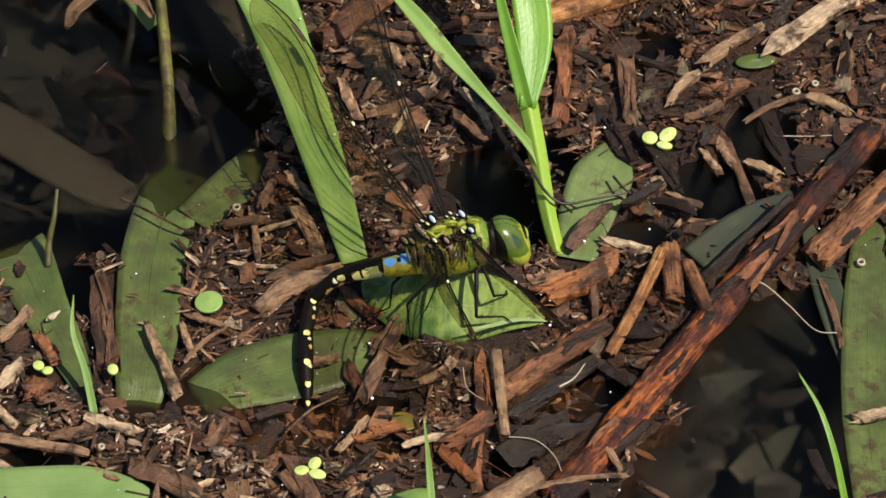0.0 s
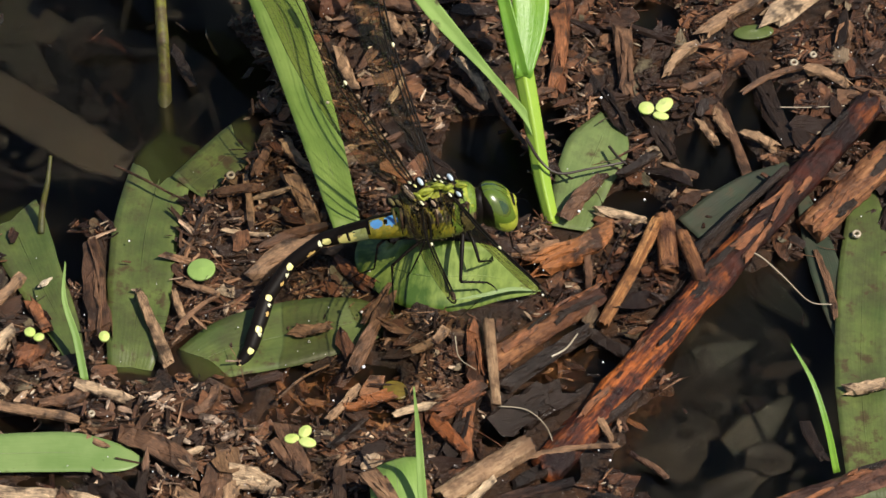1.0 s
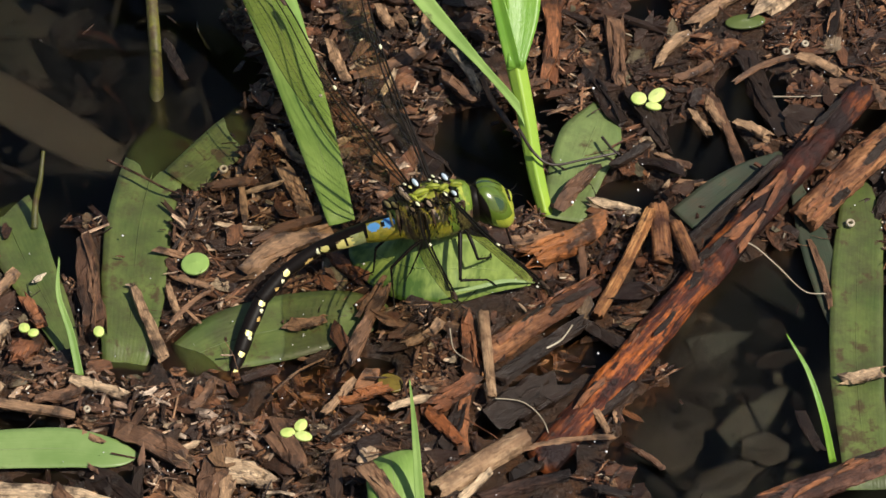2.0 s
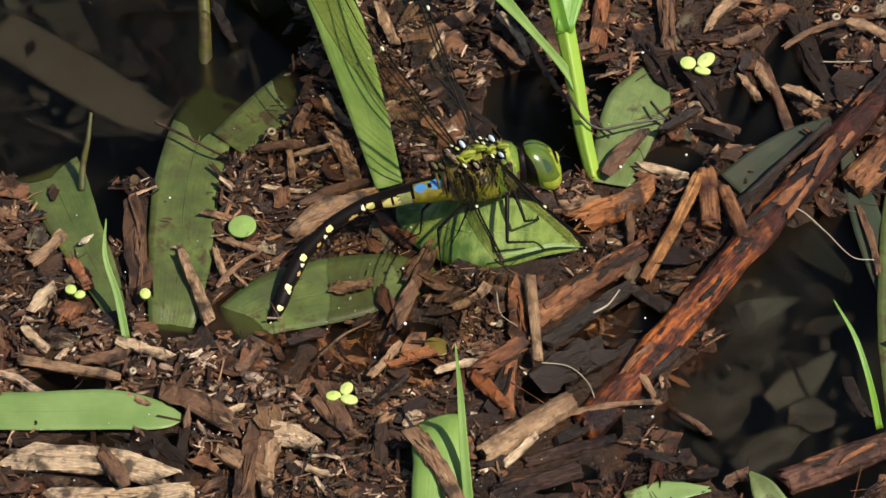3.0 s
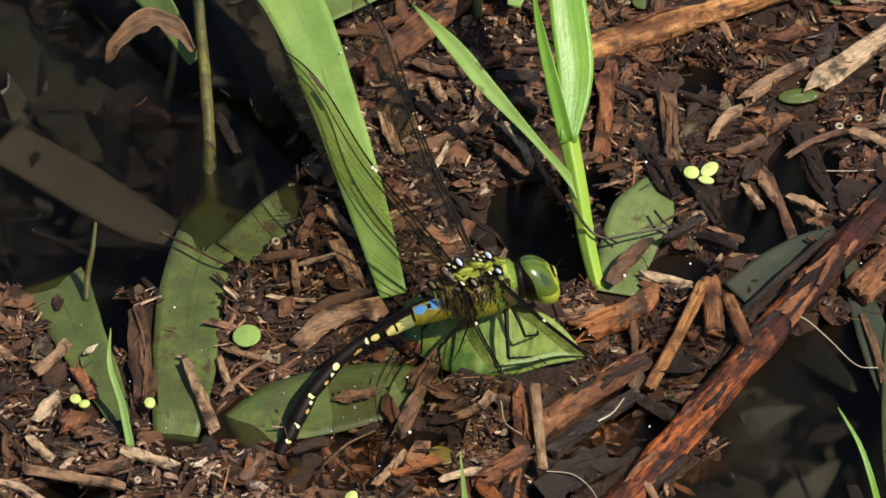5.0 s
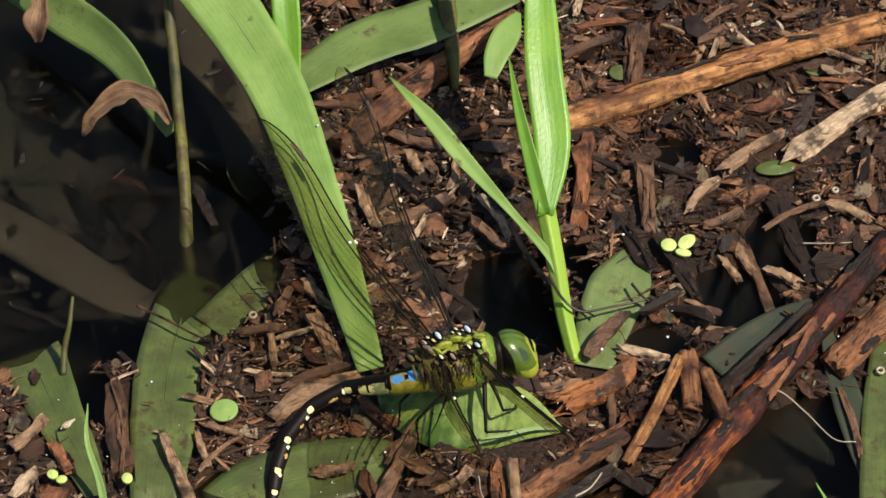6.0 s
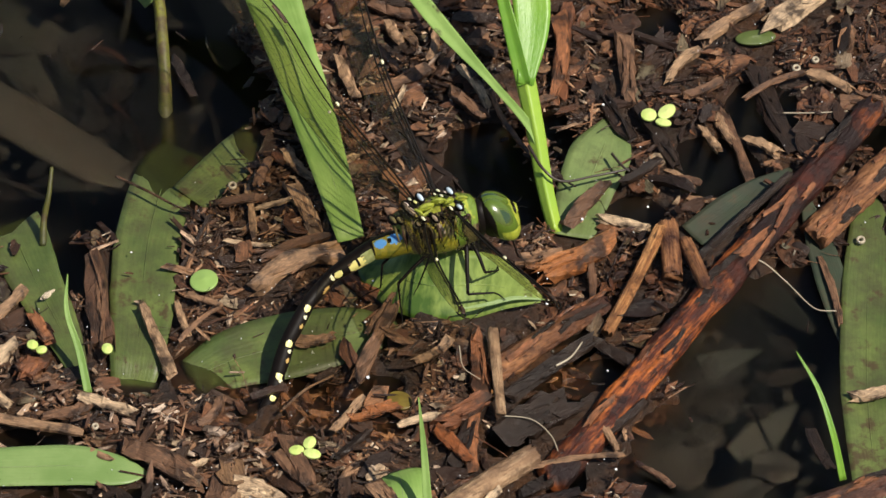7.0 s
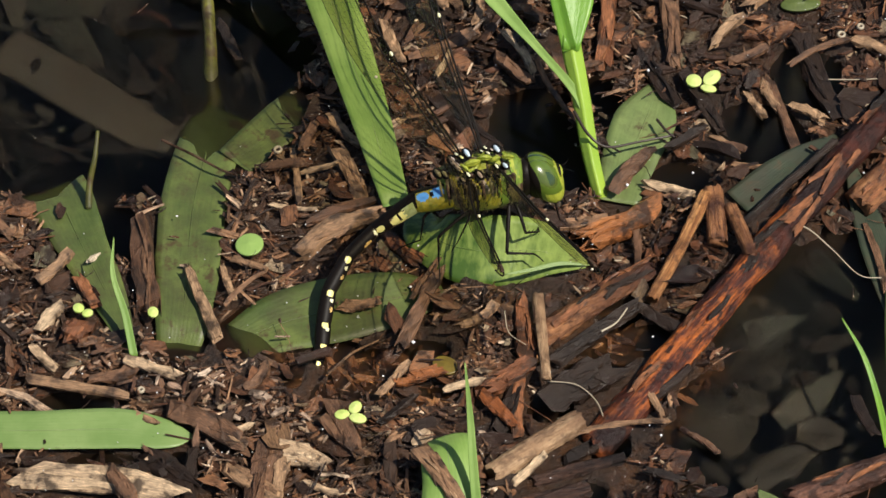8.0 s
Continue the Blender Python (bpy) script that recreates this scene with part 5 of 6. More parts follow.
log("wood_stick", (2.0, -71.3, 0.6), (17.6, -65.3, 0.8), 1.9, LOG_ROT, "dark fuzzy rotten stick in wet mud", "stick", (0, 0, 0.2), 0.85, 0.3, 42, flakes=0)
log("wood_stick", (34.2, -51.0, 0.2), (40.3, -56.0, -0.4), 0.6, LOG_DARK, "thin dark twig dipping into the pool", "stick", (0, 0, 0), 0.7, 0.2, 43, flakes=0)
chip("b", (-39.7, -58.8, 2.8), (-41.5, -74.6, 2.8), 3.4)
chip("t", (-45.9, -63.2, 3.0), (-36.8, -70.2, 2.8), 2.0)
chip("t", (-36.1, -62.0, 2.8), (-37.1, -73.2, 2.6), 2.6)
chip("p", (4.9, -65.6, 3.2), (9.9, -59.9, 3.4), 1.6)
chip("t", (-11.7, -63.4, 8.2), (-4.2, -75.7, 6.0), 3.2, 0.25)
chip("o", (-17.3, -43.1, 2.6), (-9.3, -39.9, 2.8), 1.9)
chip("o", (-0.7, -46.3, 2.6), (4.3, -52.9, 2.8), 2.6)
chip("p", (-34.4, -60.0, 2.6), (-29.4, -61.4, 2.8), 3.2)
chip("t", (-52.7, -50.4, 2.6), (-43.9, -57.6, 2.8), 3.4)
chip("b", (-39.0, -68.2, 2.6), (-37.4, -58.2, 2.8), 2.6)
chip("t", (-36.6, -68.8, 2.6), (-35.8, -60.8, 2.8), 2.0)
chip("t", (-44.7, -62.6, 2.6), (-37.1, -68.4, 2.8), 1.8)
chip("p", (-32.2, -65.4, 2.6), (-26.2, -68.6, 2.8), 1.6)
chip("b", (-28.2, -47.7, 2.6), (-23.5, -59.4, 2.8), 2.8)
chip("o", (-13.8, -41.8, 2.6), (-8.3, -40.6, 2.8), 2.2)
chip("r", (-73.5, -29.4, 2.6), (-75.7, -33.6, 2.8), 4.5)
chip("p", (-81.8, -34.8, 2.6), (-77.3, -40.2, 2.8), 2.0)
chip("t", (-28.3, 13.8, 2.6), (-23.8, 2.2, 2.8), 3.0)
chip("t", (-29.8, 22.4, 2.8), (-24.0, 14.8, 2.6), 2.4)
log("wood_stick", (44.8, -7.3, 3.2), (64.5, 13.1, 6.2), 0.8, CHIP_DARK, "thin black strip lying along a branch", "stick", (0.6, 0.4, 0.3), 0.9, 0.3, 73, flakes=0)
# orange-brown chip in dim light, its dimness put into the black tone
chip("d", (-51.8, 47.8, 1.2), (-47.9, 39.0, 1.0), 2.4)
chip("t", (-20.1, 46.5, 2.6), (-16.7, 36.6, 2.4), 2.2)
chip("t", (-10.7, 56.2, 2.8), (-8.3, 51.2, 2.6), 2.4)
chip("t", (-34.5, -11.2, 2.6), (-19.9, -3.0, 3.2), 4.2)
chip("p", (-40.2, -0.1, 2.8), (-31.4, -1.3, 2.8), 1.0)
chip("t", (-36.4, 13.5, 2.8), (-34.6, -0.1, 2.8), 1.4)
chip("r", (-19.3, -7.7, 2.8), (-12.4, -13.8, 2.4), 3.0)
chip("b", (-32.6, -4.3, 2.6), (-21.3, 0.7, 2.8), 2.2)
chip("t", (-14.5, -38.4, 2.8), (-19.5, -45.4, 2.6), 1.6)
chip("t", (-5.0, -29.8, 2.8), (1.6, -24.5, 3.2), 1.7)
chip("t", (-7.8, -11.4, 2.8), (-13.7, -22.8, 2.6), 1.2)
chip("d", (11.5, -37.7, 2.0), (26.7, -24.7, 2.4), 3.0)
chip("d", (26.7, -23.6, 2.2), (37.7, -30.7, 2.0), 2.4)
chip("d", (12.2, -46.1, 1.8), (20.8, -39.5, 1.8), 7.0, 0.2)
chip("d", (7.2, -37.1, 2.0), (1.6, -53.7, 1.6), 3.4)
chip("d", (-9.0, 28.6, 1.8), (1.7, 14.3, 1.6), 4.6, 0.3)
chip("d", (59.9, 43.3, 2.0), (65.5, 24.4, 1.6), 4.2, 0.3)
chip("d", (28.6, 40.1, 2.2), (35.8, 27.4, 1.6), 3.2)
chip("d", (37.0, 34.0, 2.4), (44.0, 18.6, 1.6), 3.0)
chip("b", (34.4, 91.3, 3.0), (32.8, 69.5, 2.6), 3.6)
chip("t", (61.4, 89.8, 3.4), (78.7, 80.3, 3.4), 1.2)
chip("r", (22.9, 57.4, 3.4), (21.7, 36.5, 2.8), 3.0)
chip("b", (-13.2, 60.7, 2.8), (-3.3, 57.6, 2.8), 2.4)
chip("b", (-14.0, 37.2, 2.8), (-2.2, 43.9, 2.8), 2.6)

# ---------------------------------------------------------------- floating plants, seeds, rootlets
def frond_bm(c, ax, ay, h=0.35):
    """A thick oval frond with a low dome and a notch of a midline."""
    c, ax, ay = Vector(c), Vector(ax), Vector(ay)
    bm = bmesh.new()
    uvl = bm.loops.layers.uv.new("uv")
    rows = []
    for i in range(7):
        r = 1 - (i / 6) ** 2 if i else 1
        rows.append([bm.verts.new(vec(c + (ax * math.cos(a) + ay * math.sin(a)) * r + Vector((0, 0, h * (1 - r) - (0.1 if i == 0 else 0) - 0.1 * h * abs(math.sin(a)) * (1 - r))))) for a in [2 * math.pi * j / 24 for j in range(24)]])
    low = [bm.verts.new(v.co - Vector((0, 0, 0.3 * MM))) for v in rows[0]]
    for r0, r1 in zip([low] + rows, rows):
        for j in range(24):
            f = bm.faces.new((r0[j], r0[(j + 1) % 24], r1[(j + 1) % 24], r1[j]))
            for lp in f.loops:
                lp[uvl].uv = (lp.vert.co.x * 500, lp.vert.co.y * 500)
    bm.faces.new(low[::-1])
    bm.faces.new(rows[-1])
    return bm


def duckweed(label, fronds):
    d = tagged(new("duckweed"), label, "duckweed", "duckweed on the debris")
    for c, ax, ay in fronds:
        CLEAR.append((c[0], c[1], 1.6))
        part("frond", frond_bm((c[0], c[1], c[2] + 0.9), ax, ay), DUCKWEED, d)


duckweed("bright green three-lobed duckweed floating among debris", [((-25.9, -51.2, 3.0), (1.35, 0.2, 0), (-0.15, 1.05, 0)), ((-23.6, -49.7, 3.2), (1.0, 0.9, 0.1), (-0.6, 1.0, 0)), ((-23.1, -52.1, 3.1), (1.5, -0.5, 0), (0.4, 1.0, 0))])
duckweed("bright green three-lobed duckweed beside a dark pool", [((38.8, 30.7, 3.0), (1.5, 0, 0), (0, 1.6, 0)), ((42.2, 31.3, 3.2), (1.5, 1.5, 0), (-0.8, 1.2, 0)), ((41.5, 28.7, 3.0), (1.5, -0.4, 0), (0.2, 0.9, 0))])
duckweed("small pale duckweed frond on debris", [((-74.0, -26.6, 3.0), (0.9, -0.6, 0), (0.5, 0.9, 0)), ((-72.3, -27.8, 3.0), (1.0, 0.1, 0), (0, 0.9, 0))])
duckweed("single pale duckweed frond on debris", [((-60.5, -27.5, 3.0), (0.95, 0.3, 0), (-0.3, 1.2, 0))])


def round_leaf(label, c, ax, ay, material=None):
    tagged(new("round_leaf", mesh_of("round_leaf", frond_bm(c, ax, ay, 0.5), material or FLOATLET)), label, "leaf")
    CLEAR.append((c[0], c[1], Vector(ax).length))


FLOATLET = mat_leaf("frogbit_green", (0.30, 0.44, 0.12), (0.22, 0.35, 0.085), 0.0, 0.15, veins=1)
OLDLET = mat_leaf("yellowing_leaf", (0.24, 0.18, 0.02), (0.12, 0.08, 0.012), 0.3, 0.1, veins=1)
round_leaf("small round green leaf lying on debris", (-43.7, -10.5, 3.2), (2.6, -0.2, 0.2), (0.2, 2.7, 0))
round_leaf("lens-shaped green leaf on dark litter", (60.0, 52.6, 2.4), (3.9, 0.5, 0), (-0.2, 1.9, 0), FLOATING)
round_leaf("round green leaf on litter", (30.6, 78.7, 2.4), (2.1, 0, 0), (0, 2.1, 0), FLOATING)
round_leaf("round green leaf on litter", (69.5, 80.0, 2.4), (2.6, 0.2, 0), (0, 2.1, 0), FLOATING)
tagged(new("yellow_leaf", mesh_of("yellow_leaf", frond_bm((-7.7, -38.6, 2.6), (2.3, -0.8, 0), (0.4, 2.0, 0)), OLDLET)), "small yellow-brown rotting leaf in mud", "leaf")


def ring_seed(c, r, tip=(0, 0, 1)):
    """A pale hollow stem slice lying on the litter."""
    c = Vector(c)
    bm = bmesh.new()
    rows = []
    for i in range(20):
        a = 2 * math.pi * i / 20
        o = Vector((math.cos(a), math.sin(a) * 1.1, 0))
        rows.append([bm.verts.new(vec(c + o * (r + 0.26 * math.cos(b)) + Vector((0, 0, 0.34 * math.sin(b))))) for b in [2 * math.pi * j / 8 for j in range(8)]])
    for i in range(20):
        for j in range(8):
            bm.faces.new((rows[i][j], rows[(i + 1) % 20][j], rows[(i + 1) % 20][(j + 1) % 8], rows[i][(j + 1) % 8]))
    thing("stem_slice", bm, PALE_FIBRE, "pale hollow slice of stem on debris", "plant debris", "hollow stem slices")


for c, r in (((-39.2, 13.2, 3.0), 0.62), ((67.3, 43.3, 3.4), 0.6), ((71.1, 45.7, 3.2), 0.5), ((77.0, -0.1, 2.6), 0.62), ((-61.8, -45.3, 3.2), 0.45)):
    ring_seed(c, r)


def strand(name, pts, r0, r1, material, label, category="root"):
    thing(name, tube_bm(pts, [r0 + (r1 - r0) * i / (len(pts) - 1) for i in range(len(pts))], 30, 7, 0.15, 3), material, label, category)


strand("rootlet", [(15.9, 17.8, 9.0), (18.6, 12.7, 8.0), (22.1, 11.5, 6.0), (28.0, 14.2, 4.5), (34.6, 16.8, 3.6)], 0.3, 0.22, ROOT, "thin black rootlet curving past a shoot")
strand("rootlet", [(31.6, 20.8, 3.6), (33.3, 17.5, 4.0), (34.8, 16.2, 3.6)], 0.28, 0.2, ROOT, "short black rootlet on a leaf")
strand("twig", [(-61.0, 15.6, 3.0), (-55.1, 11.9, 3.0), (-49.5, 8.2, 2.8), (-46.5, 7.0, 2.6)], 0.28, 0.22, CHIP_BROWN, "thin brown twig over floating leaves", "twig")
strand("pale_fibre", [(54.2, -6.7, 4.2), (58.1, -6.5, 4.0), (62.8, -10.9, 3.0), (67.5, -16.4, 2.2), (71.6, -17.0, 2.0)], 0.18, 0.10, PALE_FIBRE, "pale thin root fibre over the pool", "root")
strand("pale_fibre", [(20.3, -31.3, 3.4), (23.0, -29.4, 3.6), (25.1, -25.9, 3.6)], 0.20, 0.13, PALE_FIBRE, "pale thin root fibre on dark mud", "root")
strand("pale_fibre", [(10.5, -42.8, 3.2), (15.7, -43.8, 3.4), (19.1, -47.1, 3.0), (20.6, -51.3, 2.6)], 0.13, 0.09, PALE_FIBRE, "grey thin root fibre on mud", "root")
strand("pale_fibre", [(2.9, -26.5, 3.4), (3.7, -31.8, 3.6), (6.7, -34.5, 3.4)], 0.10, 0.08, PALE_FIBRE, "thin pale fibre on debris", "root")
strand("pale_fibre", [(-28.6, -41.4, 3.2), (-24.6, -37.4, 4.0), (-19.7, -33.6, 3.4)], 0.28, 0.2, CHIP_TAN, "thin tan stalk on debris", "root")
strand("rootlet", [(64.2, 31.9, 3.0), (70.0, 31.7, 3.2), (76.5, 32.4, 3.0)], 0.14, 0.1, PALE_FIBRE, "thin grey fibre on litter", "root")
strand("drowned_twig", [(-72.4, 53.0, -2.5), (-65.9, 53.8, -2.5), (-61.4, 50.7, -2.5), (-57.9, 45.9, -3.0)], 0.8, 0.4, LOG_DARK, "dim sunken twig below the water", "twig")
strand("drowned_twig", [(-62.9, 38.9, -2.0), (-58.9, 33.5, -2.5), (-56.0, 23.4, -2.0)], 0.5, 0.35, LOG_DARK, "dim sunken twig below the water", "twig")
strand("thin_stem", [(-73.8, -0.1, 1.0), (-73.7, 3.6, 4.0), (-72.7, 6.3, 8.0), (-72.2, 10.4, 11.0)], 0.75, 0.35, STEM_OLD, "thin old green stem standing in water", "stem")
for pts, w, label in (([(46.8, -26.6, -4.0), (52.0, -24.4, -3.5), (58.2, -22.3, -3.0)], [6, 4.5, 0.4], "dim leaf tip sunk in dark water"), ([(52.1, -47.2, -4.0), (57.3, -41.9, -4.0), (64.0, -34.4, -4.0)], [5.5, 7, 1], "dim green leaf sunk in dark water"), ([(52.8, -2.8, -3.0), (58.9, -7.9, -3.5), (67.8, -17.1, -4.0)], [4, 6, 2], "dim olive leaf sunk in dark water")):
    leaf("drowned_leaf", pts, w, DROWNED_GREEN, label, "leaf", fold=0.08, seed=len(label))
leaf("reed_leaf", [(5.2, 73.4, 6.0), (6.5, 78.1, 8.0), (8.8, 83.4, 9.0), (10.8, 88.7, 9.0)], [2.5, 5.0, 5.0, 1.0], REED, "small pale green leaf beside a shoot", "leaf", fold=0.1, seed=31)
leaf("dry_leaf", [(-73.1, 56.4, 7.0), (-70.3, 58.3, 12.0), (-65.1, 60.7, 14.0), (-59.9, 59.9, 13.0), (-56.2, 56.8, 10.0)], [0.8, 3.0, 3.8, 3.4, 1.4], DRYLEAF, "curled dry brown leaf over water", "leaf", facing=(0.0, -0.5, 0.85), fold=0.5, curl=0.3, wobble=0.9, seed=32)
leaf("dry_leaf", [(-83.5, 81.1, 8.0), (-83.7, 81.7, 12.0), (-83.4, 85.2, 14.0), (-84.3, 91.1, 16.0)], [1.0, 3.5, 4.5, 4.0], DRYLEAF, "torn dry brown leaf tip hanging over water", "leaf", facing=(0.0, -0.7, 0.7), fold=0.45, wobble=0.8, seed=35)
leaf("drowned_leaf", [(45.0, -62.1, -3.0), (51.1, -57.3, -3.0), (58.1, -53.0, -3.0)], [4, 7.5, 3], DROWNED, "pale brown leaf sunk below the water", "leaf", facing=(0.0, -0.12, 1.0), fold=0.05, wobble=0.3, seed=51)
leaf("drowned_leaf", [(54.8, -50.4, -2.0), (58.8, -50.7, -2.0), (63.1, -51.2, -2.0)], [4, 7, 3], DROWNED, "grey scum-coated leaf scrap just under the water", "leaf", facing=(0.0, -0.12, 1.0), fold=0.05, wobble=0.3, seed=52)
leaf("floating_leaf", [(25.8, -73.1, 1.5), (32.7, -71.1, 1.8), (40.4, -69.8, 1.2)], [4, 4.5, 1], PALELEAF, "green leaf edge lying on rotten wood", "leaf", facing=(0.0, -0.12, 1.0), fold=0.1, seed=53)
leaf("leaf_tip", [(51.5, -73.8, 1.0), (49.4, -70.6, 2.4), (47.2, -67.2, 3.0)], [5.5, 4.2, 0.4], GREYLEAF, "yellow-green leaf tip rising from the pool", "leaf", fold=0.2, seed=54)
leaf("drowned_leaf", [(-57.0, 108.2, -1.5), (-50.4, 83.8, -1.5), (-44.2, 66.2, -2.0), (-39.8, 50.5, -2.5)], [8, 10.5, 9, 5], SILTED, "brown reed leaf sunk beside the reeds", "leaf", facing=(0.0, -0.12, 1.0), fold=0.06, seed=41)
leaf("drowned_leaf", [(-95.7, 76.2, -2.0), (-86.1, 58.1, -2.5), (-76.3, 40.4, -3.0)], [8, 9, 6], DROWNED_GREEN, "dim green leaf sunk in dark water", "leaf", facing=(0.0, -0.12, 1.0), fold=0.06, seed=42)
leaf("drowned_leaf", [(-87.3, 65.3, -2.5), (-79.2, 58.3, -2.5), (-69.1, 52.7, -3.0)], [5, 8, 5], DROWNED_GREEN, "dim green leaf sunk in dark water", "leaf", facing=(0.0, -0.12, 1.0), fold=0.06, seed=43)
leaf("reed_leaf", [(-33.3, 69.3, 5.0), (-33.9, 76.3, 12.0), (-34.7, 82.7, 18.0), (-35.3, 93.4, 26.0)], [3.0, 4.6, 5.4, 4.0], SHOOT, "bright green young shoot behind a reed leaf", "leaf", fold=0.25, seed=33)
strand("old_stem", [(-1.6, 74.0, 2.0), (-2.3, 81.5, 7.0), (-4.6, 96.7, 14.0)], 0.8, 2.2, STEM_OLD, "dark green stem behind reed leaves", "stem")

# white beads that stand in for glints on wet debris
rng = random.Random(8)
for x, y, z in ((29.6, -31.6, 2.4), (-20.5, 6.3, 30.0), (19.0, -10.5, 3.6), (18.9, -16.6, 3.6), (69.6, 7.5, 3.6), (-57.3, -3.5, 3.0), (-13.5, -34.0, 3.4), (-16.7, -42.1, 2.4), (30.3, 33.9, 3.2), (38.0, 8.4, 2.4), (30.5, -54.5, 2.4), (-14.1, -20.5, 3.0), (-18.8, -41.3, 2.6), (25.7, 4.2, 3.6), (-26.7, 51.5, 16.0), (-27.7, 50.2, 16.0), (15.0, -15.5, 4.3), (-13.3, -9.1, 3.2), (-12.8, -10.7, 3.2)):
    r = rng.uniform(0.16, 0.34)
    thing("glint_drop", ball_bm(Vector((x, y, z)), (Vector((0, 0, r * 0.8)), Vector((r, 0, 0)), Vector((0, r, 0))), 8, 12), GLINT, "white bead standing for a wet glint on debris", "water drop", "water beads")


# ---------------------------------------------------------------- strewn litter
build_ground()


def build_loose_chips(count, box, seed):
    """Loose single chips on top of the litter; alike ones share a mesh."""
    rng = random.Random(seed)
    kinds = []
    for i in range(30):
        tone = "ttbbbbrrdp"[i % 10]
        length = rng.uniform(4.0, 11.0)
        width = rng.uniform(1.1, 2.6)
        kinds.append((tone, length, width, chip_mesh("wood_chip", length, width, width * rng.uniform(0.25, 0.5), WOOD[tone][0], 900 + i, 6, 8, 0.35)))
    made = 0
    clear = np.array(CLEAR)
    while made < count:
        x, y = rng.uniform(box[0], box[1]), rng.uniform(box[2], box[3])
        if pools(x, y) > -0.1 or (np.hypot(clear[:, 0] - x, clear[:, 1] - y) < clear[:, 2] + 2.2).any():
            continue
        tone, length, width, me = kinds[rng.randrange(30) if x < 25 else (8 + 10 * rng.randrange(3) if rng.random() < 0.25 else rng.randrange(30))]
        ob = tagged(new("wood_chip", me), WOOD[tone][1], "wood chip", "wood chips in the debris")
        ob.matrix_world = pose(x * MM, y * MM, (max(ground_z(x, y), 0) + 1.5 + rng.random() * 1.2) * MM, rng.gauss(0, 10), rng.gauss(0, 7), rng.gauss(35, 50))
        made += 1


build_loose_chips(95, (-95, 95, -72, 110), 21)
build_litter("wood_litter", 850, (-112, 30, -82, 132), (3.6, 16, 1.2), 11, 1.6, LITTER, "broken red-brown wood chips and bark bits strewn over mud")
build_litter("rotten_litter", 700, (12, 112, -82, 132), (3.6, 16, 1.2), 14, 1.6, DARK_LITTER, "rotten wood and bark bits strewn over wet mud, darkened for shade")
build_litter("fine_litter", 12500, (-108, 30, -80, 128), (1.5, 10, 0.42), 12, 2.0, LITTER, "fine splinters and rotted stem bits over wet mud", on_leaves=0.008)
build_litter("fine_rotten_litter", 8500, (12, 108, -80, 128), (1.5, 10, 0.42), 15, 2.0, DARK_LITTER, "fine splinters and rotted stem bits over wet mud, darkened for shade", on_leaves=0.008)
build_litter("fibre_litter", 1500, (-108, 108, -80, 128), (6.5, 18, 0.2), 13, 2.6, DARK_LITTER, "thin dark root fibres tangled through the debris")
build_litter("leaf_scraps", 3000, (-108, 108, -80, 128), (2.6, 8, 2.0), 16, 1.9, SCRAP, "torn brown and grey-green scraps of rotten leaf on mud", on_leaves=0.02, flake=True)
build_litter("pale_flecks", 700, (-108, 108, -80, 128), (0.8, 2.4, 0.5), 17, 2.3, CHIP_PALE_BITS, "tiny pale bits of dry pith on the debris", on_leaves=0.03)


PALE_FLAKES = mat_chip("pale_leaf_flake", [(0.0, (0.10, 0.05, 0.03)), (0.55, (0.24, 0.135, 0.08)), (1.0, (0.60, 0.46, 0.34))], True, 0.4)
build_litter("pale_flakes", 270, (-70, -32, -62, -36), (1.5, 5.0, 0.6), 61, 2.4, PALE_FLAKES, "small pale splinters and leaf flakes heaped on debris", on_leaves=0.02)
build_litter("pale_flakes", 170, (-26, 14, 4, 62), (2.0, 7.0, 0.7), 69, 2.4, PALE_FLAKES, "thin tan splinters scattered beside a reed", on_leaves=0.02)
build_litter("pale_flakes", 160, (-96, -62, -46, -12), (1.5, 5.0, 0.6), 62, 2.4, PALE_FLAKES, "small pale splinters and leaf flakes between leaves", on_leaves=0.02)
build_litter("pale_flakes", 140, (-42, 30, -76, -20), (1.5, 5.0, 0.45), 63, 2.4, PALE_FLAKES, "thin pale splinters scattered over wet litter", on_leaves=0.02)
ORANGE = mat_chip("soaked_orange_wood", [(0.0, (0.03, 0.014, 0.008)), (0.5, (0.14, 0.055, 0.02)), (1.0, (0.34, 0.16, 0.06))], True, 0.3)
build_litter("sunken_litter", 900, (-52, 40, -54, -18), (2.6, 9, 0.8), 65, 0.5, ORANGE, "soaked orange-brown chips just under the water", on_leaves=0.5, sunk=True)
# dark tone that carries the dimming of the water
DIM = mat_chip("dim_dead_stem", [(0.0, (0.008, 0.009, 0.008)), (0.6, (0.03, 0.03, 0.024)), (1.0, (0.075, 0.072, 0.056))], True, 0.5)
# stems and scraps added in the left pool in place of plant reflections
build_litter("drowned_debris", 130, (-100, -42, 12, 112), (9.0, 24, 0.9), 66, 0.0, DIM, "dim stems added below the water in place of reflections", on_leaves=1.0, sunk=True, depth=(1.2, 4.5))
build_litter("drowned_scraps", 160, (-100, -42, 12, 112), (3.5, 9, 2.0), 67, 0.0, DIM, "dim leaf scraps added below the water", on_leaves=1.0, flake=True, sunk=True, depth=(1.0, 4.0))
build_litter("drowned_scraps", 60, (36, 90, -66, -6), (3.0, 8, 2.0), 68, 0.0, DIM, "dim leaf scraps added below the water", on_leaves=1.0, flake=True, sunk=True, depth=(1.5, 4.5))
build_litter("outer_litter", 2600, (-420, 420, -400, 440), (7.0, 30, 2.0), 64, 1.6, SCRAP, "broken stems and leaf scraps along the pond margin", on_leaves=0.0)


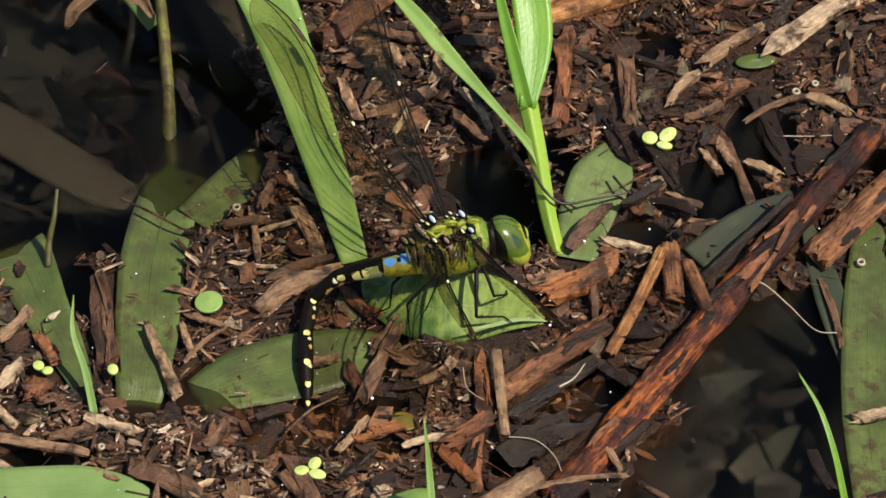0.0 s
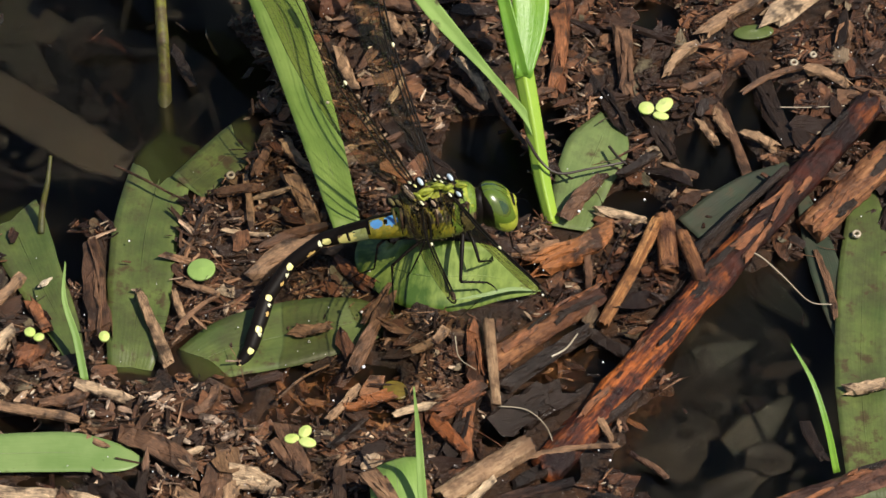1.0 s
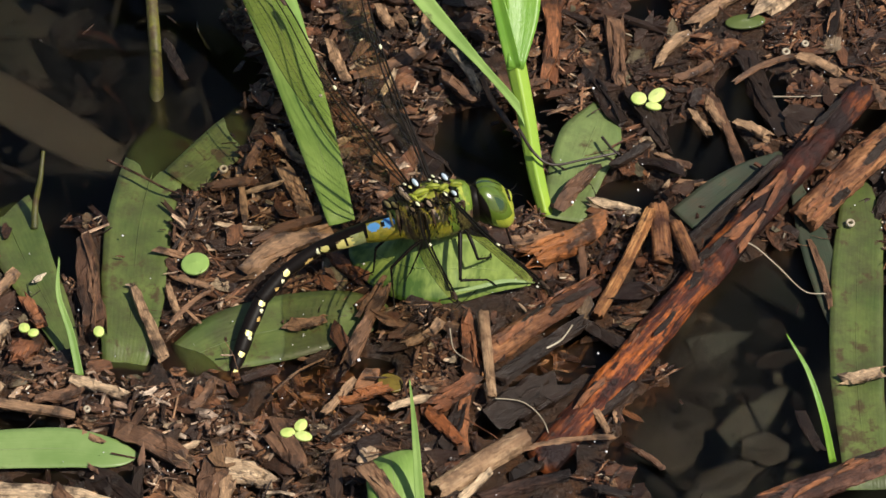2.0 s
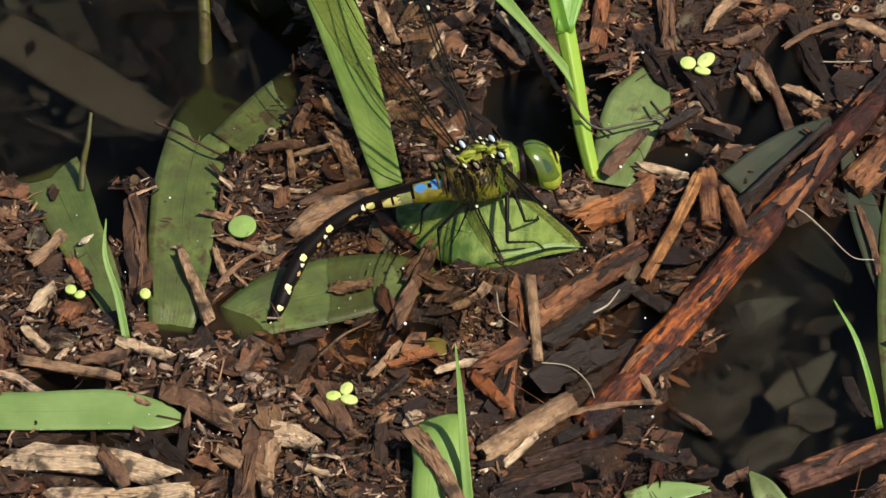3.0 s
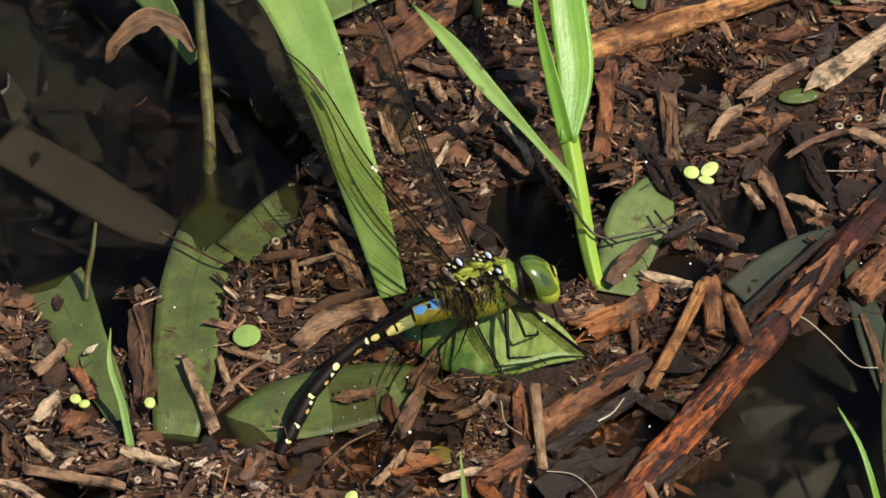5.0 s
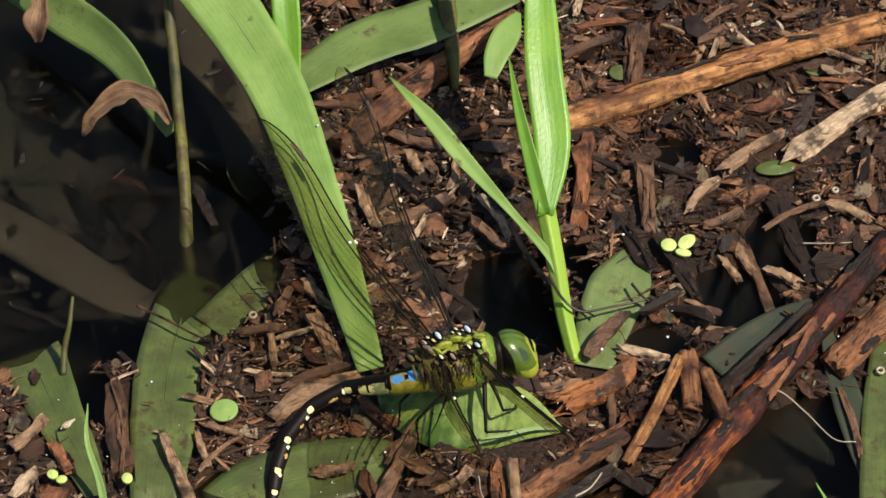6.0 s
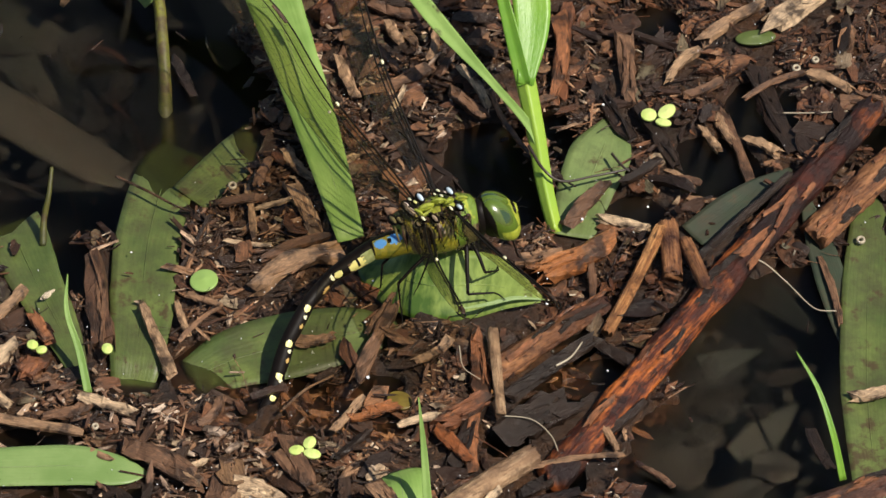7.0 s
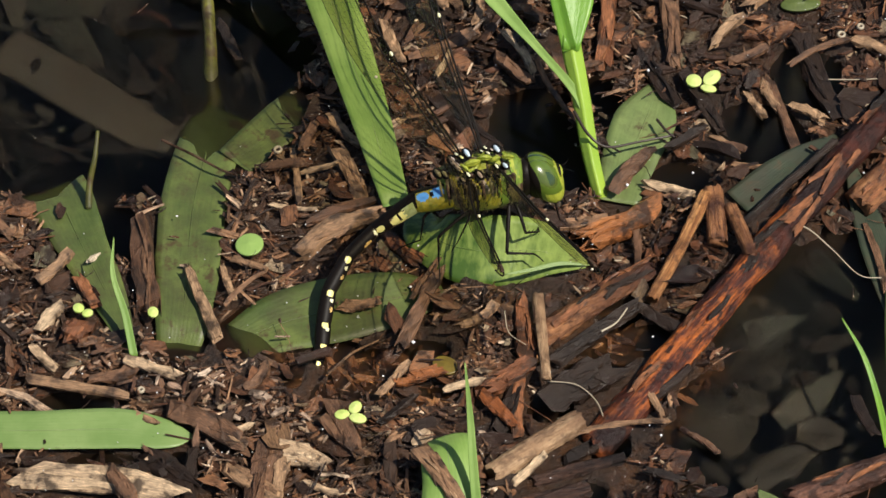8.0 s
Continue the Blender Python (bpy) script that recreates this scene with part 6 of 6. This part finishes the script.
def build_glints(count, box, seed):
    """Tiny white beads on the debris in place of sun glints, as one heap."""
    rng = random.Random(seed)
    V, Fc = [], []
    while len(V) < count * 26:
        x, y = rng.uniform(box[0], box[1]), rng.uniform(box[2], box[3])
        if pools(x, y) > -0.05 or noise.noise((x * 0.08, y * 0.08, 4.0)) < -0.1:
            continue
        r = rng.uniform(0.07, 0.15)
        z = max(ground_z(x, y), 0) + rng.uniform(1.0, 2.8)
        b = len(V)
        for i in range(1, 4):
            a = math.pi * i / 4
            V += [((x + r * math.sin(a) * math.cos(math.pi * j / 4)) * MM, (y + r * math.sin(a) * math.sin(math.pi * j / 4)) * MM, (z + r * math.cos(a)) * MM) for j in range(8)]
        V += [(x * MM, y * MM, (z + r) * MM), (x * MM, y * MM, (z - r) * MM)]
        for j in range(8):
            k = (j + 1) % 8
            Fc += [(b + 24, b + j, b + k), (b + j, b + 8 + j, b + 8 + k, b + k), (b + 8 + j, b + 16 + j, b + 16 + k, b + 8 + k), (b + 25, b + 16 + k, b + 16 + j)]
    me = bpy.data.meshes.new("glint_beads")
    me.from_pydata(V, [], Fc)
    me.polygons.foreach_set("use_smooth", [True] * len(Fc))
    me.materials.append(GLINT)
    tagged(new("glint_beads", me), "tiny white beads standing for sun glints on wet debris", "water drop", kind="stuff")


build_glints(420, (-95, 95, -72, 110), 31)


def motions():
    walk(dragonfly, [
        (0, pose(0.00189, -0.00592, 0.00390, 0.00, 0.54, -0.59)),
        (0.5, pose(0.00214, -0.00764, 0.00233, -0.11, -3.04, 3.34)),
        (1, pose(0.00057, -0.00523, 0.00451, -0.04, 1.90, -2.11)),
        (1.5, pose(0.00047, -0.00596, 0.00385, 0.00, 0.50, -0.55)),
        (1.7, pose(0.00116, -0.00625, 0.00360, 0.00, 0.09, -0.10)),
        (2.8, pose(0.00132, -0.00594, 0.00386, -0.01, 0.63, -0.71)),
        (3, pose(0.00121, -0.00593, 0.00388, -0.00, 0.15, -0.17)),
        (3.5, pose(0.00049, -0.00623, 0.00361, -0.00, 0.23, -0.26)),
        (4, pose(-0.00003, -0.00552, 0.00427, -0.02, 1.00, -1.07)),
        (4.5, pose(0.00057, -0.00617, 0.00366, 0.01, -0.60, 0.64)),
        (4.7, pose(0.00032, -0.00704, 0.00285, 0.01, -1.44, 1.54)),
        (5.8, pose(0.00058, -0.00683, 0.00303, -0.00, -1.24, 1.32)),
        (6, pose(0.00047, -0.00685, 0.00300, 0.00, -0.82, 0.87)),
        (6.5, pose(0.00008, -0.00475, 0.00494, -0.04, 1.62, -1.81)),
        (7, pose(0.00079, -0.00583, 0.00397, -0.01, -0.74, 0.82)),
        (7.5, pose(0.00068, -0.00634, 0.00352, 0.00, -0.86, 0.97)),
        (8, pose(0.00009, -0.00479, 0.00490, -0.05, 1.98, -2.24)),
    ])
    walk(segments[0], [
        (0, pose(-0.00703, -0.00523, 0.01100, 17.52, 10.25, -176.55)),
        (0.5, pose(-0.00703, -0.00523, 0.01100, 17.21, 10.09, 176.15)),
        (1, pose(-0.00703, -0.00523, 0.01100, 17.78, 10.64, -173.76)),
        (1.5, pose(-0.00703, -0.00523, 0.01100, 18.02, 9.54, -172.05)),
        (1.7, pose(-0.00703, -0.00523, 0.01100, 17.94, 9.48, -172.67)),
        (2.8, pose(-0.00703, -0.00523, 0.01100, 17.98, 8.77, -172.28)),
        (3, pose(-0.00703, -0.00523, 0.01100, 17.92, 8.20, -172.92)),
        (3.5, pose(-0.00703, -0.00523, 0.01100, 17.87, 6.68, -173.39)),
        (4, pose(-0.00703, -0.00523, 0.01100, 19.95, 13.88, -162.19)),
        (4.5, pose(-0.00703, -0.00523, 0.01100, 19.66, 10.55, -163.25)),
        (4.7, pose(-0.00703, -0.00523, 0.01100, 19.33, 9.93, -164.67)),
        (5.8, pose(-0.00703, -0.00523, 0.01100, 17.75, 5.25, -174.82)),
        (6, pose(-0.00703, -0.00523, 0.01100, 17.64, 7.79, -175.74)),
        (6.5, pose(-0.00703, -0.00523, 0.01100, 17.73, 7.04, -174.74)),
        (7, pose(-0.00703, -0.00523, 0.01100, 18.54, 8.52, -168.58)),
        (7.5, pose(-0.00703, -0.00523, 0.01100, 17.95, 7.64, -172.78)),
        (8, pose(-0.00703, -0.00523, 0.01100, 17.92, 13.65, -171.99)),
    ])
    walk(segments[1], [
        (0, pose(-0.01361, -0.00563, 0.00981, 15.88, 23.19, 175.77)),
        (0.5, pose(-0.01361, -0.00479, 0.00983, 17.15, 20.23, 159.49)),
        (1, pose(-0.01357, -0.00595, 0.00976, 17.64, 17.31, -173.00)),
        (1.5, pose(-0.01357, -0.00615, 0.00989, 18.41, 16.01, -168.94)),
        (1.7, pose(-0.01358, -0.00607, 0.00990, 18.41, 16.50, -168.81)),
        (2.8, pose(-0.01359, -0.00612, 0.00998, 18.20, 12.59, -170.42)),
        (3, pose(-0.01361, -0.00605, 0.01005, 18.12, 11.26, -171.11)),
        (3.5, pose(-0.01363, -0.00600, 0.01022, 19.50, 9.22, -163.82)),
        (4, pose(-0.01323, -0.00722, 0.00939, 24.82, 9.38, -147.34)),
        (4.5, pose(-0.01334, -0.00713, 0.00977, 22.21, 20.00, -154.96)),
        (4.7, pose(-0.01339, -0.00698, 0.00985, 21.53, 11.23, -156.56)),
        (5.8, pose(-0.01367, -0.00583, 0.01039, 16.25, 20.88, 176.64)),
        (6, pose(-0.01364, -0.00572, 0.01009, 16.40, 20.30, 166.17)),
        (6.5, pose(-0.01364, -0.00584, 0.01018, 26.76, 9.64, -142.95)),
        (7, pose(-0.01352, -0.00654, 0.01001, 24.57, 11.11, -148.17)),
        (7.5, pose(-0.01361, -0.00607, 0.01011, 26.74, 17.54, -143.77)),
        (8, pose(-0.01347, -0.00614, 0.00942, 21.53, 31.14, -156.19)),
    ])
    walk(segments[2], [
        (0, pose(-0.02183, -0.00502, 0.00628, 15.93, 47.50, -165.91)),
        (0.5, pose(-0.02149, -0.00184, 0.00672, 19.27, 31.48, -162.52)),
        (1, pose(-0.02207, -0.00699, 0.00710, 23.28, 29.57, -151.91)),
        (1.5, pose(-0.02203, -0.00780, 0.00742, 22.95, 27.58, -152.85)),
        (1.7, pose(-0.02202, -0.00774, 0.00735, 23.97, 22.92, -150.36)),
        (2.8, pose(-0.02222, -0.00758, 0.00802, 21.37, 21.99, -157.37)),
        (3, pose(-0.02230, -0.00741, 0.00829, 22.10, 19.98, -155.29)),
        (3.5, pose(-0.02214, -0.00846, 0.00878, 24.33, 18.72, -149.35)),
        (4, pose(-0.02107, -0.01225, 0.00785, 27.79, 18.70, -141.59)),
        (4.5, pose(-0.02116, -0.01078, 0.00663, 28.29, 19.15, -140.55)),
        (4.7, pose(-0.02147, -0.01048, 0.00810, 26.54, 15.64, -144.02)),
        (5.8, pose(-0.02203, -0.00534, 0.00719, 24.46, 16.49, -148.88)),
        (6, pose(-0.02181, -0.00371, 0.00698, 21.13, 16.32, -158.14)),
        (6.5, pose(-0.02070, -0.01117, 0.00868, 29.14, 19.90, -138.87)),
        (7, pose(-0.02100, -0.01119, 0.00828, 34.12, 14.34, -129.60)),
        (7.5, pose(-0.02051, -0.01112, 0.00741, 28.22, 17.98, -140.67)),
        (8, pose(-0.02050, -0.00924, 0.00478, 31.37, 20.42, -134.61)),
    ])
    walk(segments[3], [
        (0, pose(-0.02643, -0.00617, 0.00111, 56.54, 10.56, -98.59)),
        (0.5, pose(-0.02720, -0.00364, 0.00306, 39.70, 16.48, -120.71)),
        (1, pose(-0.02746, -0.00986, 0.00363, 36.94, 27.21, -125.06)),
        (1.5, pose(-0.02757, -0.01064, 0.00417, 31.23, 30.24, -135.13)),
        (1.7, pose(-0.02763, -0.01094, 0.00462, 33.49, 20.14, -130.85)),
        (2.8, pose(-0.02824, -0.01009, 0.00539, 26.92, 27.83, -143.65)),
        (3, pose(-0.02829, -0.01017, 0.00590, 28.69, 27.10, -140.00)),
        (3.5, pose(-0.02788, -0.01187, 0.00652, 29.23, 26.23, -138.92)),
        (4, pose(-0.02632, -0.01641, 0.00558, 31.10, 26.70, -135.35)),
        (4.5, pose(-0.02628, -0.01499, 0.00433, 32.80, 20.77, -132.08)),
        (4.7, pose(-0.02694, -0.01445, 0.00621, 30.72, 20.73, -135.86)),
        (5.8, pose(-0.02779, -0.00882, 0.00520, 33.73, 19.81, -130.38)),
        (6, pose(-0.02806, -0.00622, 0.00501, 33.49, 20.76, -130.84)),
        (6.5, pose(-0.02570, -0.01553, 0.00628, 40.00, 28.17, -120.06)),
        (7, pose(-0.02533, -0.01642, 0.00654, 38.50, 26.76, -122.51)),
        (7.5, pose(-0.02567, -0.01535, 0.00524, 37.75, 24.40, -123.77)),
        (8, pose(-0.02511, -0.01392, 0.00234, 42.06, 23.61, -116.94)),
    ])
    walk(segments[4], [
        (0, pose(-0.02750, -0.01330, -0.00024, 65.98, 6.20, -88.19)),
        (0.5, pose(-0.03079, -0.00968, 0.00098, 64.46, -1.68, -92.64)),
        (1, pose(-0.03120, -0.01520, 0.00028, 50.69, 21.83, -104.53)),
        (1.5, pose(-0.03206, -0.01511, 0.00047, 43.01, 25.28, -115.48)),
        (1.7, pose(-0.03214, -0.01615, 0.00209, 43.83, 23.61, -114.31)),
        (2.8, pose(-0.03347, -0.01393, 0.00197, 39.16, 31.39, -121.37)),
        (3, pose(-0.03329, -0.01436, 0.00255, 38.83, 31.47, -121.91)),
        (3.5, pose(-0.03284, -0.01619, 0.00328, 38.04, 32.99, -123.21)),
        (4, pose(-0.03100, -0.02104, 0.00227, 36.31, 33.27, -126.13)),
        (4.5, pose(-0.03089, -0.02011, 0.00172, 39.26, 23.58, -121.32)),
        (4.7, pose(-0.03187, -0.01923, 0.00361, 36.38, 26.69, -125.95)),
        (5.8, pose(-0.03226, -0.01408, 0.00271, 47.57, 21.98, -108.88)),
        (6, pose(-0.03255, -0.01141, 0.00241, 47.29, 22.96, -109.23)),
        (6.5, pose(-0.02902, -0.02128, 0.00272, 50.86, 36.54, -103.09)),
        (7, pose(-0.02885, -0.02195, 0.00324, 45.01, 32.72, -112.12)),
        (7.5, pose(-0.02938, -0.02090, 0.00221, 47.49, 24.41, -108.87)),
        (8, pose(-0.02816, -0.01991, -0.00060, 56.06, 26.40, -96.27)),
    ])
    walk(segments[5], [
        (0, pose(-0.02731, -0.01955, -0.00092, 63.64, 19.90, -86.89)),
        (0.5, pose(-0.03108, -0.01596, 0.00116, 66.28, -1.91, -90.78)),
        (1, pose(-0.03267, -0.02085, -0.00206, 48.27, 29.92, -107.32)),
        (1.5, pose(-0.03450, -0.02024, -0.00221, 49.17, 18.59, -107.02)),
        (1.7, pose(-0.03451, -0.02139, -0.00042, 47.28, 26.54, -109.02)),
        (2.8, pose(-0.03626, -0.01851, -0.00131, 46.05, 27.98, -110.75)),
        (3, pose(-0.03613, -0.01891, -0.00073, 44.88, 31.01, -112.38)),
        (3.5, pose(-0.03573, -0.02061, -0.00015, 43.01, 35.06, -115.18)),
        (4, pose(-0.03418, -0.02539, -0.00126, 39.36, 34.86, -121.05)),
        (4.5, pose(-0.03392, -0.02508, -0.00082, 42.66, 24.46, -116.01)),
        (4.7, pose(-0.03516, -0.02378, 0.00079, 40.64, 25.44, -119.08)),
        (5.8, pose(-0.03415, -0.01959, 0.00036, 53.82, 25.94, -99.52)),
        (6, pose(-0.03445, -0.01688, -0.00004, 54.57, 24.10, -98.71)),
        (6.5, pose(-0.03016, -0.02620, -0.00102, 52.94, 43.77, -99.89)),
        (7, pose(-0.03084, -0.02685, -0.00016, 47.62, 33.48, -108.11)),
        (7.5, pose(-0.03123, -0.02632, -0.00039, 50.77, 23.19, -104.28)),
        (8, pose(-0.02877, -0.02550, -0.00340, 60.87, 23.21, -89.98)),
    ])
    walk(segments[6], [
        (0, pose(-0.02710, -0.02338, -0.00231, 62.41, 28.72, -86.80)),
        (0.5, pose(-0.03113, -0.02003, 0.00130, 40.72, 9.44, -119.33)),
        (1, pose(-0.03372, -0.02423, -0.00409, 38.91, 30.50, -121.80)),
        (1.5, pose(-0.03563, -0.02394, -0.00351, 46.05, 10.50, -112.05)),
        (1.7, pose(-0.03570, -0.02485, -0.00225, 47.20, 28.24, -109.01)),
        (2.8, pose(-0.03754, -0.02188, -0.00322, 43.40, 23.42, -114.95)),
        (3, pose(-0.03746, -0.02215, -0.00283, 41.07, 26.30, -118.42)),
        (3.5, pose(-0.03715, -0.02364, -0.00249, 37.99, 29.97, -123.31)),
        (4, pose(-0.03596, -0.02835, -0.00367, 39.44, 30.43, -120.96)),
        (4.5, pose(-0.03555, -0.02843, -0.00252, 42.72, 22.57, -116.00)),
        (4.7, pose(-0.03696, -0.02700, -0.00097, 40.69, 24.01, -119.04)),
        (5.8, pose(-0.03476, -0.02321, -0.00143, 46.90, 25.63, -109.58)),
        (6, pose(-0.03502, -0.02056, -0.00171, 54.73, 22.70, -98.69)),
        (6.5, pose(-0.03070, -0.02927, -0.00401, 44.16, 41.86, -113.34)),
        (7, pose(-0.03190, -0.03008, -0.00241, 37.90, 26.72, -123.49)),
        (7.5, pose(-0.03216, -0.02995, -0.00199, 39.45, 16.64, -121.18)),
        (8, pose(-0.02877, -0.02925, -0.00500, 54.95, 14.47, -99.81)),
    ])
    walk(segments[7], [
        (0, pose(-0.02693, -0.02635, -0.00394, 62.19, 31.13, -86.77)),
        (0.5, pose(-0.03278, -0.02296, 0.00074, 40.06, 23.04, -120.03)),
        (1, pose(-0.03527, -0.02672, -0.00582, 38.92, 31.10, -121.78)),
        (1.5, pose(-0.03689, -0.02703, -0.00413, 45.70, 17.35, -111.99)),
        (1.7, pose(-0.03667, -0.02768, -0.00385, 47.18, 28.70, -109.01)),
        (2.8, pose(-0.03885, -0.02471, -0.00457, 43.37, 24.83, -114.93)),
        (3, pose(-0.03891, -0.02483, -0.00434, 41.07, 26.47, -118.42)),
        (3.5, pose(-0.03877, -0.02610, -0.00419, 38.00, 28.82, -123.30)),
        (4, pose(-0.03749, -0.03090, -0.00541, 39.47, 28.91, -120.94)),
        (4.5, pose(-0.03693, -0.03125, -0.00382, 42.72, 22.60, -116.00)),
        (4.7, pose(-0.03846, -0.02971, -0.00235, 40.69, 23.96, -119.04)),
        (5.8, pose(-0.03578, -0.02610, -0.00290, 46.99, 24.32, -109.54)),
        (6, pose(-0.03549, -0.02366, -0.00302, 54.71, 22.88, -98.69)),
        (6.5, pose(-0.03180, -0.03181, -0.00649, 44.21, 36.76, -113.27)),
        (7, pose(-0.03358, -0.03261, -0.00394, 37.90, 26.41, -123.48)),
        (7.5, pose(-0.03385, -0.03274, -0.00297, 39.35, 21.47, -121.25)),
        (8, pose(-0.02933, -0.03250, -0.00585, 54.34, 20.41, -99.59)),
    ])


motions()
